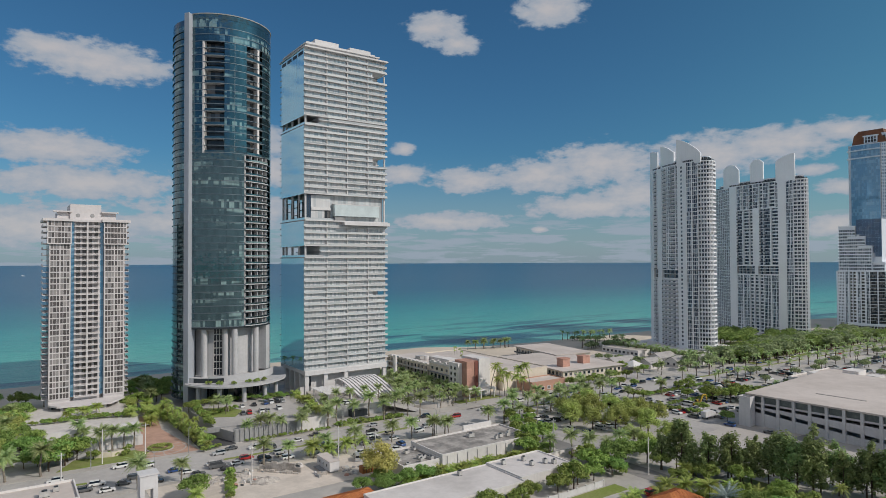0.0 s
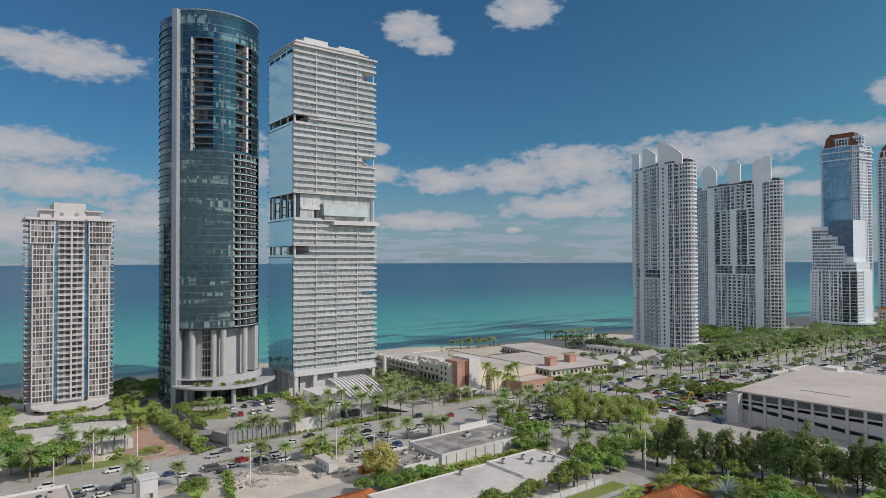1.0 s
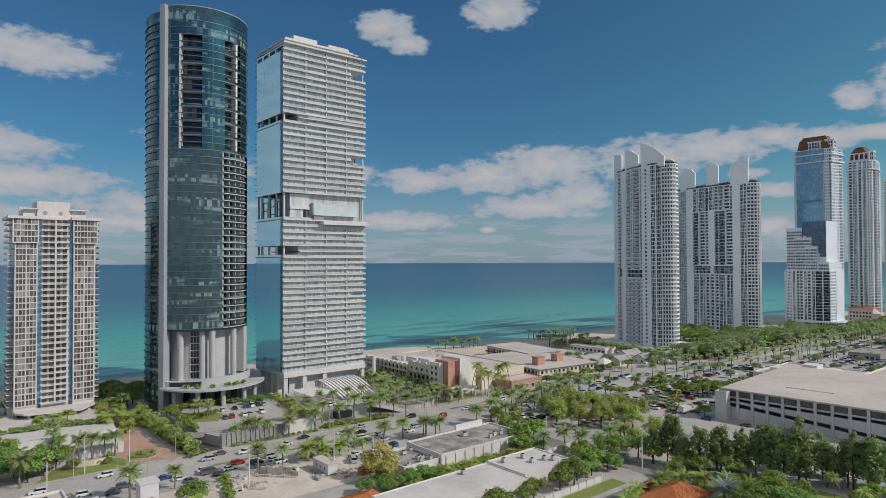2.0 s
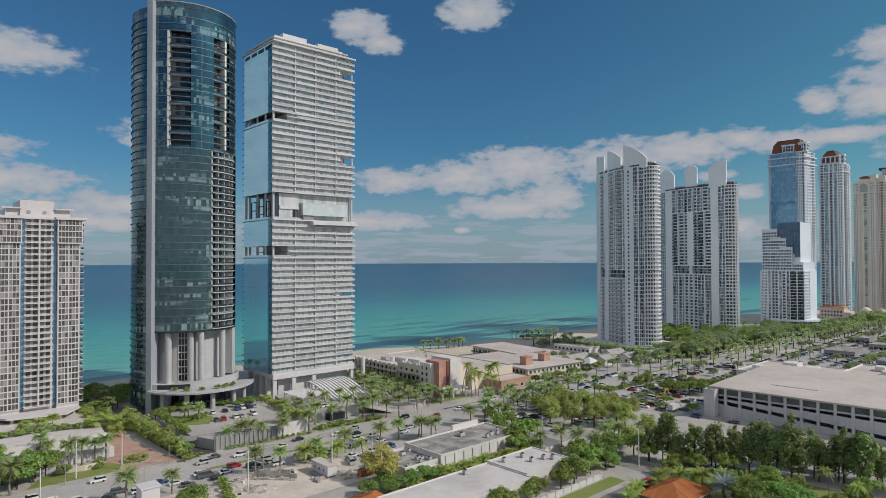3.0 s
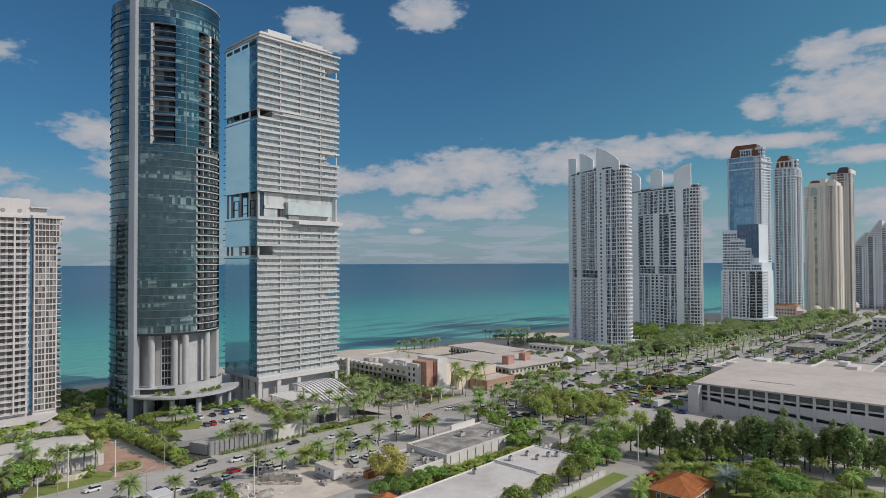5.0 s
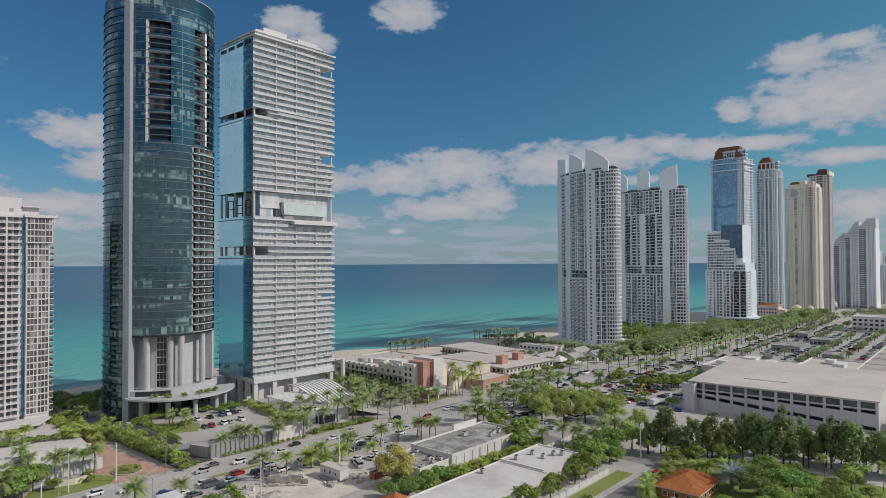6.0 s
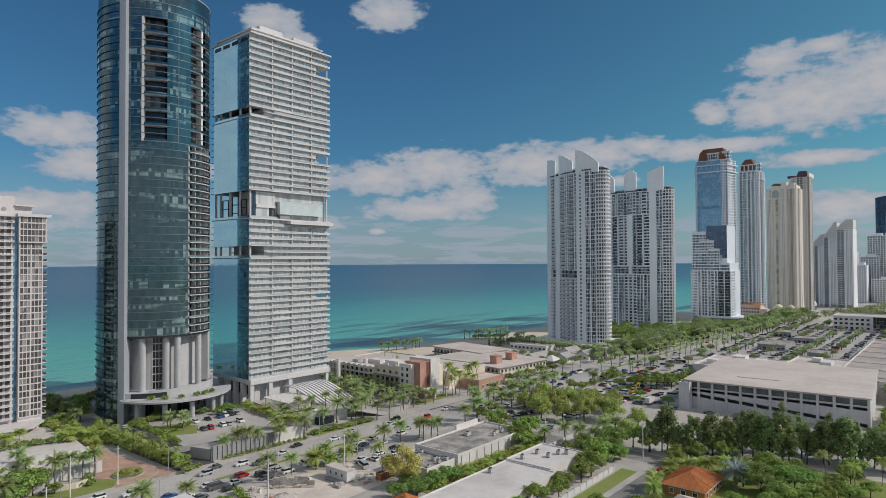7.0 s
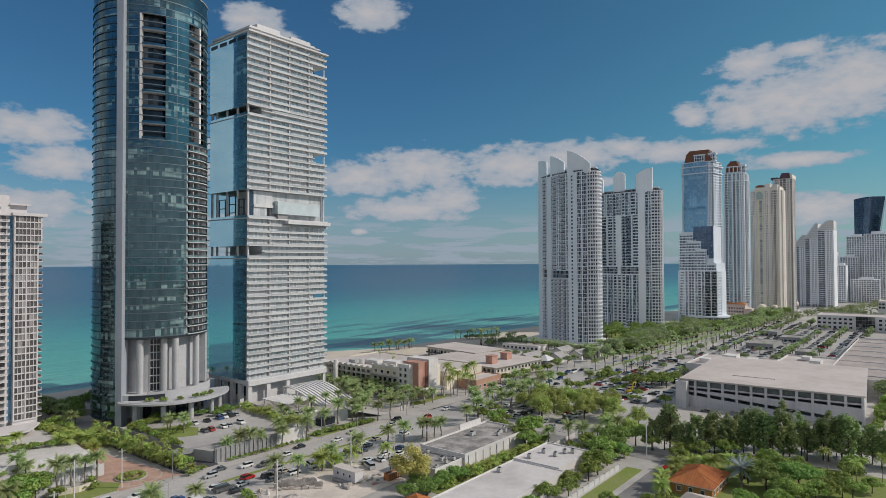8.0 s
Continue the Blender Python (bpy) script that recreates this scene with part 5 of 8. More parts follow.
def mansard(parent, x0, x1, y0, y1, z0, z1, slope, dormer=True):
    g = Geo()
    a, m = [(x0, y0), (x1, y0), (x1, y1), (x0, y1)], slope
    b = [(x0 + m * 0.5, y0 + m * 0.5), (x1 - m * 0.5, y0 + m * 0.5), (x1 - m * 0.5, y1 - m * 0.5), (x0 + m * 0.5, y1 - m * 0.5)]
    c = [(x0 + m * 1.5, y0 + m * 1.5), (x1 - m * 1.5, y0 + m * 1.5), (x1 - m * 1.5, y1 - m * 1.5), (x0 + m * 1.5, y1 - m * 1.5)]
    zm = lerp(z0, z1, 0.7)
    g.add([(*p, z0) for p in a] + [(*p, zm) for p in b] + [(*p, z1) for p in c],
          [(i, (i + 1) % 4, 4 + (i + 1) % 4, 4 + i) for i in range(4)] + [(4 + i, 4 + (i + 1) % 4, 8 + (i + 1) % 4, 8 + i) for i in range(4)] + [(8, 9, 10, 11)])
    part("mansard_roof", g, COPPER, parent, "weathered copper mansard roof")
    part("roof_curb", Geo().box(x0 + m * 1.5 - 0.3, x1 - m * 1.5 + 0.3, y0 + m * 1.5 - 0.3, y1 - m * 1.5 + 0.3, z1, z1 + 0.5), COPPER, parent)
    if dormer:
        ym = (y0 + y1) / 2 - 1
        part("dormer", Geo().box(x0 - 0.6, x0 + 4, ym - 7, ym + 5, z0 + 0.4, z0 + 7.5).box(x0 - 1.0, x0 + 4, ym - 8, ym + 6, z0 + 7.5, z0 + 8.6), SHELL, parent)
        for j in range(4):
            for k in range(2):
                d = Geo()
                edge_panes(d, (x0 - 0.7, ym + 4.4 - 2.7 * j), (x0 - 0.7, ym + 1.7 - 2.7 * j), z0 + 1.2 + 3.1 * k, z0 + 3.8 + 3.1 * k, 2.7, 0, 0.7)
                part("dormer_window", d, G_DARK, parent)


mansard(ct, 0.5, 24, -34, -3, 191, 205, 3)
turret = Geo().box(1.5, 9.5, -38.5, -30.5, 190.5, 199.5)
part("corner_turret", turret, SHELL, ct, "open white corner turret beside the copper roof")
for z in (192, 195.6):
    g = Geo()
    edge_panes(g, (1.4, -31.0), (1.4, -38.0), z, z + 2.6, 2.2, 0, 0.8)
    edge_panes(g, (2.0, -38.6), (9.0, -38.6), z, z + 2.6, 2.2, 0, 0.8)
    part("turret_window", g, G_DARK, ct)
part("turret_cornice", Geo().box(0.9, 10.1, -39.1, -29.9, 199.5, 200.6), SHELL, ct)

poly = [(795, 259), (790, 258), (789, 247), (791, 237), (802, 233), (826, 236), (836, 262)]
ct2, ox, oy = bay_tower("copper_top_tower", "white balconied tower with a copper mansard roof", poly,
                        [(172.0, ["w", "b4 c4 w0.8", "k3 w0.7 c4 w0.6 p2", "b3 w0.6 k4", "w0.8 k5 w0.8 p4", "w", "w"]), (181.0, ["w", "b4 c4 w0.8", "c4 w0.7 c4 w0.6 p2", "b3 w0.6 c4", "w0.8 c5 w0.8 p4", "w", "w"])], 3.3, SHELL, G_AQUA, G_DARK, "copper-roofed towers", slab=0.3, pane=1.5, rail_glass=G_RAIL)
part("cornice", Geo().prism(grown([(x - ox, y - oy) for x, y in poly], 1.3), 171.5, 172.6), SHELL, ct2)
part("colonnade", Geo().box(0, 30, -22, -2, 181, 184), SHELL, ct2)
for i in range(5):
    part("roof_column", Geo().box(-1.5, -0.3, -22 + 4.8 * i, -20.8 + 4.8 * i, 181, 190), SHELL, ct2)
part("colonnade_beam", Geo().box(-1.7, -0.1, -22.4, -1.4, 190, 191.2), SHELL, ct2)
mansard(ct2, 1, 28, -18, -2, 184, 198, 3, False)
part("corner_turret", Geo().box(2, 9, -25, -18.5, 181, 193), SHELL, ct2)
for z in (183, 187.5):
    g = Geo()
    edge_panes(g, (1.9, -18.9), (1.9, -24.6), z, z + 3.4, 1.9, 0, 0.8)
    edge_panes(g, (2.4, -25.1), (8.6, -25.1), z, z + 3.4, 1.9, 0, 0.8)
    part("turret_window", g, G_DARK, ct2)

poly = [(866, 243), (860, 242), (859, 236), (862, 234), (862, 226), (858, 225), (858, 219), (862, 218), (863, 210), (870, 205.5), (886, 204.5), (900, 211), (902, 243)]
bt, ox, oy = bay_tower("cream_tower", "cream and yellow tower with vertical window stripes and a crown", poly,
                       [(62.0, ["p", "p2 w0.4", "w", "y", "w", "w0.5 p2 w0.5", "w", "w0.4 p2 b2 p1 w0.4", "b1 w1 b1", "w0.5 p2 w2 b1", "w", "w", "w"]),
                        (132.0, ["p", "p2 w0.4", "w", "y", "w", "w0.5 p2 w0.5", "w", "w0.4 p2 b2 p1 w0.4", "b1 w1 b1", "w0.5 p2 w2 b1", "w", "w", "w"]),
                        (164.0, ["p", "p2", "w", "y", "w", "w0.5 p2 w0.5", "w", "p2 b2 p1", "b1 w1 b1", "p2 w2 b1", "w", "w", "w"])], 3.3, IVORY, G_FAR, G_DARK, "cream towers", slab=0.3, pane=1.7, other=YELLOW)
for z in (61.5, 131.5, 152):
    part("cornice", Geo().prism(grown([(x - ox, y - oy) for x, y in poly], 0.8), z, z + 0.9), IVORY, bt)
part("crown", Geo().box(1, 28, -35, -4, 164, 169.5), IVORY, bt)
part("crown", Geo().box(-5.5, 10, -17, -6, 152.5, 166), YELLOW, bt, "arched yellow glass bay below the crown")
g = Geo()
pts = [(-11.5 + 4.4 * math.cos(radians(a)), 158 + 5.5 * math.sin(radians(a))) for a in range(0, 181, 15)]
g.add([(-5.7, q, z) for q, z in pts] + [(-5.7, -7.1, 153), (-5.7, -15.9, 153)][::-1], [tuple(range(len(pts) + 2))])
part("arched_window", g, G_AQUA, bt)
for y0, y1, h in ((-24, -18, 173), (-33, -27, 171)):
    part("crown_turret", Geo().box(-2, 8, y0, y1, 164, h).box(-2.5, 8.5, y0 - 0.5, y1 + 0.5, h, h + 0.8), IVORY, bt)
part("crown_roof", Geo().box(2, 24, -16, -6, 169.5, 172).box(4, 22, -14, -8, 172, 173), COPPER, bt)
poly = [(905, 222), (900, 221), (899, 210), (901, 198.5), (910, 197), (925, 201), (930, 221)]
bt2, ox, oy = bay_tower("cream_tower", "slender cream tower with a dark pyramid roof", poly, [(182.0, ["w", "w0.6 p3 w0.6 b2", "b3 w0.6 p2 w0.6 b2", "p2 w0.6 b3", "w0.8 p3", "w", "w"])], 3.3, PALE, G_FAR, G_DARK, "cream towers", slab=0.34, pane=1.8)
part("cornice", Geo().prism(grown([(x - ox, y - oy) for x, y in poly], 0.9), 172, 173), IVORY, bt2)
g = Geo().add([(2, -21, 183), (28, -21, 183), (28, -6, 183), (2, -6, 183), (6, -18, 192), (22, -18, 192), (22, -9, 192), (6, -9, 192)],
              [(0, 1, 5, 4), (1, 2, 6, 5), (2, 3, 7, 6), (3, 0, 4, 7), (4, 5, 6, 7)])
MAROON = surface("maroon_metal_roof", (0.12, 0.07, 0.085), 0.6, 0.1, 0.05, 1.0)
part("pyramid_roof", g, MAROON, bt2, "dark maroon hipped roof")
part("lower_roof", Geo().box(-2, 20, -6, 3, 182.6, 185.5), MAROON, bt2)
part("crown_wall", Geo().box(-5, 26, -23.5, -21.2, 182.6, 188), IVORY, bt2)

# domed garden pavilions and a pink villa at the foot of the cream towers
for x, y, r in ((800, 236, 5.5), (842, 226, 6.0), (960, 208, 6.0), (856, 214, 4.5)):
    pav = thing("domed_pavilion", "cream garden pavilion with a ribbed dome", "pavilion", (x, y, 0), "domed pavilions")
    part("drum", Geo().prism([(r * math.cos(radians(a)), r * math.sin(radians(a))) for a in range(0, 360, 20)], 0, 9), IVORY, pav)
    g = Geo()
    g.tube([(0, 0, 9 + r * math.sin(radians(a))) for a in range(0, 86, 12)], [r * math.cos(radians(a)) for a in range(0, 86, 12)], 18)
    part("dome", g, CREAM, pav)
    part("cornice", Geo().prism([((r + 0.6) * math.cos(radians(a)), (r + 0.6) * math.sin(radians(a))) for a in range(0, 360, 20)], 8.6, 9.3), IVORY, pav)
    wm = Geo().add([(0, -0.9, 2), (0, 0.9, 2), (0, 0.9, 6.5), (0, 0.5, 7.2), (0, -0.5, 7.2), (0, -0.9, 6.5)], [(0, 5, 4, 3, 2, 1)]).mesh("window", G_DARK)
    for a in range(130, 290, 20):
        w = part("window", wm, None, pav)
        w.matrix_basis = pose((r + 0.03) * math.cos(radians(a)), (r + 0.03) * math.sin(radians(a)), 0, 0, 0, a)
villa = thing("pink_villa", "small pink villa with a terracotta roof below the towers", "house", (786, 246, 0))
part("wall", Geo().box(0, 16, -12, 12, 0, 17).box(-3, 10, -20, -12, 0, 12), surface("pale_pink_render", (0.70, 0.56, 0.50), 0.7, 0.1, 0.1, 1.0), villa)
part("roof", Geo().add([(-1, -13, 17), (17, -13, 17), (17, 13, 17), (-1, 13, 17), (8, -4, 21), (8, 4, 21)], [(0, 1, 4), (1, 2, 5, 4), (2, 3, 5), (3, 0, 4, 5)]), TILE, villa)
g = Geo()
for z in (3, 7, 11):
    edge_panes(g, (-0.1, 11), (-0.1, -11), z, z + 2, 3, 0, 1.4)
part("window_panes", g, G_DARK, villa)

# ---- far towers down the coast ----
def sloped_tower(x, south, mid, north, top, peak, flat):
    """White tower: a bay south of mid, recessed balconies north of it, and a roof sloping up to the south behind."""
    poly = [(x + 40, north), (x + 4.5, north), (x + 4.5, mid), (x, mid), (x, south), (x + 40, south)]
    body, ox, oy = bay_tower("terraced_tower", "white tower with deep balconies and a sloping terraced roof", poly,
                             [(top, ["p", "b", "w", "w1.3 p2 w0.5 p2 w0.6", "w", "w"])], 3.2, SAIL_WHITE, G_FAR, G_BEACH, "terraced towers", slab=0.5, pane=1.9)
    a, b = south - north, 0.0
    pts = [(b, top), (b, top + 1.5), (a + flat, peak), (a, peak), (a, top)]
    n = len(pts)
    g = Geo().add([(-34, q, z) for q, z in pts] + [(0, q, z) for q, z in pts], [tuple(range(n)), tuple(range(n, 2 * n))[::-1]] + [(i, n + i, n + (i + 1) % n, (i + 1) % n) for i in range(n)])
    part("sloping_roof", g, PALE, body, "steeply sloping terraced roof")
    # raised white edge along the slope and the steps of the terraces
    part("roof_edge", Geo().bar((-34.5, b, top + 1.9), (-34.5, a + flat, peak + 0.4), 1.6, 1.4), SAIL_WHITE, body)
    part("roof_edge", Geo().bar((-34.5, a + flat, peak + 0.4), (-34.5, a, peak + 0.4), 1.6, 1.4), SAIL_WHITE, body)
    steps = int((peak - top) / 3.2)
    for i in range(1, steps):
        part("terrace_step", Geo().box(-34.7, -34.05, a, lerp(b, a + flat, i / steps) - 1.0, top + 3.2 * i, top + 3.2 * i + 0.7), SAIL_WHITE, body)


sloped_tower(1050, 168.7, 179.7, 190.0, 116.5, 131.5, 9.0)
sloped_tower(1056, 190.2, 200.6, 208.0, 104.5, 128.0, 3.0)
sloped_tower(1062, 208.2, 215.5, 226.0, 92.5, 111.0, 3.0)


def block_tower(name, label, x, y, w, d, top, wall, glass, style, fh=3.3, rail=None, group="far towers"):
    b, ox, oy = tower(name, label, [(x + d, y + w), (x, y + w), (x, y), (x + d, y)], style.replace("b", "g"), 2, top, fh, wall, G_FAR if glass is not G_SKY else glass, 1.9, 0.4, mull=0.5, every=2, group=group)
    part("roof_house", Geo().box(-d * 0.8, -d * 0.3, -w * 0.8, -w * 0.3, top + 0.8, top + 5), wall, b)
    return b


block_tower("white_tower", "white mid-rise slab with blue-grey windows", 1180, 166, 14, 30, 62, SAIL_WHITE, G_BLUE, "ggww")
block_tower("white_tower", "white mid-rise slab with blue-grey windows", 1190, 180, 12, 30, 84, SAIL_WHITE, G_SKY, "gbgw")
block_tower("white_tower", "white slab tower with balconies", 1240, 154, 26, 30, 76, SAIL_WHITE, G_DARK, "bbbw")
block_tower("white_tower", "white slab tower with blue-grey windows", 1250, 145, 26, 35, 112, SAIL_WHITE, G_BLUE, "bgbw")
block_tower("white_tower", "white slab tower with blue-grey windows", 1246, 112, 33, 35, 116, SAIL_WHITE, G_BLUE, "bbbw")
block_tower("white_tower", "low white slab with balconies", 1210, 122, 40, 16, 38, SAIL_WHITE, G_DARK, "bbbw")
block_tower("white_tower", "white slab tower with balconies", 1290, 84, 26, 35, 150, SAIL_WHITE, G_BLUE, "bbbw")
block_tower("white_tower", "white slab tower with balconies", 1400, 60, 40, 35, 120, SAIL_WHITE, G_BLUE, "bbbw")
flare = thing("flared_tower", "dark blue glass tower with a bowed front that widens upwards", "high-rise building", (1330, 115, 0), "far towers")


def flare_edge(z, u):
    """Plan point of the bowed west front at height z; u runs from north to south."""
    y = lerp(51.0, lerp(22.0, 3.5, (z / 184.0) ** 1.6), u)
    return (-44.0 * u * (1 - u), y)


skin, bright, plates = Geo(), Geo(), Geo()
for i in range(54):
    z0, z1 = 3.4 * i + 0.45, 3.4 * (i + 1)
    for j in range(22):
        p, q, r, o = [flare_edge(z, (j + k) / 22) for z, k in ((z0, 0.02), (z0, 0.98), (z1, 0.98), (z1, 0.02))]
        (bright if 8 <= j < 13 else skin).add([(*p, z0), (*q, z0), (*r, z1), (*o, z1)], [(0, 1, 2, 3)])
    e0, e1 = flare_edge(z0, 1), flare_edge(z1, 1)
    skin.add([(*e0, z0), (40, e0[1], z0), (40, e1[1], z1), (*e1, z1)], [(0, 1, 2, 3)])
    plates.prism([(lambda p: (p[0] - 0.15, p[1]))(flare_edge(z1, k / 11)) for k in range(12)] + [(40, flare_edge(z1, 1)[1]), (40, 51)], z1, z1 + 0.42)
tagged(part("glass_skin", skin, G_NAVY, flare), kind="stuff")
tagged(part("centre_bay_glazing", bright, G_SLATE, flare, "paler blue central glass bay"), kind="stuff")
tagged(part("floor_plates", plates, BRONZE, flare), kind="stuff")
g = Geo()
rim = [flare_edge(184.0, k / 22) for k in range(23)]
for k, (p, q) in enumerate(zip(rim, rim[1:])):
    h0, h1 = [184.0 + 3.0 * math.sin(min(1.0, v / 14) * math.pi / 2) for v in (k, k + 1)]
    g.add([(*p, 184.0), (*q, 184.0), (*q, h1), (*p, h0), (p[0] + 3, p[1], 184.0), (q[0] + 3, q[1], 184.0), (q[0] + 3, q[1], h1), (p[0] + 3, p[1], h0)], [(0, 1, 2, 3), (3, 2, 6, 7), (5, 4, 7, 6)])
part("crown", g, G_NAVY, flare)

# ---- decks and drives between the towers ----
deck = thing("parking_deck", "raised parking deck with a ribbed grey retaining wall in front of the round tower", "parking deck", (74, 252, 0), kind="structure")
part("deck", Geo().prism([(0, 0), (39, -1.5), (39, 60), (-6, 60), (-4, 12)], 0, 4.0), ASPHALT, deck)
part("retaining_wall", Geo().prism([(0, -0.6), (26, -1.6), (26, -2.2), (0, -1.2)], 0, 5.2), GREY, deck)
part("retaining_wall", Geo().prism([(26, -1.6), (39, -2.1), (39, -2.7), (26, -2.2)], 0, 5.6), PALE, deck, "pale rendered wall")
for i in range(14):
    part("wall_rib", Geo().box(0.4 + 1.9 * i, 0.75 + 1.9 * i, -1.55 - 0.04 * 1.9 * i, -1.0 - 0.04 * 1.9 * i, 0, 5.1), GREY, deck)
patch("deck_lawn", [(70, 282), (82, 276), (88, 286), (84, 296), (72, 300)], 4.15, GRASS, "planted island on the parking deck", "lawn")
# the ramp's shade is put into its dark asphalt colour
patch("ramp", [(61, 249), (74, 248), (76, 262), (68, 300), (60, 300)], 0.09, SHADE_ASPH, "dark asphalt ramp with its shade put into the colour", "ramp")
setting("bridge_parapet", Geo().prism([(64, 262), (90, 256), (90, 256.6), (64, 262.6)], 2.6, 4.6), GREY, "low concrete bridge parapet over the ramp", "parapet")
drive = thing("tower_drive", "raised entrance drive of the slatted tower with white walls", "drive", (116, 256, 0), kind="structure")
part("deck", Geo().prism([(2, 10), (30, 4), (36, 20), (52, 30), (52, 52), (12, 52), (8, 30)], 0, 4.0), SIDEWALK, drive)
part("front_wall", Geo().prism([(8, 30), (2, 10), (30, 4), (30, 3.4), (1.3, 9.4), (7.4, 30)], 0, 5.0), WHITE, drive)
# closed dark box, its colour standing for the shade in an underpass
part("underpass", Geo().box(14, 22, 3.0, 7.5, 0, 3.0), BRONZE, drive)
part("curved_wall", Geo().prism(arc(56, 12, 17, -40, 60, 14) + arc(56, 12, 17.5, 60, -40, 14), 0, 2.2), SIDEWALK, drive, "curved pale parapet")
part("ramp", Geo().add([(30, 4, 4.02), (44, -6, 0.1), (54, -4, 0.1), (40, 20, 4.02)], [(0, 1, 2, 3)]), ASPHALT, drive)
part("ramp_wall", Geo().prism([(40, 20), (56, -6), (56.6, -6), (40.6, 20)], 0, 2.6), WHITE, drive)
vault = thing("slatted_canopy", "white curved canopy of long slats sweeping down over the drive", "canopy", (141, 277, 4.0))
for i in range(11):
    x = 2.0 * i
    pts = [(x, 23.0, 6.4), (x, 18.5, 6.9), (x + 0.3, 14.0, 6.3), (x + 0.8, 9.5, 4.9), (x + 1.6, 5.0, 3.0), (x + 2.6, 1.0, 0.9), (x + 3.2, -1.0, 0.0)]
    g = Geo()
    for a, b in zip(pts, pts[1:]):
        g.bar(a, b, 1.15, 0.45)
    part("slat", g, WHITE, vault)
for y, z in ((22.4, 6.0), (13.0, 5.7), (6.0, 3.0)):
    part("purlin", Geo().box(-0.6, 23.0, y, y + 0.4, z - 0.5, z - 0.1), GREY, vault)
for x, y in ((0.2, 22.5), (20.2, 22.5), (0.4, 13.2), (20.4, 13.2)):
    part("canopy_post", Geo().box(x - 0.4, x + 0.4, y - 0.4, y + 0.4, 0.0, 5.4), WHITE, vault)
perg = thing("pergola", "flat white slatted pergola on posts beside the drive", "pergola", (126, 278, 4))
for i in range(9):
    part("slat", Geo().box(0, 15, 2.2 * i, 2.2 * i + 0.85, 3.6, 4.0), WHITE, perg)
for x in (1, 13.5):
    part("beam", Geo().box(x, x + 0.5, 0, 19, 3.2, 3.6), WHITE, perg)
for x, y in ((1.2, 1), (13.7, 1), (1.2, 18), (13.7, 18)):
    part("post", Geo().box(x - 0.25, x + 0.25, y - 0.25, y + 0.25, 0, 3.2), WHITE, perg)
setting("sea_terrace", Geo().box(60, 190, 362, 398, 0, 3.0), SIDEWALK, "paved pool terrace behind the towers", "terrace")

# ---- podium of the white condominium ----
pod = thing("condominium_podium", "white terraced podium with planted roof decks and a colonnaded wall", "podium", (2, 258, 0))
part("upper_deck", Geo().prism([(0, 36), (10, 28), (43, 26), (45, 44), (44, 82), (0, 82)], 0, 4.6), PALE_PAVING, pod)
part("upper_parapet", Geo().prism([(0, 36), (10, 28), (43, 26), (43, 25.3), (9.8, 27.3), (-0.5, 35.6)], 0, 5.8), WHITE, pod)
part("lower_deck", Geo().prism([(0, 20), (10, 14), (42, 12), (43, 26), (10, 28), (0, 36)], 0, 3.0), PALE_PAVING, pod)
part("lower_parapet", Geo().prism([(0, 20), (10, 14), (42, 12), (42, 11.3), (9.8, 13.3), (-0.5, 19.6)], 0, 3.9), WHITE, pod)
part("ramp_wall", Geo().prism([(0, 12), (24, 5), (24, 4.3), (0, 11.3)], 0, 2.4), WHITE, pod)
part("seat_wall", Geo().prism([(22, 4), (30, 1.5), (36, 3), (36, 2.2), (30, 0.6), (22, 3.2)], 0, 1.8), CREAM, pod)
for i in range(9):
    part("wall_pier", Geo().box(24 + 2 * i, 24.5 + 2 * i, 12.2 - 0.06 * 2 * i, 13.0 - 0.06 * 2 * i, 0, 4.1), WHITE, pod)
circle = thing("paved_circle", "brick-paved turning circle with pale rings and a clipped planter", "paving", (48.5, 258.5, 0), kind="structure")
part("paving", Geo().prism([(-8, -9), (12, -10), (9, 8), (6, 30), (9, 60), (2, 60), (-3, 30), (-8, 10)], -0.1, 0.09), BRICK, circle)
for r0, r1 in ((9.0, 9.5),):
    g = Geo()
    ring_sector(g, 0, 1, r0, r1, -110 if r1 > 6 else -180, 110 if r1 > 6 else 180, 0.08, 0.13, 40)
    part("pale_ring", g, SIDEWALK, circle)
for a in range(0, 180, 30):
    c, s = math.cos(radians(a)), math.sin(radians(a))
    part("pale_spoke", Geo().bar((5 * c, 1 + 5 * s, 0.105), (9 * c, 1 + 9 * s, 0.105), 0.25, 0.03), SIDEWALK, circle)
    part("pale_spoke", Geo().bar((-5 * c, 1 - 5 * s, 0.105), (-9 * c, 1 - 9 * s, 0.105), 0.25, 0.03), SIDEWALK, circle)
g = Geo()
ring_sector(g, 0, 1, 4.5, 5.0, -180, 180, 0, 0.45, 36)
part("planter_wall", g, SIDEWALK, circle)

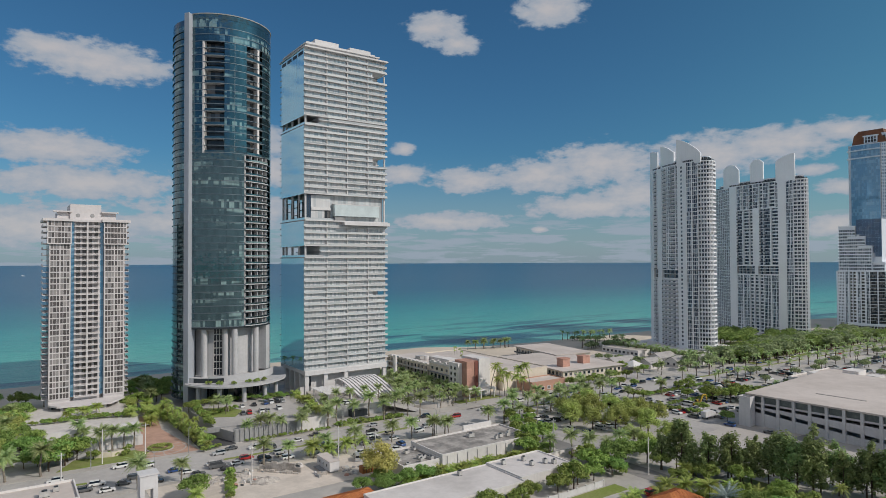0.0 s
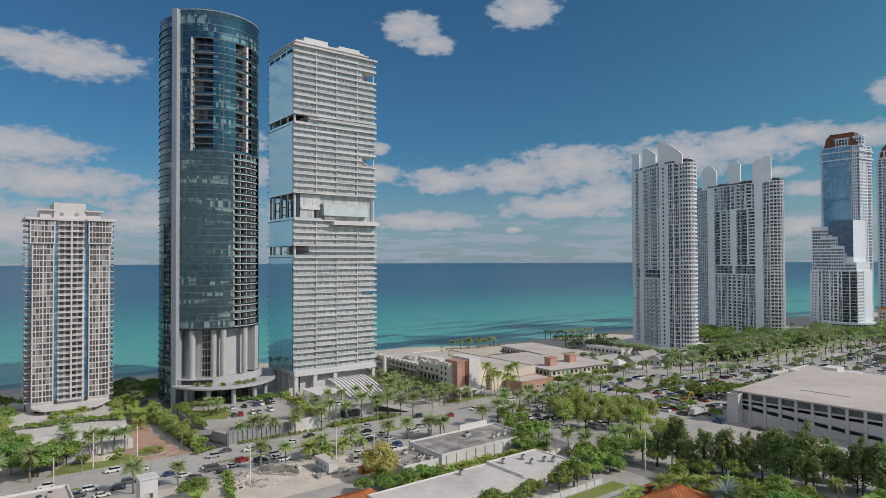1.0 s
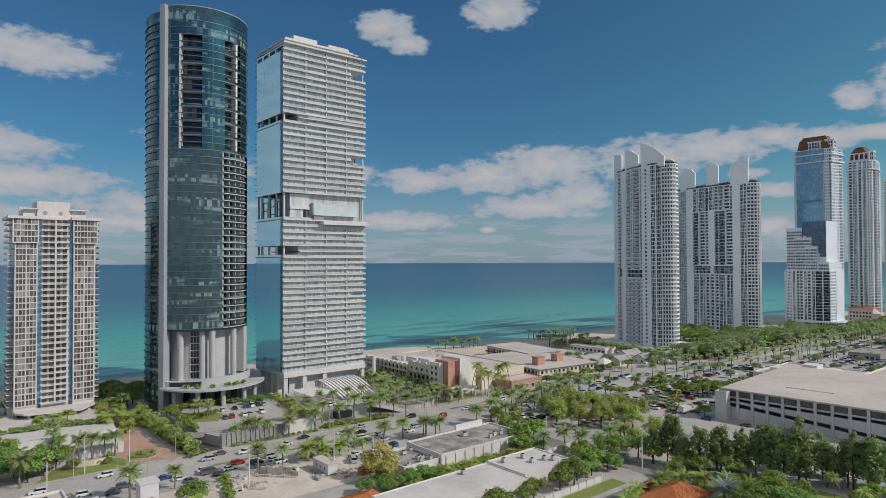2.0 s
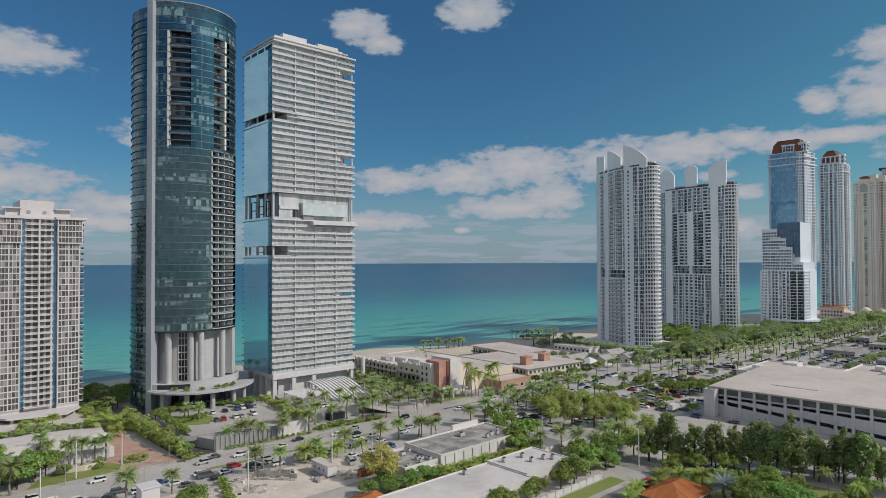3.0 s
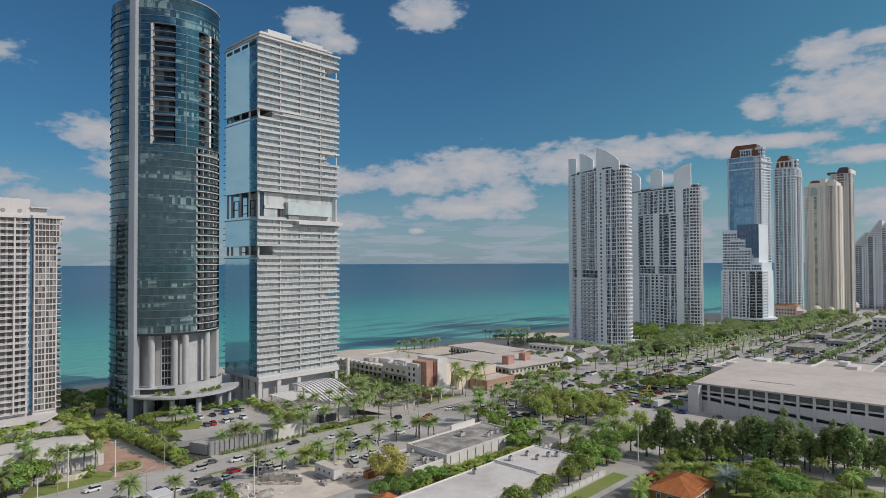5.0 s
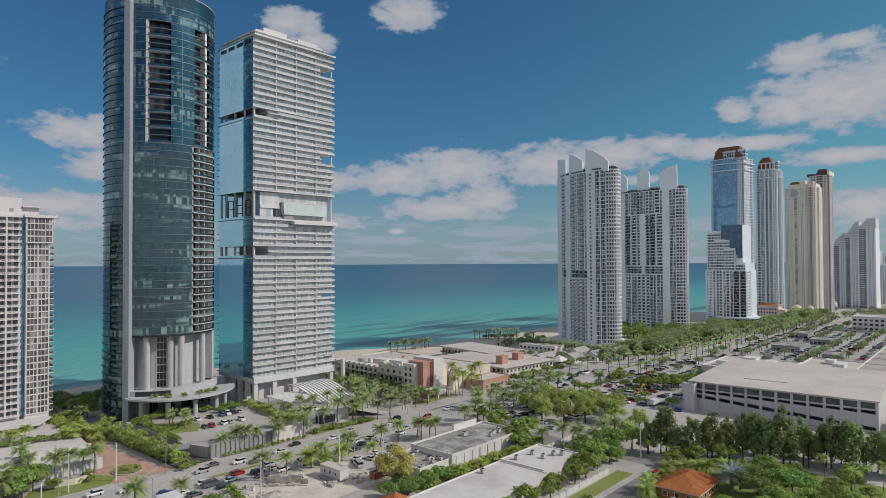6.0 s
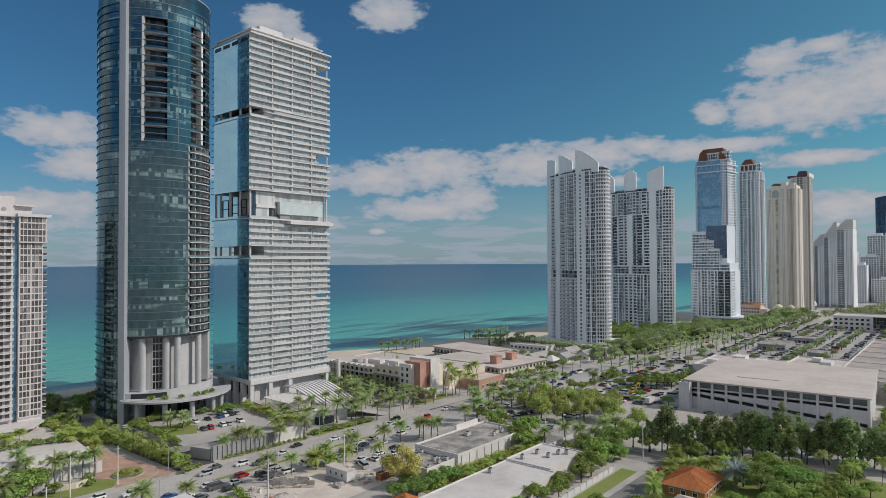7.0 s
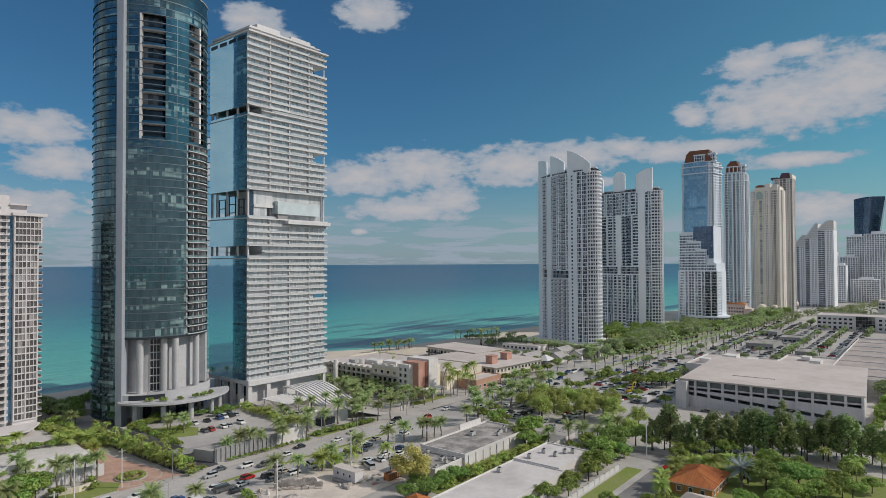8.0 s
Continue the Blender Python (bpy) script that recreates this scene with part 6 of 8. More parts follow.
# ---- low hotel and motel wings ----
def windows_on(parent, a, b, z, rows, fh, pitch, w, h, glass=G_DARK, frame_mat=WHITE, sill=True):
    """Separate windows with frames along a wall line (outside on the right hand)."""
    va, vb = Vector((*a, 0)), Vector((*b, 0))
    way = (vb - va).normalized()
    o = Vector((way.y, -way.x, 0))
    n = int((vb - va).length / pitch)
    pane, fr = Geo(), Geo()
    pa, pb = -way * w / 2 + o * 0.03, way * w / 2 + o * 0.03
    pane.add([(pa.x, pa.y, 0), (pb.x, pb.y, 0), (pb.x, pb.y, h), (pa.x, pa.y, h)], [(0, 1, 2, 3)])
    fr.bar((pa.x * 1.1, pa.y * 1.1, -0.1), (pb.x * 1.1, pb.y * 1.1, -0.1), 0.3, 0.2)
    fr.bar((pa.x * 1.1, pa.y * 1.1, h + 0.06), (pb.x * 1.1, pb.y * 1.1, h + 0.06), 0.25, 0.12)
    for q in (pa, pb):
        fr.bar((q.x * 1.04, q.y * 1.04, -0.12), (q.x * 1.04, q.y * 1.04, h + 0.12), 0.14, 0.14)
    pm, fm = pane.mesh("window", glass), fr.mesh("window_frame", frame_mat)
    for r in range(rows):
        for i in range(n):
            p = va.lerp(vb, (i + 0.5) / n)
            win = part("window", pm, None, parent, at=(p.x, p.y, z + r * fh))
            part("window_frame", fm, None, win)


hotel = thing("hotel", "cream five-storey beach hotel with brick-red end wall and balconies", "hotel", (196, 262, 0))
part("wall", Geo().box(0, 26, 32, 80, 0, 12.0), CREAM, hotel)
part("wall", Geo().box(0, 26, 4, 31.9, 0, 14.6), CREAM, hotel)
part("end_block", Geo().box(9.5, 17, -1.5, 14, 0, 19.6), PALE, hotel)
part("corner_block", Geo().box(-0.6, 6, 3.5, 12, 0, 17.4), PALE, hotel)
part("end_panel", Geo().box(2.0, 9.5, -0.6, 10, 0, 18.6), ROSY, hotel, "brick-red rendered end wall")
part("end_panel", Geo().box(7.2, 9.4, -0.9, -0.6, 1, 18.4), surface("dark_red_render", (0.24, 0.09, 0.07), 0.8, 0.15, 0.1, 1.0), hotel)
part("roof", Geo().box(0.3, 26, 32, 80, 12.0, 12.3), ROOF, hotel)
part("roof", Geo().box(0.3, 26, 4.3, 31.6, 14.6, 14.9), ROOF, hotel)
part("parapet", Geo().box(-0.3, 0.2, 32, 80, 11.8, 13.0), CREAM, hotel)
part("parapet", Geo().box(-0.3, 0.2, 12, 31.9, 14.4, 15.5), PALE, hotel)
part("stair_tower", Geo().box(2.5, 9, 16, 26, 14.6, 17.4), PALE, hotel)
for y in (15, 21, 27):
    part("roof_arch", Geo().box(-0.35, 0.3, y, y + 2.6, 15.5, 16.4), PALE, hotel)
for i in range(3):
    part("balcony_slab", Geo().box(-1.4, 0, 32, 78, 3.0 + 3.1 * i, 3.25 + 3.1 * i), CREAM, hotel)
    for j in range(12):
        part("balcony_rail", Geo().box(-1.4, -1.3, 32.3 + 3.8 * j, 35.6 + 3.8 * j, 3.3 + 3.1 * i, 4.1 + 3.1 * i), PALE, hotel)
for j in range(13):
    part("balcony_wall", Geo().box(-1.45, 0, 31.9 + 3.8 * j, 32.2 + 3.8 * j, 0, 12.0), CREAM, hotel)
windows_on(hotel, (0, 31), (0, 12.5), 0.5, 3, 3.1, 3.2, 2.3, 2.3, sill=False)
windows_on(hotel, (0, 31), (0, 12.5), 11.2, 1, 3.1, 4.6, 2.0, 1.5)
part("balcony_slab", Geo().box(-1.5, 0, 12.2, 31.6, 9.7, 10.0), GREY, hotel)
part("balcony_slab", Geo().box(-1.2, 0, 12.2, 31.6, 6.5, 6.75), CREAM, hotel)
windows_on(hotel, (-0.6, 11.5), (-0.6, 4.5), 1.4, 5, 3.1, 3.2, 1.6, 1.7)
windows_on(hotel, (0, 77.6), (0, 32), 0.6, 4, 3.1, 3.8, 2.8, 2.2)
for i in range(10):
    part("roof_pergola", Geo().box(-0.2, 2.8, 34 + 4.4 * i, 36.5 + 4.4 * i, 12.4, 13.6), PALE, hotel)
part("roof_plant", Geo().box(12, 18, 40, 50, 12.3, 14.6), PALE, hotel)
part("roof_plant", Geo().box(8, 12, 54, 59, 12.3, 14.2), PLANT_GREY, hotel)
part("roof_plant", Geo().tube([(10, 50, 12.3), (10, 50, 15.0)], [1.6, 1.6], 12), PALE, hotel)
part("porch", Geo().box(-2, 16, -8, -1.5, 4.2, 5.0), PALE, hotel)
for x in (-1.5, 6, 15):
    part("porch_post", Geo().box(x - 0.3, x + 0.3, -7.7, -7.1, 0, 4.2), WHITE, hotel)
part("round_corner_column", Geo().tube([(-14, 46, 0), (-14, 46, 18)], [1.1, 1.1], 16), PALE, hotel)


def low_block(name, label, x0, x1, y0, y1, h, wall, roof, parapet=0.7, cat="building"):
    b = thing(name, label, cat, (x0, y0, 0))
    w, d = x1 - x0, y1 - y0
    part("wall", Geo().box(0, w, 0, d, 0, h), wall, b)
    part("roof", Geo().box(0.3, w - 0.3, 0.3, d - 0.3, h, h + 0.15), roof, b)
    if parapet:
        g = Geo()
        for q in ((-0.1, w + 0.1, -0.1, 0.3), (-0.1, w + 0.1, d - 0.3, d + 0.1), (-0.1, 0.3, 0.3, d - 0.3), (w - 0.3, w + 0.1, 0.3, d - 0.3)):
            g.box(*q, h - 0.1, h + parapet)
        part("parapet", g, wall, b)
    return b


def motel(label, x0, x1, y0, y1, h=7.0):
    m = low_block("motel_wing", label, x0, x1, y0, y1, h, CREAM, ROOF, 0)
    w, d = x1 - x0, y1 - y0
    part("roof_overhang", Geo().box(-1.8, w + 1.8, -1.2, d + 1.2, h, h + 0.45), ROOF, m)
    for z in (3.2,):
        part("gallery", Geo().box(-1.7, 0, 0, d, z, z + 0.25), PALE, m)
        part("gallery_rail", Geo().box(-1.7, -1.6, 0, d, z + 0.25, z + 1.2), BRONZE, m)
    for i in range(int(d / 6)):
        part("gallery_post", Geo().box(-1.7, -1.45, 6 * i, 6 * i + 0.25, 0, h), PALE, m)
    windows_on(m, (0, d), (0, 0.5), 0.8, 2, 3.3, 3.4, 2.0, 1.9)
    windows_on(m, (0.5, 0), (w, 0), 0.8, 2, 3.3, 3.4, 1.8, 1.7)
    return m


low_block("hotel_annex", "low beige hotel hall with a broad pale roof", 224, 258, 263, 350, 9.5, CREAM, ROOF)
for x, y, w, d, turn in ((266, 258, 46, 62, -6), (305, 301, 28, 50, -8)):
    wing = motel("two-storey cream motel wing with open galleries and a flat white roof", x, x + w, y, y + d, 7.0 if x < 300 else 7.6)
    wing.rotation_euler = (0, 0, radians(turn))
for x, y, h in ((274, 266, 12.2), (294, 268, 11.6)):
    tagged(part("stair_block", Geo().box(x, x + 6, y, y + 5, 0, h).box(x - 0.3, x + 6.3, y - 0.3, y + 5.3, h, h + 0.4), ROSY), "brick-red stair block rising through a flat roof", "stair block")
pk = low_block("pink_annex", "low pink-walled annex with white roof", 233, 258, 249, 261.5, 5.0, surface("pink_render", (0.50, 0.30, 0.22), 0.8, 0.12, 0.1, 1.0), ROOF)
windows_on(pk, (1, 0), (24, 0), 1.0, 1, 3, 4.0, 2.2, 1.6)
b = low_block("beach_bungalow", "low white-roofed beach bungalow", 384, 398, 296, 330, 4.0, PALE, ROOF, 0.4)
windows_on(b, (0, 34), (0, 0), 1.0, 1, 3, 3.5, 2.2, 1.6)


def gabled_house(x, y, w, d, eave, ridge):
    """A small house whose ridge runs along x."""
    h = thing("gabled_house", "small gabled beach house with grey shingles among trees", "house", (x, y, 0), "gabled beach houses")
    part("wall", Geo().box(0, w, 0, d, 0, eave).add([(0.2, 0, eave), (0.2, d, eave), (0.2, d / 2, ridge - 0.2), (w - 0.2, 0, eave), (w - 0.2, d, eave), (w - 0.2, d / 2, ridge - 0.2)], [(0, 2, 1), (3, 4, 5)]), PALE, h)
    for s0 in (0, 1):
        e = -0.6 if s0 == 0 else d + 0.6
        g = Geo().add([(-0.6, e, eave - 0.3), (w + 0.6, e, eave - 0.3), (w + 0.6, d / 2, ridge), (-0.6, d / 2, ridge), (-0.6, e, eave - 0.1), (w + 0.6, e, eave - 0.1), (w + 0.6, d / 2, ridge + 0.2), (-0.6, d / 2, ridge + 0.2)],
                      [(0, 1, 2, 3), (7, 6, 5, 4), (0, 4, 5, 1), (1, 5, 6, 2), (2, 6, 7, 3), (3, 7, 4, 0)])
        part("roof_slope", g, SHINGLE, h)
    windows_on(h, (0, d - 1), (0, 1), 1.0, 1, 3, 3.4, 1.8, 1.5)
    windows_on(h, (1, 0), (w - 1, 0), 1.0, 1, 3, 3.4, 1.8, 1.5)


for x, y, w, d in ((330, 272, 22, 11), (346, 257, 14, 10), (366, 250, 15, 11), (372, 268, 18, 10), (388, 246, 10, 10)):
    gabled_house(x, y, w, d, 3.6, 6.4)
g = Geo()
tent = thing("white_marquee", "white peaked marquee beside the parking lot", "marquee", (330, 258, 0))
part("canopy", Geo().add([(0, 0, 3), (12, 0, 3), (12, 10, 3), (0, 10, 3), (6, 5, 6.5)], [(0, 1, 4), (1, 2, 4), (2, 3, 4), (3, 0, 4)]), WHITE, tent)
for x, y in ((0.2, 0.2), (11.8, 0.2), (11.8, 9.8), (0.2, 9.8)):
    part("tent_pole", Geo().tube([(x, y, 0), (x, y, 3.05)], [0.1, 0.1], 6), POLE, tent)

# ---- parking garage with open bays ----
gar = thing("parking_garage", "long white parking garage with open bays and a flat membrane roof", "parking garage", (271, 73, 0))
gar.rotation_euler = (0, 0, radians(3.5))
GW, GD, GH = 84, 74.5, 12.9
part("core", Geo().box(5, GW - 0.5, 0.4, GD - 0.4, 0, GH - 0.5), GREY, gar)
part("side_wall", Geo().box(0, GW, -0.5, 0.4, 0, GH), WHITE, gar)
part("side_wall", Geo().box(0, GW, GD - 0.4, GD + 0.4, 0, GH), WHITE, gar)
part("back_wall", Geo().box(GW - 0.5, GW, 0.4, GD - 0.4, 0, GH), WHITE, gar)
part("roof", Geo().box(-1.2, GW + 0.6, -1.0, GD + 1.0, GH, GH + 0.6), ROOF, gar)
part("roof_joint", Geo().box(20, 21, 36, 55, GH + 0.6, GH + 0.75), TAR, gar)
BAYS = 12
SCREEN = surface("mesh_screen", (0.20, 0.23, 0.22), 0.7, 0.25, 0.2, 1.5)
bw = GD / BAYS
for i in range(BAYS + 1):
    y = i * bw
    part("pier", Geo().box(-0.75, 0.35, max(-0.5, y - 0.55), min(GD + 0.4, y + 0.55), 0, GH), WHITE, gar)
for i in range(BAYS):
    y0, y1 = i * bw + 0.55, (i + 1) * bw - 0.55
    zs = lerp(0.8, 5.4, i / (BAYS - 1))
    part("spandrel", Geo().box(-0.2, 0.2, y0, y1, 12.55, GH), WHITE, gar)
    part("screen_panel", Geo().box(0.5, 0.6, y0, y1, 10.0, 12.6), SCREEN, gar, "grey-green mesh screen set back in the opening")
    part("spandrel", Geo().box(-0.2, 0.2, y0, y1, 9.3, 10.0), WHITE, gar)
    part("ramp_spandrel", Geo().add([(-0.2, y0, zs + 1.6), (-0.2, y1, zs + 2.1), (-0.2, y1, 8.1), (-0.2, y0, 7.9), (0.2, y0, zs + 1.6), (0.2, y1, zs + 2.1), (0.2, y1, 8.1), (0.2, y0, 7.9)],
                                    [(0, 3, 2, 1), (4, 5, 6, 7), (0, 1, 5, 4), (3, 7, 6, 2)]), WHITE, gar)
    part("ramp_spandrel", Geo().add([(-0.2, y0, 0), (-0.2, y1, 0), (-0.2, y1, zs + 0.5), (-0.2, y0, zs), (0.2, y0, 0), (0.2, y1, 0), (0.2, y1, zs + 0.5), (0.2, y0, zs)],
                                    [(0, 3, 2, 1), (4, 5, 6, 7), (3, 7, 6, 2)]), WHITE, gar)
    part("ramp_floor", Geo().box(0.25, 5.0, y0 - 0.5, y1 + 0.5, 7.6, 7.85), GREY, gar)
low_block("stair_tower", "white stair tower at the garage corner", 261.5, 265.5, 144, 149, 12.0, WHITE, ROOF)

# ---- shopping strip roofs and offices ----
s1 = low_block("shop_block", "low shop block with a white roof", 352, 400, 128, 172, 7.0, PALE, ROOF)
s2 = low_block("shop_block", "low shopping centre with grey roofs and vents", 352, 560, 30, 98, 7.0, PALE, WORN_ROOF, 1.0)
for i in range(7):
    part("roof_seam", Geo().box(14 + 28 * i, 14.5 + 28 * i, 0.4, 67.6, 7.15, 7.7), PALE, s2)
low_block("shop_block", "low shop wing with white parapets", 388, 430, 98, 128, 6.4, PALE, ROOF, 1.0)
for x, y, w, d, h in ((356, 132, 14, 7, 2.6), (372, 136, 8, 6, 3.4), (384, 150, 10, 8, 2.8), (360, 160, 6, 6, 3.0), (392, 104, 12, 6, 2.6), (410, 112, 8, 5, 2.2)):
    part("roof_house", Geo().box(x - 352, x - 352 + w, y - 128, y - 128 + d, 7.0, 7.0 + h), PALE, s1)
for x, y, w, d in ((500, 150, 34, 20), (560, 140, 20, 16), (600, 165, 24, 14), (470, 118, 20, 12)):
    k = low_block("kiosk_block", "small flat-roofed shop in the parking lot", x, x + w, y, y + d, 4.4, GREY, TAR, 0.5)
    windows_on(k, (0, d), (0, 0), 0.6, 1, 3, 3.2, 2.6, 2.2)
off = low_block("office_block", "white two-storey office block with a dark glazed middle", 700, 740, 60, 146, 14.0, WHITE, ROOF, 1.0)
windows_on(off, (0, 86), (0, 54), 2.0, 3, 4.2, 4.4, 2.6, 2.0)
windows_on(off, (0, 34), (0, 0), 2.0, 3, 4.2, 4.4, 2.6, 2.0)
g = Geo()
for i in range(4):
    edge_panes(g, (-0.6, 52), (-0.6, 36), 0.3 + 3.6 * i, 3.7 + 3.6 * i, 2.6, 0, 0.1)
part("glazed_middle", g, G_DARK, off)
off2 = low_block("office_block", "white office block among trees", 880, 930, 70, 104, 20.0, WHITE, ROOF, 1.0)
windows_on(off2, (0, 34), (0, 0), 12.0, 2, 4.0, 3.2, 2.6, 2.4)


def rooftop_unit(x, y, z, w, d, h, mat=PLANT_GREY):
    u = thing("rooftop_unit", "grey rooftop air-conditioning unit", "air conditioner", (x, y, z), "rooftop units")
    part("housing", Geo().box(-w / 2, w / 2, -d / 2, d / 2, 0.15, h), mat, u)
    part("fan_cowl", Geo().tube([(0, 0, h), (0, 0, h + 0.25)], [min(w, d) * 0.36] * 2, 12), BRONZE, u)
    part("base_frame", Geo().box(-w / 2 + 0.1, w / 2 - 0.1, -d / 2 + 0.1, d / 2 - 0.1, 0, 0.15), BRONZE, u)


# ---- foreground buildings ----
b1 = low_block("felt_roofed_shop", "flat-roofed shop with patched grey roofing felt and pale parapet walls", 122, 164, 175, 195, 5.0, PALE, TAR, 0.7)
low_block("felt_roofed_shop", "lower roof wing cluttered with plant and debris", 107, 121.9, 176, 194, 3.6, PALE, TAR, 0.8)
part("raised_wall", Geo().box(24, 38, 20, 20.8, 0, 7.4), PALE, b1)
for i in range(9):
    part("wall_joint", Geo().box(4.4 * i + 1.8, 4.4 * i + 2.1, -0.16, -0.1, 0, 4.9), GREY, b1)
random.seed(5)
for i in range(10):
    x, y = random.uniform(108.5, 120.5), random.uniform(178, 192.5)
    rooftop_unit(x, y, 3.75, random.uniform(0.7, 1.8), random.uniform(0.7, 1.8), random.uniform(0.5, 1.3))
for x, y, w in ((144, 188, 2.4), (150, 180, 1.2), (153, 181, 1.6), (156, 180.5, 1.2), (158.5, 183, 1.0)):
    rooftop_unit(x, y, 5.15, w, w * 0.8, 1.4)
b2 = low_block("white_roofed_shop", "long low shop with a bright white membrane roof", 84, 129, 141, 160, 4.8, PALE, BRIGHT_ROOF, 0.45)
low_block("white_roofed_shop", "low shop wing with a bright white membrane roof", 129.2, 152, 143, 160, 5.2, PALE, BRIGHT_ROOF, 0.5)
windows_on(b2, (2, 0), (44, 0), 1.2, 1, 3, 4.5, 1.8, 1.4)
for x, y in ((116, 157), (133, 156), (140, 150), (145, 149), (147, 147), (141, 155)):
    rooftop_unit(x, y, 4.95 if x < 129 else 5.35, 1.3, 1.3, 1.4)
wallw = thing("garden_wall", "white rendered garden wall with piers along the verge", "wall", (104, 134, 0))
part("wall", Geo().box(0, 52, 0, 0.3, 0, 1.7), WHITE, wallw)
for i in range(14):
    part("wall_pier", Geo().box(4 * i - 0.25, 4 * i + 0.25, -0.12, 0.42, 0, 2.0), WHITE, wallw)
setting("fence_wall", Geo().box(84, 182, 163.6, 163.9, 0, 1.9), PALE, "pale boundary wall behind a hedge", "wall")
low_block("corner_shop", "flat-roofed corner shop with white roof and pale parapet", -6, 17, 204, 222, 4.8, PALE, ROOF, 0.8)
rooftop_unit(9, 212, 4.95, 2.6, 2.0, 1.6)
rooftop_unit(12, 215, 4.95, 1.6, 1.6, 1.3)
b5 = low_block("arcaded_shop", "white barrel-vaulted shop front", 16, 40, 176, 189, 3.6, WHITE, ROOF, 0.3)
for i in range(5):
    g = Geo()
    pts = [(4.8 * i + 2.4 + 2.3 * math.cos(radians(a)), 1.4 * math.sin(radians(a))) for a in range(0, 181, 20)]
    n = len(pts)
    g.add([(x, 0, 3.6 + z) for x, z in pts] + [(x, 11, 3.6 + z) for x, z in pts], [(j, j + 1, n + j + 1, n + j) for j in range(n - 1)] + [tuple(range(n))[::-1], tuple(range(n, 2 * n))])
    part("roof_vault", g, ROOF, b5)
sg = thing("sign_tower", "white rendered sign pylon with a window opening", "pylon", (30.5, 190.5, 0))
part("shaft", Geo().box(0, 1.2, 0, 4.5, 0, 12.2).box(3.4, 4.6, 0, 4.5, 0, 12.2).box(1.2, 3.4, 0, 4.5, 8.4, 12.2).box(1.2, 3.4, 0, 4.5, 0, 4.4), WHITE, sg)
part("cap", Geo().box(-0.3, 4.9, -0.3, 4.8, 12.2, 12.6), WHITE, sg)


def hip_house(label, x0, x1, y0, y1, eave, ridge, wall, tile, category="house"):
    h = thing("tiled_house", label, category, (x0, y0, 0))
    w, d = x1 - x0, y1 - y0
    part("wall", Geo().box(0, w, 0, d, 0, eave), wall, h)
    e = 0.7
    m = min(w, d) / 2 + e
    base = [(-e, -e), (w + e, -e), (w + e, d + e), (-e, d + e)]
    r0, r1 = ((m - e, d / 2), (w - m + e, d / 2)) if w >= d else ((w / 2, m - e), (w / 2, d - m + e))
    v = [(*p, eave) for p in base] + [(*r0, ridge), (*r1, ridge)]
    faces = [(0, 1, 5, 4), (1, 2, 5), (2, 3, 4, 5), (3, 0, 4)] if w >= d else [(0, 1, 4), (1, 2, 5, 4), (2, 3, 5), (3, 0, 4, 5)]
    part("roof", Geo().add(v, faces), tile, h, "hipped clay tile roof")
    part("eaves", Geo().box(-e, w + e, -e, d + e, eave - 0.25, eave - 0.02), WHITE, h)
    # courses of tiles as thin raised ribs running up each slope
    rib = Geo()
    for f in faces:
        pts = [Vector(v[i]) for i in f]
        a, b = pts[0], pts[1]
        nrm = (pts[1] - pts[0]).cross(pts[2] - pts[0]).normalized()
        up = nrm.cross((b - a).normalized())
        count = int((b - a).length / 0.45)
        for i in range(count):
            s = a.lerp(b, (i + 0.5) / count)
            t = (i + 0.5) / count
            tall = (pts[2] - a).dot(up)
            left_run = (pts[-1] - a).dot((b - a).normalized()) / (b - a).length
            right_run = 1 - (pts[2] - a).dot((b - a).normalized()) / (b - a).length
            f_up = min(1.0, t / max(left_run, 1e-3), (1 - t) / max(right_run, 1e-3))
            if f_up > 0.03:
                rib.bar(s + nrm * 0.03, s + up * tall * f_up + nrm * 0.03, 0.2, 0.1, nrm)
    tagged(part("roof_tiling", rib, tile, h), kind="stuff")
    windows_on(h, (1, 0), (w - 1, 0), 1.0, 1, 3, 3.0, 1.3, 1.4)
    windows_on(h, (0, d - 1), (0, 1), 1.0, 1, 3, 3.0, 1.3, 1.4)
    return h


hip_house("small orange house with a hipped orange clay tile roof", 146, 164, 101, 113.5, 3.4, 6.6, ORANGE_WALL, TILE)
hip_house("small house with a terracotta tile roof behind a hedge", 76, 90, 159, 169.5, 2.8, 4.6, PALE, TILE)
hip_house("small house with a terracotta tile roof behind a hedge", -8, 8, 184, 196, 3.2, 5.4, PALE, TILE)
hip_house("low house with a pale grey tile roof", 122, 140, 92, 106, 3.0, 5.0, PALE, ROOF)

# site trailer, stored gear, rubble heaps
tr = thing("site_trailer", "white site office trailer on blocks beside a rubble plot", "trailer", (89.5, 195, 0))
part("body", Geo().box(0, 3.6, 0, 10.5, 0.7, 3.9), WHITE, tr)
part("roof", Geo().box(-0.2, 3.8, -0.2, 10.7, 3.9, 4.1), ROOF, tr)
windows_on(tr, (0, 9.5), (0, 1), 1.9, 1, 3, 2.8, 0.9, 0.9)
part("step_deck", Geo().box(-2.0, -0.1, 1, 9, 0.5, 0.7), GREY, tr)
for y in (0.4, 3.4, 6.4, 9.4):
    part("support_block", Geo().box(0.3, 3.3, y, y + 0.6, 0, 0.7), GREY, tr)
ruin = thing("ruined_wall", "broken pale concrete wall of a demolished building on a sandy plot", "wall", (71.5, 213, 0))
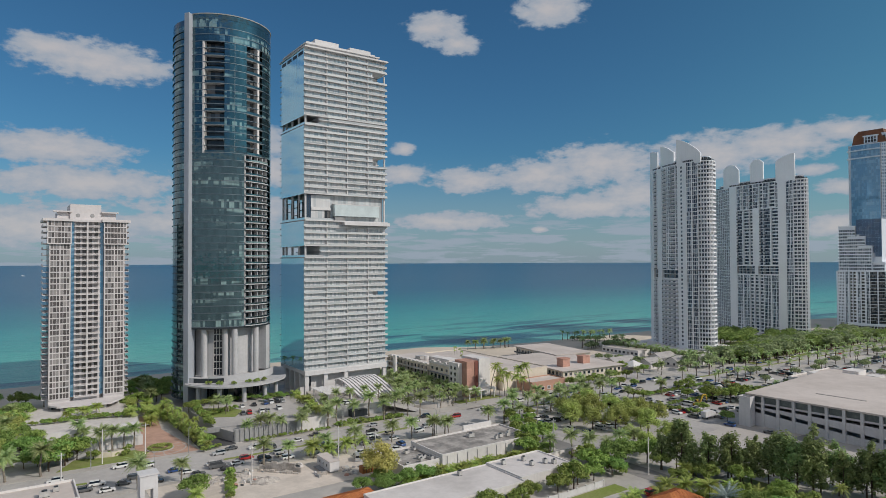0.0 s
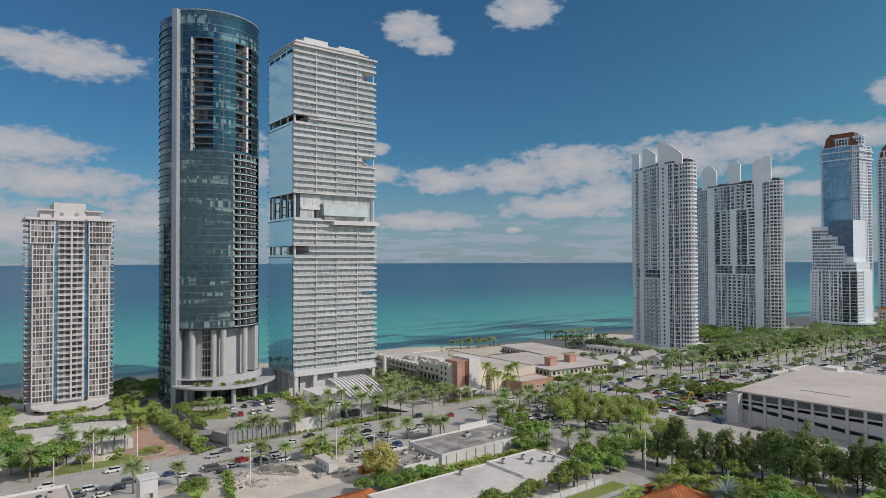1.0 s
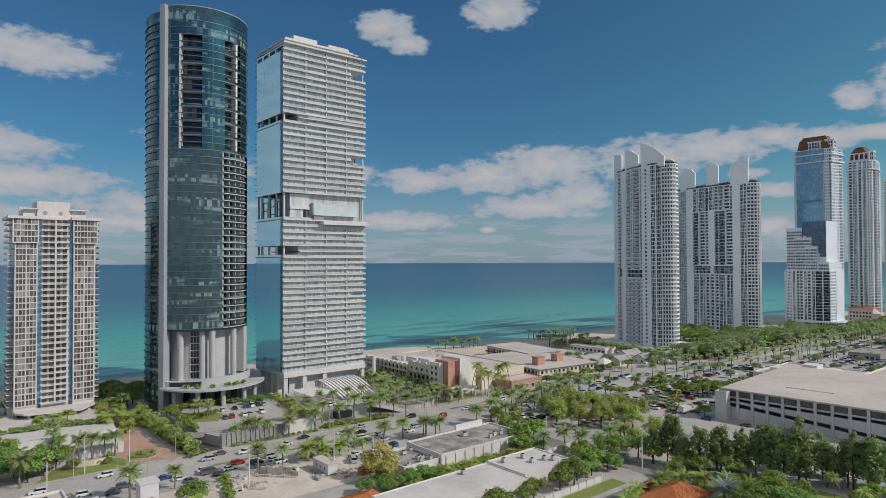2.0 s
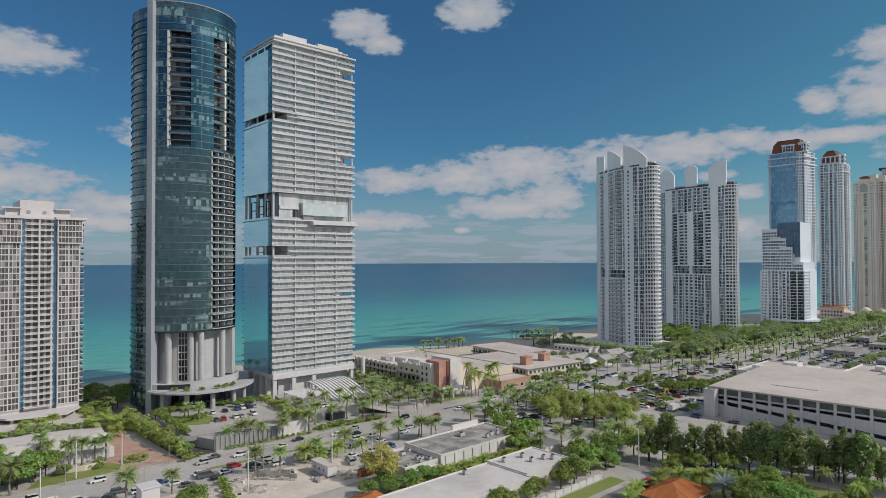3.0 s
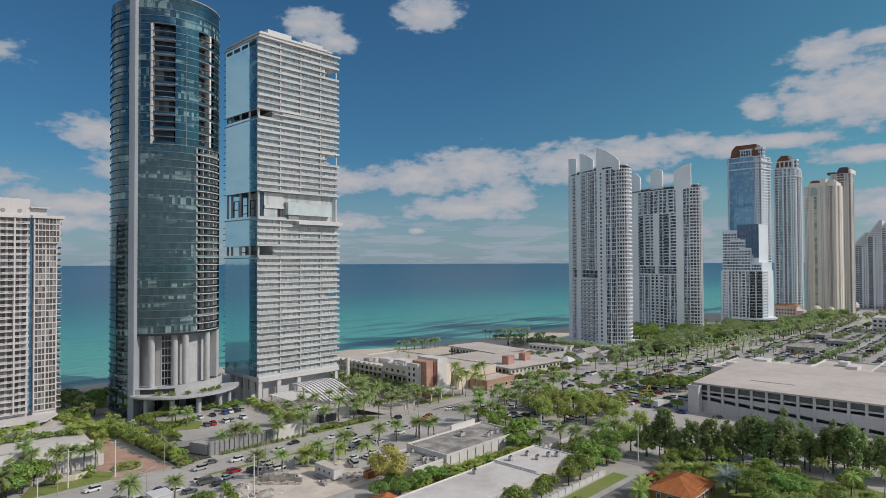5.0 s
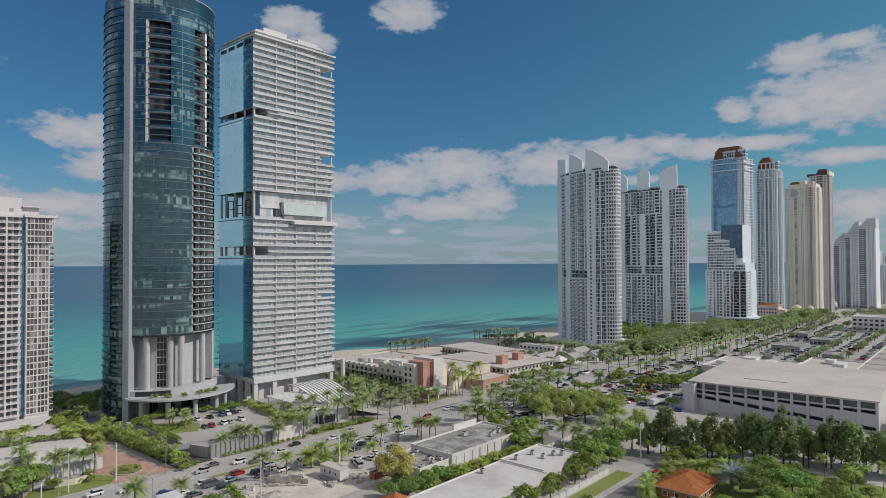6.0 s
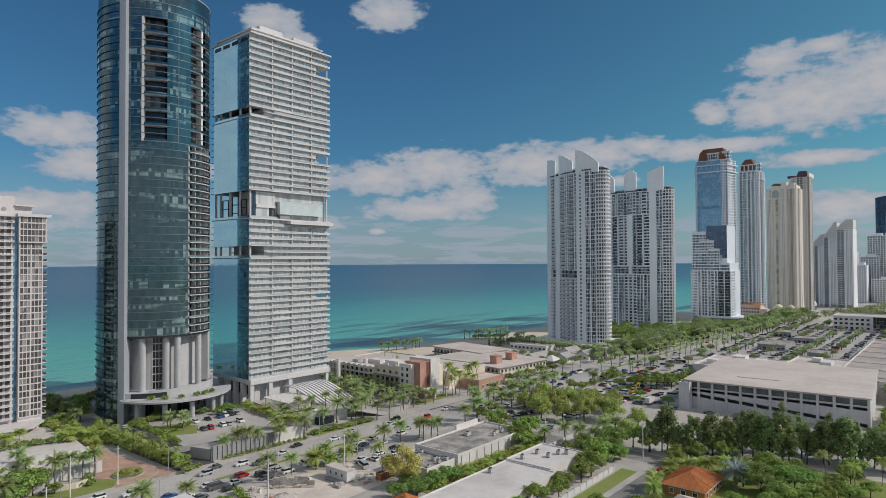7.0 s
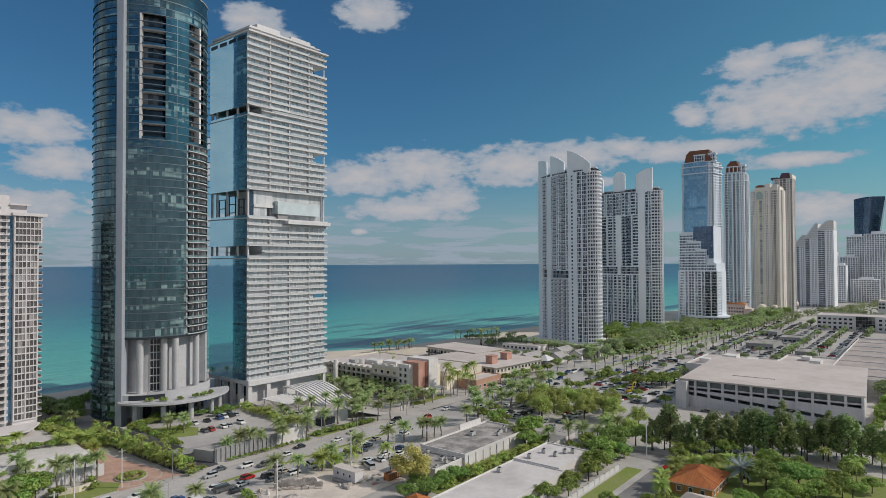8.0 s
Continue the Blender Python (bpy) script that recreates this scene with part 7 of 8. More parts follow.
for i, h in enumerate((1.6, 2.8, 3.1, 2.6, 3.2, 2.9, 1.8)):
    part("wall_piece", Geo().prism([(1.5 * i, -1.6 * i), (1.5 * i + 1.45, -1.6 * i - 1.55), (1.5 * i + 1.9, -1.6 * i - 1.1), (1.5 * i + 0.45, -1.6 * i + 0.45)], 0, h), RUBBLE, ruin)
    part("fallen_slab", Geo().prism([(1.5 * i - 1.2, -1.6 * i - 1.4), (1.5 * i + 0.2, -1.6 * i - 2.6), (1.5 * i + 0.8, -1.6 * i - 1.9), (1.5 * i - 0.4, -1.6 * i - 0.8)], 0.0, 0.5 + 0.22 * (i % 3)), RUBBLE, ruin)
random.seed(9)
for i in range(7):
    x, y, r = random.uniform(54, 84), random.uniform(201, 212), random.uniform(2.0, 4.6)
    g = Geo()
    n = 18
    g.v = [(0, 0, r * 0.32)]
    for k in range(1, 5):
        for j in range(n):
            a = 2 * math.pi * j / n
            rr = r * k / 4 * random.uniform(0.88, 1.12)
            g.v.append((rr * math.cos(a), rr * math.sin(a), max(0, r * 0.32 * (1 - k / 4) * random.uniform(0.75, 1.25))))
    g.f = [(0, 1 + j, 1 + (j + 1) % n) for j in range(n)]
    for k in range(3):
        g.f += [(1 + k * n + j, 1 + (k + 1) * n + j, 1 + (k + 1) * n + (j + 1) % n, 1 + k * n + (j + 1) % n) for j in range(n)]
    ob = tagged(part("debris_mound", g, RUBBLE), "grey mound of broken concrete on a sandy plot", "mound", "mounds on the plot")
    ob.location = (x, y, 0.06)
HEAPS = [(58, 210), (66, 212), (74, 211), (82, 208), (63, 203), (97, 196), (94, 191), (88, 196)]
for i in range(60):
    hx, hy = random.choice(HEAPS)
    x, y = random.gauss(hx, 2.4), random.gauss(hy, 1.5)
    w, d, h = random.uniform(0.3, 1.3), random.uniform(0.25, 0.8), random.uniform(0.3, 1.1)
    g = Geo().box(-w, w, -d, d, 0, h * 0.7).box(-w * 0.7, w * 0.5, -d * 0.6, d * 0.8, h * 0.7, h)
    ob = tagged(part("stored_crate", g, random.choice((PLANT_GREY, GREY, PALE, BRONZE, DIRT, PALE, RUBBLE, RUBBLE, ROSY))), "stacked building materials on a sandy plot", "crate", "stored building materials")
    ob.matrix_basis = pose(x, y, 0.08, 0, 0, random.uniform(0, 180))

# ---- trees ----
def palm_parts(height, length, count, droop, seed, fat=0.28, lean=0.0):
    """Trunk and crown meshes of a palm: arching fronds with leaflets on both sides."""
    rnd = random.Random(seed)
    trunk = Geo()
    pts = [(lean * (k / 6) ** 2, 0.2 * math.sin(k + seed), height * k / 6) for k in range(7)]
    trunk.tube(pts, [fat * 1.25, fat, fat * 0.92, fat * 0.88, fat * 0.85, fat * 0.85, fat * 1.15], 8)
    top = Vector(pts[-1])
    crown = Geo()
    for i in range(count):
        a = 2 * math.pi * (i * 0.382) + rnd.uniform(-0.2, 0.2)
        rise = rnd.uniform(-0.35, 1.15)
        l = length * rnd.uniform(0.8, 1.1)
        steps = 7
        spine = []
        for k in range(steps + 1):
            s = k / steps
            r = l * s * math.cos(rise * (1 - 0.5 * s)) * (1 - 0.12 * s)
            z = l * (math.sin(rise) * s - droop * s * s)
            spine.append(top + Vector((r * math.cos(a), r * math.sin(a), z)))
        side = Vector((-math.sin(a), math.cos(a), 0))
        for k in range(steps):
            p, q = spine[k], spine[k + 1]
            w = length * 0.175 * math.sin(math.pi * min(1, 0.12 + 0.88 * (k + 0.7) / steps)) + 0.12
            for sgn in (-1, 1):
                tip = (p + q) * 0.5 + (q - p) * 0.55 + side * sgn * w - Vector((0, 0, w * 0.45))
                mid = p.lerp(q, 0.62)
                crown.add([p, mid, tip], [(0, 1, 2)])
                tip2 = q + (q - p) * 0.45 + side * sgn * w * 0.9 - Vector((0, 0, w * 0.5))
                crown.add([mid, q, tip2], [(0, 1, 2)])
    return trunk, crown


def palm(name, label, category, height, length, count, droop, seed, leaf, fat=0.28, lean=0.0, group=""):
    t, c = palm_parts(height, length, count, droop, seed, fat, lean)
    ob = thing(name, label, category, (0, 0, -500), group)
    part("trunk", t, PALM_BARK, ob)
    part("crown", c, leaf, ob)
    return ob


def leaf_cloud(g, blobs, count, size, rnd, flat=0.7):
    """Small leaf sprays scattered through the outer shell of a few overlapping clumps."""
    total = sum(r ** 2 for *_, r in blobs)
    for cx, cy, cz, r in blobs:
        for _ in range(int(count * r * r / total)):
            u = Vector((rnd.gauss(0, 1), rnd.gauss(0, 1), rnd.gauss(0.25, 0.9)))
            u = u.normalized() * r * rnd.uniform(0.4, 1.24)
            p = Vector((cx, cy, cz)) + Vector((u.x, u.y, u.z * flat))
            n = (u.normalized() + Vector((rnd.uniform(-0.7, 0.7), rnd.uniform(-0.7, 0.7), rnd.uniform(0.0, 0.9)))).normalized()
            s = size * rnd.uniform(0.55, 1.25)
            a = n.orthogonal().normalized()
            b = n.cross(a)
            th = rnd.uniform(0, 6.28)
            a, b = a * math.cos(th) + b * math.sin(th), b * math.cos(th) - a * math.sin(th)
            g.add([p - a * s, p + b * s * 0.55 + n * s * 0.15, p + a * s, p - b * s * 0.55 + n * s * 0.15], [(0, 1, 2, 3)])


def broad_tree(name, label, category, height, spread, seed, leaf, count=900, size=0.5, flat=0.75, blobs=9, low=0.45, group=""):
    rnd = random.Random(seed)
    ob = thing(name, label, category, (0, 0, -500), group)
    wood, crown, balls = Geo(), Geo(), []
    wood.tube([(0, 0, 0), (0.1, 0.05, height * 0.2), (0.0, 0.1, height * 0.42)], [height * 0.035, height * 0.027, height * 0.022], 8)
    blobs = blobs * 2
    for i in range(blobs):
        a = 2 * math.pi * i * 0.382 + rnd.uniform(-0.4, 0.4)
        d = spread * math.sqrt(rnd.uniform(0.0, 0.75))
        z = height * lerp(rnd.uniform(low + 0.12, 0.9), low, (d / spread) ** 2 * 0.8)
        r = spread * rnd.uniform(0.17, 0.36)
        balls.append((d * math.cos(a), d * math.sin(a), z, r))
        wood.tube([(0, 0.1, height * 0.36), (d * 0.4 * math.cos(a), d * 0.4 * math.sin(a), height * 0.52), (d * math.cos(a), d * math.sin(a), z)],
                  [height * 0.018, height * 0.012, height * 0.004], 5)
    leaf_cloud(crown, balls, count, size, rnd, flat)
    part("trunk", wood, BARK, ob)
    part("crown", crown, leaf, ob)
    return ob


def sheoak(seed, height=14.0):
    """Tall feathery casuarina: bare lower trunk and many drooping upright sprays."""
    rnd = random.Random(seed)
    ob = thing("sheoak_tree", "tall feathery dark green casuarina tree with bare lower trunk", "tree", (0, 0, -500), "row of casuarinas")
    wood, crown = Geo(), Geo()
    wood.tube([(0, 0, 0), (0.2, 0.1, height * 0.4), (0.0, 0.2, height * 0.95)], [0.28, 0.2, 0.05], 7)
    for i in range(34):
        z = height * rnd.uniform(0.16, 0.97)
        reach = (1.15 - z / height) * height * 0.34 * rnd.uniform(0.6, 1.2) + 0.5
        a = rnd.uniform(0, 6.28)
        e = (reach * math.cos(a), reach * math.sin(a), z + reach * 0.45)
        wood.tube([(0, 0.1, z), e], [0.08, 0.02], 4)
        leaf_cloud(crown, [(e[0] * 0.8, e[1] * 0.8, e[2], rnd.uniform(0.65, 1.25)), (e[0] * 0.45, e[1] * 0.45, z + reach * 0.2, rnd.uniform(0.45, 0.85))], 58, 0.45, rnd, 1.5)
    part("trunk", wood, BARK, ob)
    part("crown", crown, F_PINE, ob)
    return ob


PALMS = "date palms along the avenue"
date_palms = [palm("date_palm", "date palm with grey-green fronds and a straight trunk", "palm tree", 7.0 + k * 0.6, 4.2, 56, 0.33, 10 + k, F_PALM, 0.32, 0, PALMS) for k in range(3)]
cocos = [palm("coconut_palm", "tall slender coconut palm with bright fronds", "palm tree", 10.5 + k * 2, 3.9, 30, 0.62, 20 + k, F_COCO, 0.18, 0.8 + k, "coconut palms") for k in range(3)]
bushes = [palm("areca_palm", "clump of bright areca palm fronds in a planted bed", "palm tree", 2.6 + k * 0.8, 3.3, 48, 0.42, 30 + k, F_COCO, 0.16, 0, "areca palms") for k in range(2)]
silver = palm("silver_palm", "silvery fan palm beside the orange house", "palm tree", 3.4, 3.0, 40, 0.25, 41, F_SILVER, 0.3)
broads = [broad_tree("shade_tree", "rounded dark green shade tree", "tree", 8.0 + k, 4.2 + 0.4 * k, 50 + k, F_BROAD, 1700, 0.46, group="shade trees") for k in range(3)]
brights = [broad_tree("fig_tree", "dense bright green fig tree with a domed crown", "tree", 8.0, 5.6, 60 + k, F_BRIGHT, 3400, 0.4, 0.6, 12, 0.5, group="fig trees") for k in range(2)]
olives = [broad_tree("tabebuia_tree", "airy olive-green tree with a loose crown", "tree", 12.0, 5.4, 70 + k, F_OLIVE, 3500, 0.35, 0.95, 13, 0.3, group="airy olive-green trees") for k in range(2)]
golden = broad_tree("golden_tree", "tree with golden-brown autumn foliage", "tree", 8.0, 4.4, 80, F_GOLD, 5200, 0.26, 0.9, 11, 0.3)
shrubs = [broad_tree("shrub", "low rounded green shrub", "shrub", 2.8, 2.2, 90 + k, F_BROAD, 340, 0.38, 0.8, 6, 0.4, group="shrubs") for k in range(2)]
oaks = [sheoak(100 + k, 13.5 + 1.2 * k) for k in range(3)]
place_rnd = random.Random(7)
PROTOS = date_palms + cocos + bushes + [silver, golden] + broads + brights + olives + shrubs + oaks
used = set()


far_mass = {}       # trees too far off to count, joined by material
FAR_FROM = 335.0
thin_palm = palm_parts(7.6, 4.0, 22, 0.45, 12, 0.32)
thin_rnd = random.Random(55)
thin_crown = Geo()
leaf_cloud(thin_crown, [(2.6 * math.cos(a), 2.6 * math.sin(a), 5.2 + 0.4 * (a % 2), 2.2) for a in range(6)] + [(0, 0, 6.6, 2.4)], 400, 0.9, thin_rnd, 0.75)
thin_trunk = Geo().tube([(0, 0, 0), (0.1, 0, 4.4)], [0.28, 0.2], 6)


def far_tree(kinds, x, y, z, s):
    is_palm = kinds[0] in date_palms or kinds[0] in cocos
    trunk, crown = thin_palm if is_palm else (thin_trunk, thin_crown)
    leaf = F_PALM if is_palm else F_BRIGHT if kinds[0] in brights else F_HAZED
    m = pose(x, y, z, 0, 0, place_rnd.uniform(0, 360)) @ Matrix.Diagonal((s, s, s, 1))
    turn, base = np.array(m.to_3x3()), np.array((x, y, z))
    for g, mat in ((trunk, BARK), (crown, leaf)):
        pts = np.array([tuple(v) for v in g.v]) @ turn.T + base
        far_mass.setdefault(mat.name, (Geo(), mat))[0].add(pts.tolist(), g.f)


def plant(kinds, x, y, z=0.0, size=1.0):
    """Sets one tree of a kind upright at x, y; the first use of each kind moves its original."""
    kinds = kinds if isinstance(kinds, list) else [kinds]
    src = place_rnd.choice(kinds)
    s = size * place_rnd.uniform(0.88, 1.14)
    if x > FAR_FROM:
        far_tree(kinds, x, y, z, s)
        return
    m = pose(x, y, z, 0, 0, place_rnd.uniform(0, 360))
    ob = src if src.name not in used else copy_thing(src, m)
    used.add(src.name)
    ob.matrix_basis = m @ Matrix.Diagonal((s, s, s, 1))


def row(kinds, a, b, step, z=0.0, size=1.0, jitter=0.6):
    va, vb = Vector(a), Vector(b)
    n = max(1, int((vb - va).length / step))
    for i in range(n + 1):
        p = va.lerp(vb, i / n)
        plant(kinds, p.x + place_rnd.uniform(-jitter, jitter), p.y + place_rnd.uniform(-jitter, jitter), z, size)


# avenue palms: median and kerb sides
for x in (34, 47, 74, 83, 97, 109, 125, 134):
    plant(date_palms, x, road_y(x) - 17.0 if x < 60 else road_y(x) - 16.8)
for x, y in ((80, 252.5), (85, 251.5), (88.5, 250.6), (93, 251), (101, 247.8), (106, 257), (113, 248), (140, 247), (152, 246), (157, 243)):
    plant(date_palms, x, y, 0.1)
for x, y in ((141, 208), (145, 204), (147, 209), (143, 212)):
    plant(date_palms, x, y, 0.1, 0.95)
for x0, x1 in ((200, 262), (330, 700)):
    row(date_palms, (x0, road_y(x0) - 1.8), (x1, road_y(x1) - 1.8), 13)
row(date_palms, (262, road_y(262) + 15), (430, road_y(430) + 15), 24, 0, 0.85)
row(date_palms, (432, road_y(432) + 14), (700, road_y(700) + 14), 11)
row(date_palms, (262, road_y(262) - 18), (420, road_y(420) - 18), 25, 0, 0.85)
row(date_palms, (432, road_y(432) - 17), (760, road_y(760) - 17), 12)
row(date_palms, (-60, road_y(-60) + 14), (10, road_y(10) + 14), 10)
# palm groves beside the hotel drive
for x in (172, 179, 186, 191.5):
    row(date_palms, (x + 2, 250), (x, 326), 7.2, 0.1, 0.8, 1.0)
row(date_palms, (158, 266), (172, 284), 7.5, 0.1)
row(date_palms, (150, 254), (172, 272), 9.0, 0.1)
row(date_palms, (122, 258), (146, 256), 8.0, 0.1)
row(date_palms, (128, 272), (150, 270), 6.0, 4.0, 0.8)
row(date_palms, (120, 262), (126, 282), 6, 0.1, 0.8)
# planting at the foot of the round tower and along the drive
row(bushes, (62.5, 248), (58.5, 322), 3.4, 0.1, 0.75, 0.6)
row(broads, (65.5, 254), (62.0, 322), 5.5, 0.1, 0.5, 0.8)
row(cocos, (62.5, 252), (59.5, 318), 3.6, 0, 0.52, 1.0)
row(olives, (63, 258), (60.5, 318), 5.5, 0, 0.5, 0.8)
row(shrubs, (61, 245.5), (67, 247), 2.4, 0, 0.8, 0.3)
for x, y in ((76, 288), (79, 292), (82, 287), (80, 283)):
    plant(date_palms, x, y, 4.1, 0.75)
row(brights, (92, 307.5), (112, 305), 6, 3.4, 0.42, 1.0)
row(shrubs, (70, 282), (86, 290), 2.6, 4.0, 0.8)
row(brights, (104, 298), (116, 300), 4, 3.5, 0.4, 1.5)
for a in (-50, -36, -18, 2, 14, 26):
    plant(shrubs, 95.5 + 21 * math.sin(radians(a)), 323 - 21 * math.cos(radians(a)), 12.4, 0.85)
row(shrubs, (78, 248.6), (112, 246.6), 2.2, 0, 0.55, 0.2)
row(date_palms, (58, 335), (62, 378), 9, 0.1)
row(broads, (52, 362), (88, 382), 7, 0, 0.9, 3)
row(cocos, (92, 388), (108, 400), 6, 0.2, 0.7, 2)
row(broads, (-40, 372), (50, 372), 6, 0, 0.9, 4)
# condominium gardens
for x, y in ((29, 270), (33, 269.5), (37, 269), (40.5, 268.6), (23, 286), (25, 284)):
    plant(date_palms, x, y - 2, 0.1, 0.95)
for x, y, s in ((12, 254, 0.9), (17, 258, 1.0), (9, 262, 0.8), (21, 262, 0.75), (26, 259, 0.6)):
    plant(broads, x, y, 0, s)
row(broads, (-14, 258), (-2, 330), 6.5, 0, 0.9, 3)
row(olives, (-8, 262), (4, 326), 7.5, 0, 0.85, 2)
row(bushes, (-4, 262), (4, 320), 6, 0, 1.5, 2)
row(date_palms, (-2, 290), (2, 330), 9, 0.1)
row(shrubs, (6, 308), (44, 303), 2.2, 4.5, 0.75, 1.0)
row(bushes, (20, 312), (34, 316), 3.0, 4.5, 1.0, 1.5)
row(shrubs, (14, 308), (46, 306), 2.4, 4.5, 0.8, 2.0)
row(bushes, (44, 300), (48, 332), 5, 3.0, 1.0, 1.0)
row(shrubs, (36, 258), (38, 266), 2.2, 0, 0.7)
g = Geo()
rnd = random.Random(3)
leaf_cloud(g, [(3.9 * math.cos(a * 0.2618), 3.9 * math.sin(a * 0.2618), 0.55, 0.62) for a in range(24)] + [(1.6 * math.cos(a * 0.524), 1.6 * math.sin(a * 0.524), 1.15, 0.5) for a in range(12)] + [(0.5 * math.cos(a), 0.5 * math.sin(a), 1.35, 0.55) for a in range(6)], 6500, 0.17, rnd, 0.9)
pl = tagged(part("planter_hedge", g, F_OLIVE), "clipped yellow-green hedge ring in a round planter", "hedge")
pl.location = (48.5, 259.5, 0.2)
# beds round the decks and drives of the towers
row(bushes, (114, 256), (118, 300), 4.5, 3.0, 1.0, 1.0)
row(brights, (84, 306), (112, 304), 5, 3.6, 0.42, 1.0)
row(shrubs, (70, 268), (72, 306), 2.6, 3.6, 0.9, 0.8)
row(broads, (68, 300), (84, 312), 4.5, 3.0, 0.55, 1.0)
row(shrubs, (118, 250), (150, 247), 2.6, 0, 0.8, 1.5)
row(bushes, (52, 296), (56, 334), 4.5, 0, 1.2, 1.2)
row(broads, (50, 334), (66, 352), 5.0, 0, 0.8, 2.0)
row(broads, (4, 262), (16, 259), 4.5, 0, 0.6, 1.0)
row(shrubs, (4, 285.5), (30, 284.5), 3.4, 2.9, 0.6, 0.5)
row(shrubs, (26, 262), (36, 259.5), 2.4, 0, 0.6, 0.6)
# thick shade trees in front of the podium and between the towers
for x, y, q in ((12, 256, 1.15), (18, 262, 1.1), (5, 272, 1.1), (8, 282, 0.9), (2, 296, 1.2), (-2, 284, 1.2), (24, 268, 0.7), (0, 322, 1.2), (4, 340, 1.2)):
    plant(brights if q > 1.0 else broads, x, y, 0, q)
for x, y in ((56, 380), (62, 376), (68, 372), (52, 388), (60, 390), (67, 384), (72, 366), (66, 362)):
    plant(broads, x, y, 0, 0.95)
# hedges and shade trees of the parking lot
row(shrubs, (256, 200), (264, 168), 2.6, 0, 0.9, 0.5)
row(shrubs, (268, 188), (330, 184), 2.8, 0, 0.8, 0.4)
row(shrubs, (274, 208), (330, 206), 2.8, 0, 0.8, 0.4)
for x, y in ((292, 180), (298, 174), (304, 168), (300, 178), (308, 172), (312, 178), (296, 186), (316, 168)):
    plant(broads, x, y, 0, 0.85)
row(broads, (398, 262), (402, 336), 6, 0, 0.8, 2)
row(date_palms, (392, 258), (396, 330), 6, 0, 1.0, 2)
for x, y in ((326, 264), (332, 252), (342, 266), (344, 250), (360, 262), (362, 244), (380, 262), (384, 240), (352, 272), (374, 246)):
    plant(broads, x, y, 0, 0.75)
# plot and foreground greenery
plant(brights[0], 47, 200, 0, 0.95)
plant(golden, 100.5, 181, 0, 1.4)
plant(bushes, 46, 193, 0, 1.2)
plant(cocos, 101, 190, 0, 0.8)
for x, y in ((98, 214), (104, 212), (92, 214)):
    plant(bushes, x, y, 0, 1.4)
row(shrubs, (62, 214), (56, 192), 2.2, 0, 0.8, 0.4)
row(brights, (96, 172), (116, 171), 5.0, 0, 0.62, 1.0)
row(bushes, (104, 170.5), (166, 168.5), 2.6, 0, 0.8, 0.7)
row(shrubs, (108, 172.5), (162, 171), 2.4, 0, 0.85, 0.5)
row(broads, (158, 172), (172, 178), 5, 0, 1.0, 1.5)
for x, y in ((96, 170), (91, 174), (99, 176)):
    plant(brights, x, y, 0, 0.6)
for x, y in ((164, 166), (169, 160), (175, 157), (180, 153), (186, 152), (192, 150)):
    plant(date_palms, x, y, 0, 0.92)
for x, y, s in ((150, 139.5, 0.95), (157, 139, 1.0), (128, 138.5, 0.95), (113, 138, 1.0), (122, 136, 0.7), (104, 138, 0.8)):
    plant(broads, x, y, 0, s * 0.9)
for x, y, s in ((174.5, 143, 1.15), (166, 139, 0.9)):
    plant(brights, x, y, 0, s)
for x, y in ((160, 143), (167, 150), (146, 137.5), (139, 137.5)):
    plant(broads, x, y, 0, 0.9)
for x, y in ((203, 180), (208, 172), (213, 190), (198, 188), (217, 200), (222, 178), (226, 190)):
    plant(olives, x, y, 0, 1.0)
for x, y in ((200, 157), (210, 148), (194, 146)):
    plant(olives, x, y, 0, 0.85)
for x, y in ((222, 212), (232, 206), (238, 196), (190, 205), (196, 212), (184, 198)):
    plant(broads, x, y, 0, 0.6)
# row of casuarinas in front of the garage
for i in range(30):
    y = 133 - 2.9 * i
    plant(oaks, 188 + 0.4 * (130 - y) + place_rnd.uniform(-3.5, 3.5), y + place_rnd.uniform(-1, 1), 0, place_rnd.uniform(0.72, 1.2))
for i in range(9):
    plant(oaks, 206 + 0.4 * (112 - 112 + 5 * i) + place_rnd.uniform(-4, 4), 112 - 5 * i, 0, place_rnd.uniform(0.65, 0.9))
# gardens round the orange house
plant(silver, 163.5, 97, 0, 1.6)
for x, y, s in ((165, 90, 1.1), (171, 82, 1.15), (158, 84, 0.8)):
    plant(brights, x, y, 0, s)
for x, y in ((178, 104), (173, 108), (170, 114), (166, 118), (160, 116), (176, 112), (181, 98)):
    plant(bushes, x, y, 0, 1.2)
for x, y in ((150, 117), (145, 116), (140, 114)):
    plant(bushes, x, y, 0, 1.0)
for x, y in ((186, 76), (184, 68), (192, 62), (214, 66), (206, 60)):
    plant(cocos, x, y, 0, 0.75)
for x, y in ((178, 72), (182, 64), (190, 70), (172, 68), (200, 70), (166, 74)):
    plant(broads, x, y, 0, 0.75)
for x, y in ((120, 122), (126, 112), (132, 110), (116, 114)):
    plant(broads, x, y, 0, 0.6)
row(shrubs, (268, 68), (346, 68), 3.0, 0, 1.1)
row(broads, (282, 66), (340, 64), 9, 0, 0.8, 2)
for x, y in ((228, 184), (232, 170), (216, 162), (206, 194), (224, 202), (236, 182), (212, 206), (219, 168)):
    plant(olives, x, y, 0, 0.95)
row(date_palms, (170, 210), (240, 214), 9, 0, 0.95, 1.0)
row(broads, (160, 176), (186, 214), 6, 0, 0.7, 2.0)
for x, y in ((172, 98), (178, 90), (184, 84), (168, 96), (188, 94), (176, 120), (184, 116), (190, 108)):
    plant(broads, x, y, 0, 0.85)
row(bushes, (183, 122), (196, 122), 4.0, 0, 1.1, 1.0)
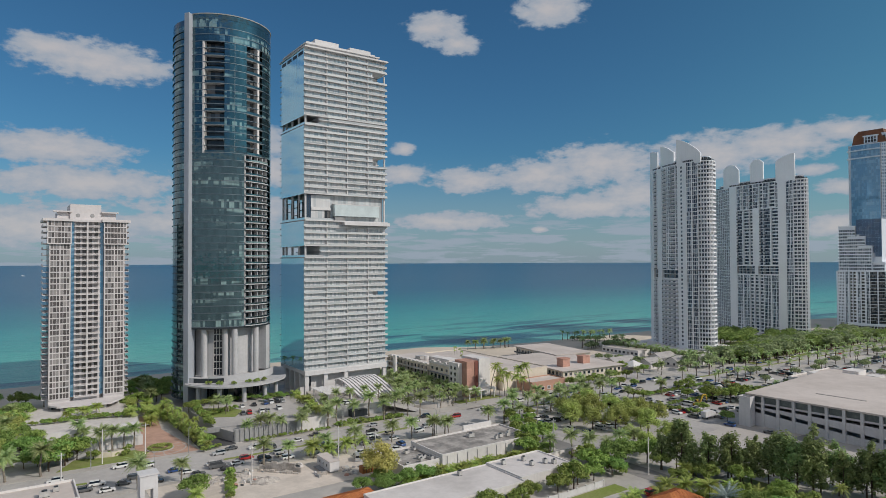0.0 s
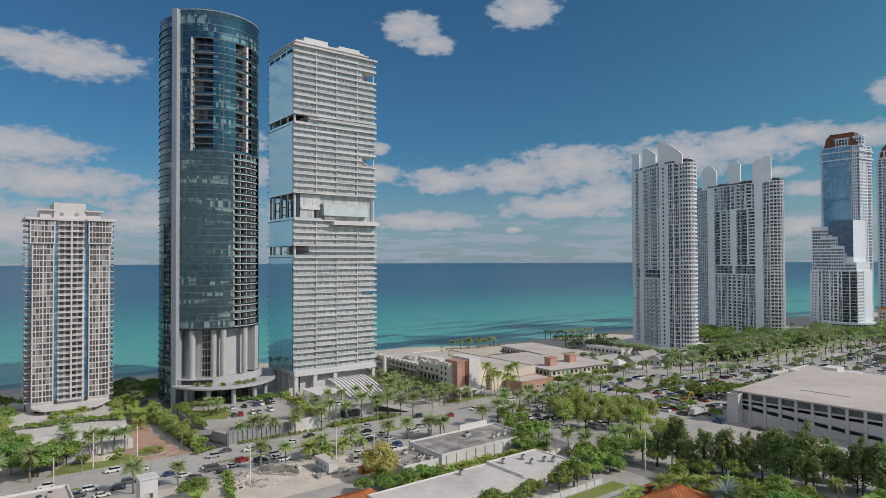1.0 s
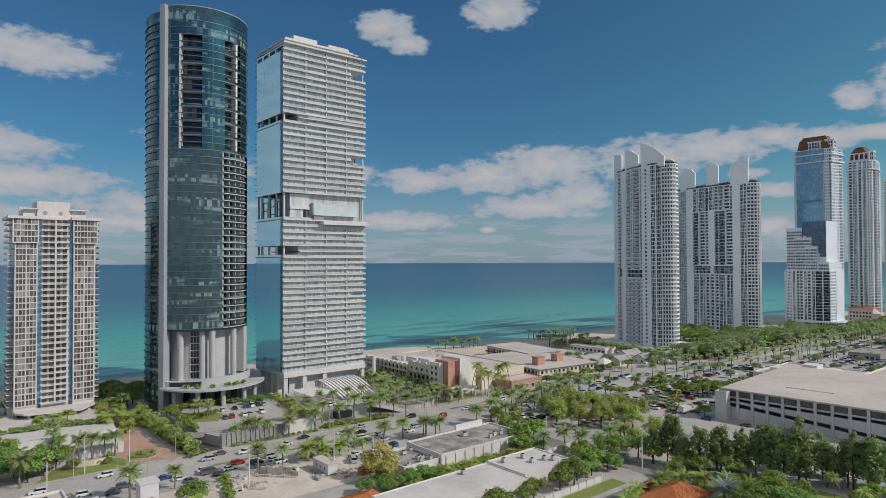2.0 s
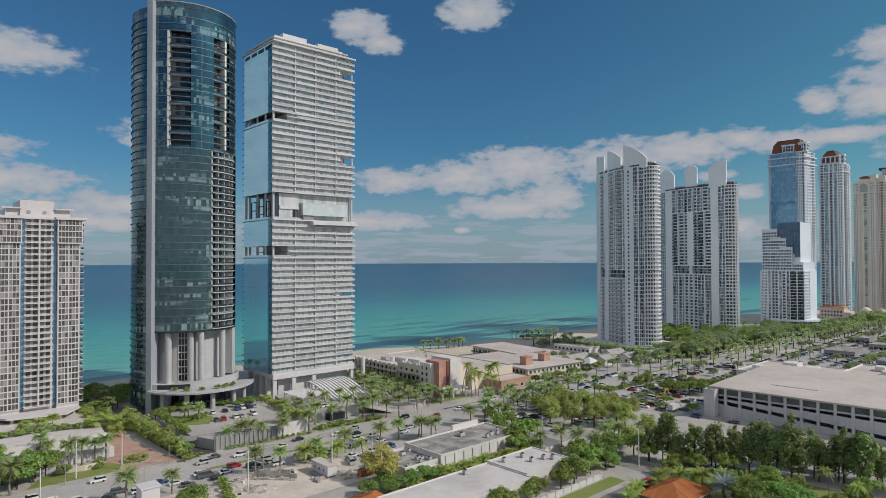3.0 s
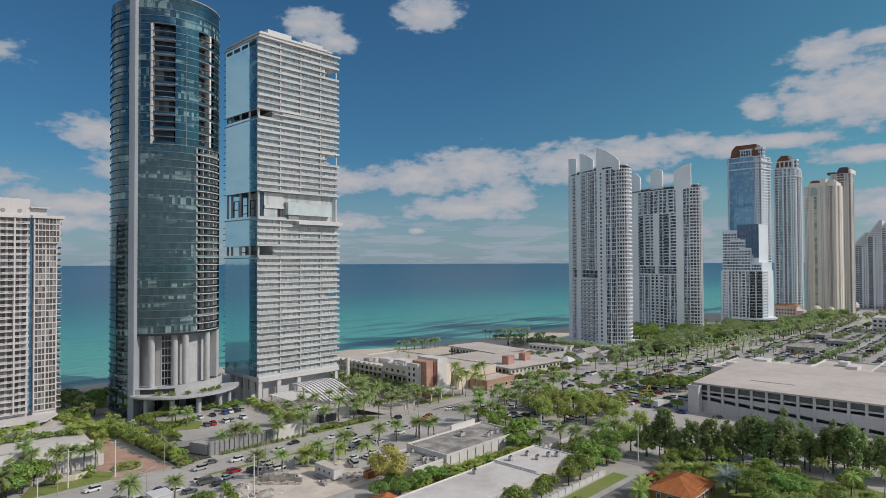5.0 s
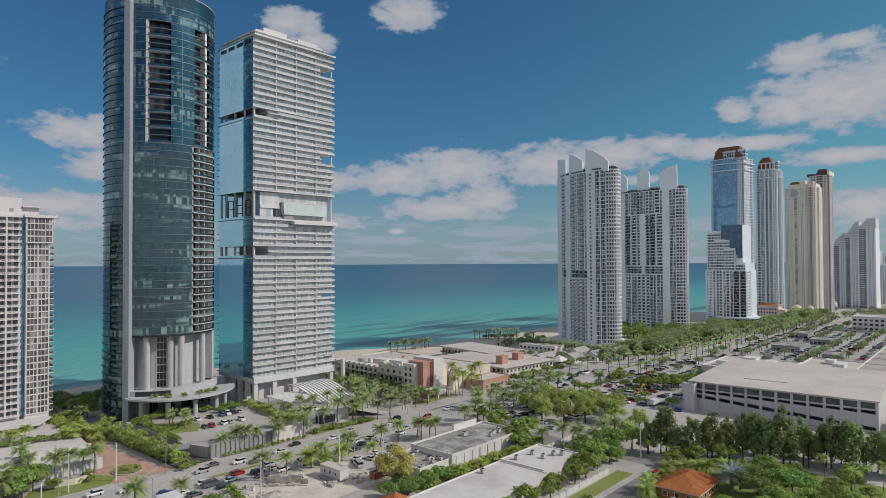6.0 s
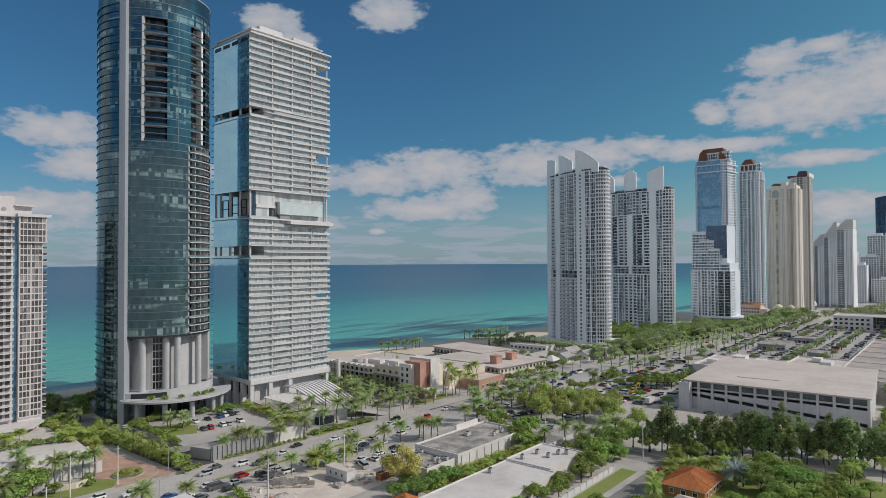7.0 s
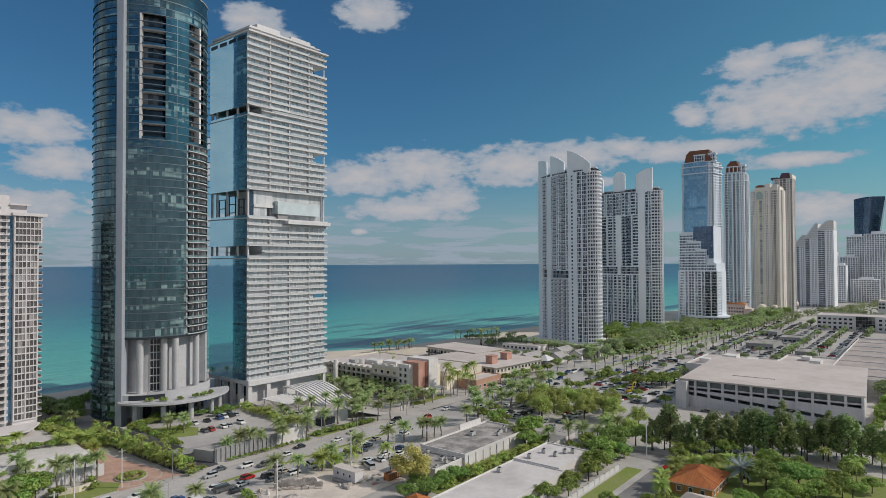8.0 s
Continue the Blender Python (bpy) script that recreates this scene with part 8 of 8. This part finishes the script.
for x, y, s in ((183, 147, 0.9), (186, 140, 0.95), (184, 133, 0.8), (168, 145, 0.8)):
    plant(broads, x, y, 0, s)
row(shrubs, (169.5, 138), (169.5, 160), 2.4, 0, 0.8, 0.3)
row(broads, (140, 90), (170, 70), 7.0, 0, 0.8, 3.0)
# hotel and motel gardens
for x, y in ((214, 248), (219, 246), (222, 244), (216, 252), (226, 249), (211, 250), (229, 246), (208, 254)):
    plant(cocos, x, y, 0.1, 1.05)
for x, y in ((262, 249), (268, 247), (274, 246), (281, 248), (288, 250), (295, 247), (302, 249), (308, 246), (284, 232), (292, 228)):
    plant(broads, x, y, 0, 0.7)
row(date_palms, (196, 222), (262, 219), 9, 0.1)
row(date_palms, (304, 398), (340, 388), 3.4, 0.2, 0.86, 3)
row(date_palms, (410, 394), (456, 384), 3.6, 0.2, 0.88, 4)
row(broads, (408, 388), (430, 372), 5, 0, 0.6, 3)
row(date_palms, (386, 352), (428, 345), 3.2, 0.2, 0.95, 4)
row(broads, (380, 345), (432, 338), 5, 0.0, 0.7, 4)
row(cocos, (232, 310), (252, 345), 8, 9.5, 0.35, 2)
row(broads, (346, 300), (360, 262), 6, 0.0, 0.7, 3)
# gardens below the beach towers
for _ in range(110):
    x, y = place_rnd.uniform(372, 600), place_rnd.uniform(236, 258)
    plant(date_palms if place_rnd.random() < 0.75 else broads, x, y + 0.02 * (x - 372), 0.1, 1.0)
for _ in range(100):
    x = place_rnd.uniform(405, 640)
    plant(place_rnd.choice([broads, brights, broads]), x, place_rnd.uniform(232, 252) if x < 480 else place_rnd.uniform(226, 258), 0.1, 1.35)
for _ in range(24):
    plant(brights, place_rnd.uniform(480, 562), place_rnd.uniform(258, 320), 0.1, 1.35)
for _ in range(60):
    plant(place_rnd.choice([broads, brights, date_palms]), place_rnd.uniform(610, 900), place_rnd.uniform(198, 225), 0.1, 1.3)
for _ in range(14):
    plant(cocos, place_rnd.uniform(620, 645), place_rnd.uniform(270, 330), 0.1, 0.9)
for _ in range(40):
    plant(place_rnd.choice([broads, date_palms, date_palms, broads]), place_rnd.uniform(254, 424), place_rnd.choice([155, 172, 190, 206]) + place_rnd.uniform(-1.5, 1.5), 0.1, 0.68)
for _ in range(150):
    plant(place_rnd.choice([broads, date_palms]), place_rnd.uniform(430, 760), place_rnd.choice([98, 118, 136, 156, 176, 194]) + place_rnd.uniform(-1, 1), 0.1, 0.7)
for p in PROTOS:
    if p.name not in used:
        plant(p, -40 + 6 * len(used), 300, 0, 0.8)

for g, mat in far_mass.values():
    tagged(part("far_grove", g, mat), "distant palms and shade trees along the avenue", "trees", kind="stuff")

# far woods of the town, one mass of leaf sprays
woods = Geo()
rnd = random.Random(17)
for _ in range(1050):
    x = rnd.choice((rnd.uniform(620, 2600), rnd.uniform(745, 1250), rnd.uniform(620, 2600)))
    y = rnd.uniform(-900, min(215, 215 - 0.25 * (x - 800)))
    if 600 < x < 756 and 20 < y < 200 or 868 < x < 945 and 55 < y < 115:
        continue
    r = rnd.uniform(4, 8) * (1 + x / 3500)
    leaf_cloud(woods, [(x, y, 3.5, r), (x + r * 0.8, y + rnd.uniform(-r, r), 4.5, r * 0.8)], 50, 1.15 + x / 1800, rnd, 0.75)
for _ in range(330):
    x = rnd.uniform(745, 1500)
    y = rnd.uniform(-60, 222 - 0.24 * (x - 745))
    if 868 < x < 945 and 55 < y < 115:
        continue
    r = rnd.uniform(3.5, 7)
    leaf_cloud(woods, [(x, y, 4.0, r), (x + r * 0.8, y + rnd.uniform(-r, r), 4.5, r * 0.8)], 55, 1.2 + x / 2200, rnd, 0.75)
for _ in range(70):
    x, y = rnd.uniform(640, 745), rnd.uniform(196, 228)
    r = rnd.uniform(3, 5)
    leaf_cloud(woods, [(x, y, 4.0, r), (x + r * 0.8, y + rnd.uniform(-r, r), 4.5, r * 0.8)], 60, 1.0, rnd, 0.8)
tagged(part("far_trees", woods, F_HAZED), "distant green tree canopy across the town", "trees", kind="stuff")

# ---- cars ----
CAR_SIZE = {"sedan": (4.6, 1.8, 1.42), "suv": (4.8, 1.95, 1.75), "van": (5.6, 2.0, 2.3)}
CAR_NOSE = {"sedan": (0.47, 0.2, -0.42), "suv": (0.46, 0.22, -0.48), "van": (0.47, 0.36, -0.49)}
CAR_ROOF = {"sedan": (0.06, -0.27), "suv": (0.1, -0.42), "van": (0.26, -0.48)}


def car_shell(kind):
    """Painted body with roof, and the glazed cabin between them."""
    l, w, h = CAR_SIZE[kind]
    sill, belt = 0.28, 0.62 * h
    nose, screen, tail = CAR_NOSE[kind]
    top0, top1 = CAR_ROOF[kind]
    prof = [(-0.5, sill), (0.5, sill), (0.5, belt * 0.8), (nose, belt * 0.93), (screen, belt), (tail, belt * 1.02), (-0.5, belt * 0.9)]
    n = len(prof)
    g = Geo()
    g.add([(x * l, s * w / 2, z) for s in (-1, 1) for x, z in prof],
          [tuple(range(n)), tuple(range(n, 2 * n))[::-1]] + [(i, n + i, n + (i + 1) % n, (i + 1) % n) for i in range(n)])
    wi, wo = w / 2 - 0.04, w / 2 - 0.22
    base = [(screen * l, -wi, belt), (screen * l, wi, belt), (tail * l, wi, belt), (tail * l, -wi, belt)]
    top = [(top0 * l, -wo, h - 0.06), (top0 * l, wo, h - 0.06), (top1 * l, wo, h - 0.06), (top1 * l, -wo, h - 0.06)]
    c = Geo().add(base + top, [(0, 1, 5, 4), (1, 2, 6, 5), (2, 3, 7, 6), (3, 0, 4, 7)])
    g.prism([(top0 * l + 0.06, -wo - 0.03), (top0 * l + 0.06, wo + 0.03), (top1 * l - 0.06, wo + 0.03), (top1 * l - 0.06, -wo - 0.03)], h - 0.07, h)
    return g, c


def car(kind, name, label):
    l, w, h = CAR_SIZE[kind]
    ob = thing(name, label, "car", (0, 0, -500), "parked and queuing cars")
    g, c = car_shell(kind)
    part("body", g, CAR, ob)
    part("cabin_glass", c, G_CAR, ob)
    wm = Geo().tube([(0, -0.11, 0), (0, 0.11, 0)], [0.33, 0.33], 12).mesh("wheel", TYRE)
    for sx in (-0.31, 0.32):
        for sy in (-1, 1):
            part("wheel", wm, None, ob, at=(sx * l, sy * (w / 2 - 0.1), 0.33))
    return ob


CARS = [car("sedan", "sedan_car", "sedan car standing on sunlit asphalt"), car("suv", "suv_car", "sport utility car standing on sunlit asphalt"), car("van", "van", "van standing on sunlit asphalt")]
SHELLS = [car_shell(k) for k in ("sedan", "suv", "van")]
far_body, far_glass = Geo(), Geo()
cars_used = set()
car_rnd = random.Random(23)


def park(x, y, z=0.07, turn=0.0):
    m = pose(x, y, z, 0, 0, turn + car_rnd.uniform(-3, 3))
    i = car_rnd.choices((0, 1, 2), (5, 4, 0.6))[0]
    if x > 300:     # far off, cars merge into one glittering mass
        g, c = SHELLS[i]
        far_body.add([m @ Vector(v) for v in g.v], g.f)
        far_glass.add([m @ Vector(v) for v in c.v], c.f)
        return
    src = CARS[i]
    ob = src if src.name not in cars_used else copy_thing(src, m)
    cars_used.add(src.name)
    ob.matrix_basis = m


ALONG = -1.8
for off, turn, xs in ((9.6, 180, (30, 73, 104, 131, 160, 214)), (5.6, 180, (14, 40, 62, 79, 96, 118, 149, 188, 236)), (1.7, 180, (84, 127, 170))):
    for x in xs:
        park(x + car_rnd.uniform(-3, 3), road_y(x) + off, 0.07, ALONG + turn)
for off, n0, n1, step in ((-5.4, 24, 150, 8.5), (-9.3, 20, 148, 8.0), (-13.3, 26, 146, 9.5)):
    x = n0
    while x < n1:
        if car_rnd.random() < 0.86:
            park(x, road_y(x) + off, 0.07, ALONG)
        x += step * car_rnd.uniform(0.8, 1.5)
for off in (-13, -9, -5, 2, 6, 10):
    x = 200.0
    while x < 900:
        if car_rnd.random() < 0.45:
            park(x, road_y(x) + off, 0.07, ALONG + (0 if off < 0 else 180))
        x += car_rnd.uniform(9, 22)


def lot(x0, x1, y, fill=0.85, turn=90, step=2.75, z=0.07):
    x = x0
    while x < x1:
        if car_rnd.random() < fill:
            park(x, y, z, turn + car_rnd.choice((0, 180)))
        x += step


lot(90, 110, 292, 0.6, 80, z=4.02)
lot(86, 104, 278, 0.6, 80, z=4.02)
lot(126, 142, 270, 0.4, 100, z=4.02)
lot(226, 258, 246, 0.3)
for y in (200, 207, 186, 179):
    lot(190, 248, y, 0.42)
for y in (160, 167.5, 176, 183.5, 194, 201):
    lot(256, 416, y, 0.42)
for y in (102, 109, 122, 129, 142, 149, 162, 169, 182, 189):
    lot(430, 750, y, 0.5)
lot(236, 262, 240, 0.7, 80)
lot(216, 246, 228, 0.5, 70)
for x, y, t in ((240, 76, 80), (244, 70, 85), (252, 68, 80), (256, 60, 10), (258, 134, 90), (256, 150, 90), (162, 120, 0), (124, 118, 0)):
    park(x, y, 0.08, t)
for x, y in ((104, 203), (106, 206), (109, 209), (112, 206), (118, 209), (122, 205), (126, 209), (116, 203)):
    park(x, y, 0.07, car_rnd.choice((0, 90, 70)))
tagged(part("far_cars", far_body, FAR_CAR), "distant parked cars filling the shopping centre lots", "cars", kind="stuff")
tagged(part("far_car_glass", far_glass, G_CAR), "dark windows of distant parked cars", "cars", kind="stuff")

# ---- a motor boat far out, with its wake ----
boat = thing("motor_boat", "white motor boat trailing a pale wake", "boat", (57, 3500, 6.8))
part("hull", Geo().prism([(-7, -1.8), (4, -1.8), (8, 0), (4, 1.8), (-7, 1.8)], 0, 2.4), WHITE, boat)
part("cabin", Geo().box(-4, 1.5, -1.3, 1.3, 2.4, 4.6), WHITE, boat)
part("wake", Geo().add([(-8, -2, 0.4), (-8, 2, 0.4), (-120, 9, 0.6), (-120, -9, 0.6)], [(0, 1, 2, 3)]), WHITE, boat, "pale foam wake on the water")

# ---- building plant and a lorry on the lots ----
YELLOW_PAINT = surface("yellow_machine_paint", (0.62, 0.42, 0.05), 0.5, 0.2, 0.5, 2.0)
dig = thing("excavator", "yellow tracked excavator with a raised arm on the parking lot", "excavator", (276, 178, 0.06))
for y in (-1.3, 1.3):
    part("track", Geo().prism([(-2.0, y - 0.3), (2.0, y - 0.3), (2.0, y + 0.3), (-2.0, y + 0.3)], 0.0, 0.9), TYRE, dig)
part("body", Geo().prism([(-2.2, -1.3), (1.2, -1.4), (1.6, 0.0), (1.2, 1.4), (-2.2, 1.3)], 1.0, 2.1), YELLOW_PAINT, dig)
cab = part("cab", Geo().box(0.0, 1.5, 0.3, 1.4, 2.1, 3.3), YELLOW_PAINT, dig)
part("cab_window", Geo().box(-0.03, 1.53, 0.27, 1.43, 2.45, 3.1), G_CAR, cab)
part("boom", Geo().bar((1.2, -0.4, 2.0), (3.6, -0.4, 5.6), 0.5, 0.6).bar((3.6, -0.4, 5.6), (6.0, -0.4, 5.4), 0.45, 0.5), YELLOW_PAINT, dig)
part("arm", Geo().bar((6.0, -0.4, 5.6), (6.9, -0.4, 2.4), 0.35, 0.4), YELLOW_PAINT, dig)
part("bucket", Geo().prism([(6.3, -0.9), (7.3, -0.9), (7.3, 0.1), (6.3, 0.1)], 1.4, 2.4), BRONZE, dig)
lorry = thing("box_lorry", "white box lorry parked on the yard by the garage", "lorry", (261, 163, 0.06))
part("box_body", Geo().box(-4.2, 1.6, -1.2, 1.2, 0.9, 3.5), WHITE, lorry)
cab = part("cab", Geo().prism([(1.75, -1.1), (3.6, -1.1), (3.8, 0), (3.6, 1.1), (1.75, 1.1)], 0.6, 2.6), WHITE, lorry)
part("windscreen", Geo().box(3.2, 3.72, -0.95, 0.95, 1.6, 2.4), G_CAR, cab)
for x in (-3.0, 2.7):
    for y in (-1.1, 1.1):
        part("wheel", Geo().tube([(x, y - 0.14, 0.45), (x, y + 0.14, 0.45)], [0.45, 0.45], 12), TYRE, lorry)
skip = thing("waste_container", "orange steel waste container on the sandy plot", "container", (98.5, 188.5, 0.08))
part("shell", Geo().prism([(0, 0), (6.0, 0), (6.0, 0.15), (0, 0.15)], 0, 2.2).prism([(0, 2.3), (6.0, 2.3), (6.0, 2.45), (0, 2.45)], 0, 2.2).prism([(0, 0.15), (0.15, 0.15), (0.15, 2.3), (0, 2.3)], 0, 2.2).prism([(5.85, 0.15), (6.0, 0.15), (6.0, 2.3), (5.85, 2.3)], 0, 2.2).box(0.15, 5.85, 0.15, 2.3, 0, 0.2), surface("orange_container_paint", (0.50, 0.20, 0.07), 0.6, 0.25, 0.4, 2.0), skip)
for i in range(6):
    part("rib", Geo().box(0.4 + 1.0 * i, 0.55 + 1.0 * i, -0.1, 0.0, 0.1, 2.1), BRONZE, skip)
part("load", Geo().prism([(0.3, 0.3), (5.6, 0.3), (5.6, 2.1), (0.3, 2.1)], 0.2, 1.7), RUBBLE, skip)

# ---- street furniture ----
def street_lamp(x, y, side, h=10.0):
    ob = thing("street_lamp", "grey steel street lamp with a single arm", "street lamp", (x, y, 0), "street lamps")
    part("post", Geo().tube([(0, 0, 0), (0, 0, h * 0.6), (0, 0, h)], [0.14, 0.11, 0.08], 8), POLE, ob)
    part("arm", Geo().tube([(0, 0, h - 0.1), (0, side * 1.2, h + 0.3), (0, side * 2.4, h + 0.35)], [0.06, 0.05, 0.05], 6), POLE, ob)
    part("lamp_head", Geo().box(-0.18, 0.18, side * 2.3 - 0.45, side * 2.3 + 0.45, h + 0.25, h + 0.42), POLE, ob)
    part("base_plate", Geo().box(-0.25, 0.25, -0.25, 0.25, 0, 0.15), POLE, ob)


for x in (-6, 39, 77, 112, 146, 196, 240, 290, 340, 400, 460, 520):
    street_lamp(x, road_y(x) - 16.6, 1)
for x in (24, 56, 118, 168, 215, 265, 320, 370, 430, 490):
    street_lamp(x, road_y(x) + 13.4, -1)
for x, y in ((14, 228), (28, 252), (42, 252), (66, 204), (98, 206), (106, 193), (168, 168), (176, 132)):
    ob = thing("utility_pole", "tall pale concrete utility pole", "utility pole", (x, y, 0), "utility poles")
    part("shaft", Geo().tube([(0, 0, 0), (0, 0, 12.5)], [0.22, 0.14], 8), PALE, ob)
    part("cross_arm", Geo().box(-1.1, 1.1, -0.08, 0.08, 11.6, 11.8), POLE, ob)
    part("insulator", Geo().tube([(0.9, 0, 11.8), (0.9, 0, 12.1)], [0.07, 0.05], 6), BRONZE, ob)
for x, y in ((266, 186), (300, 178), (330, 190), (360, 178), (470, 150), (540, 130), (600, 150), (660, 130)):
    street_lamp(x, y, 1, 9)
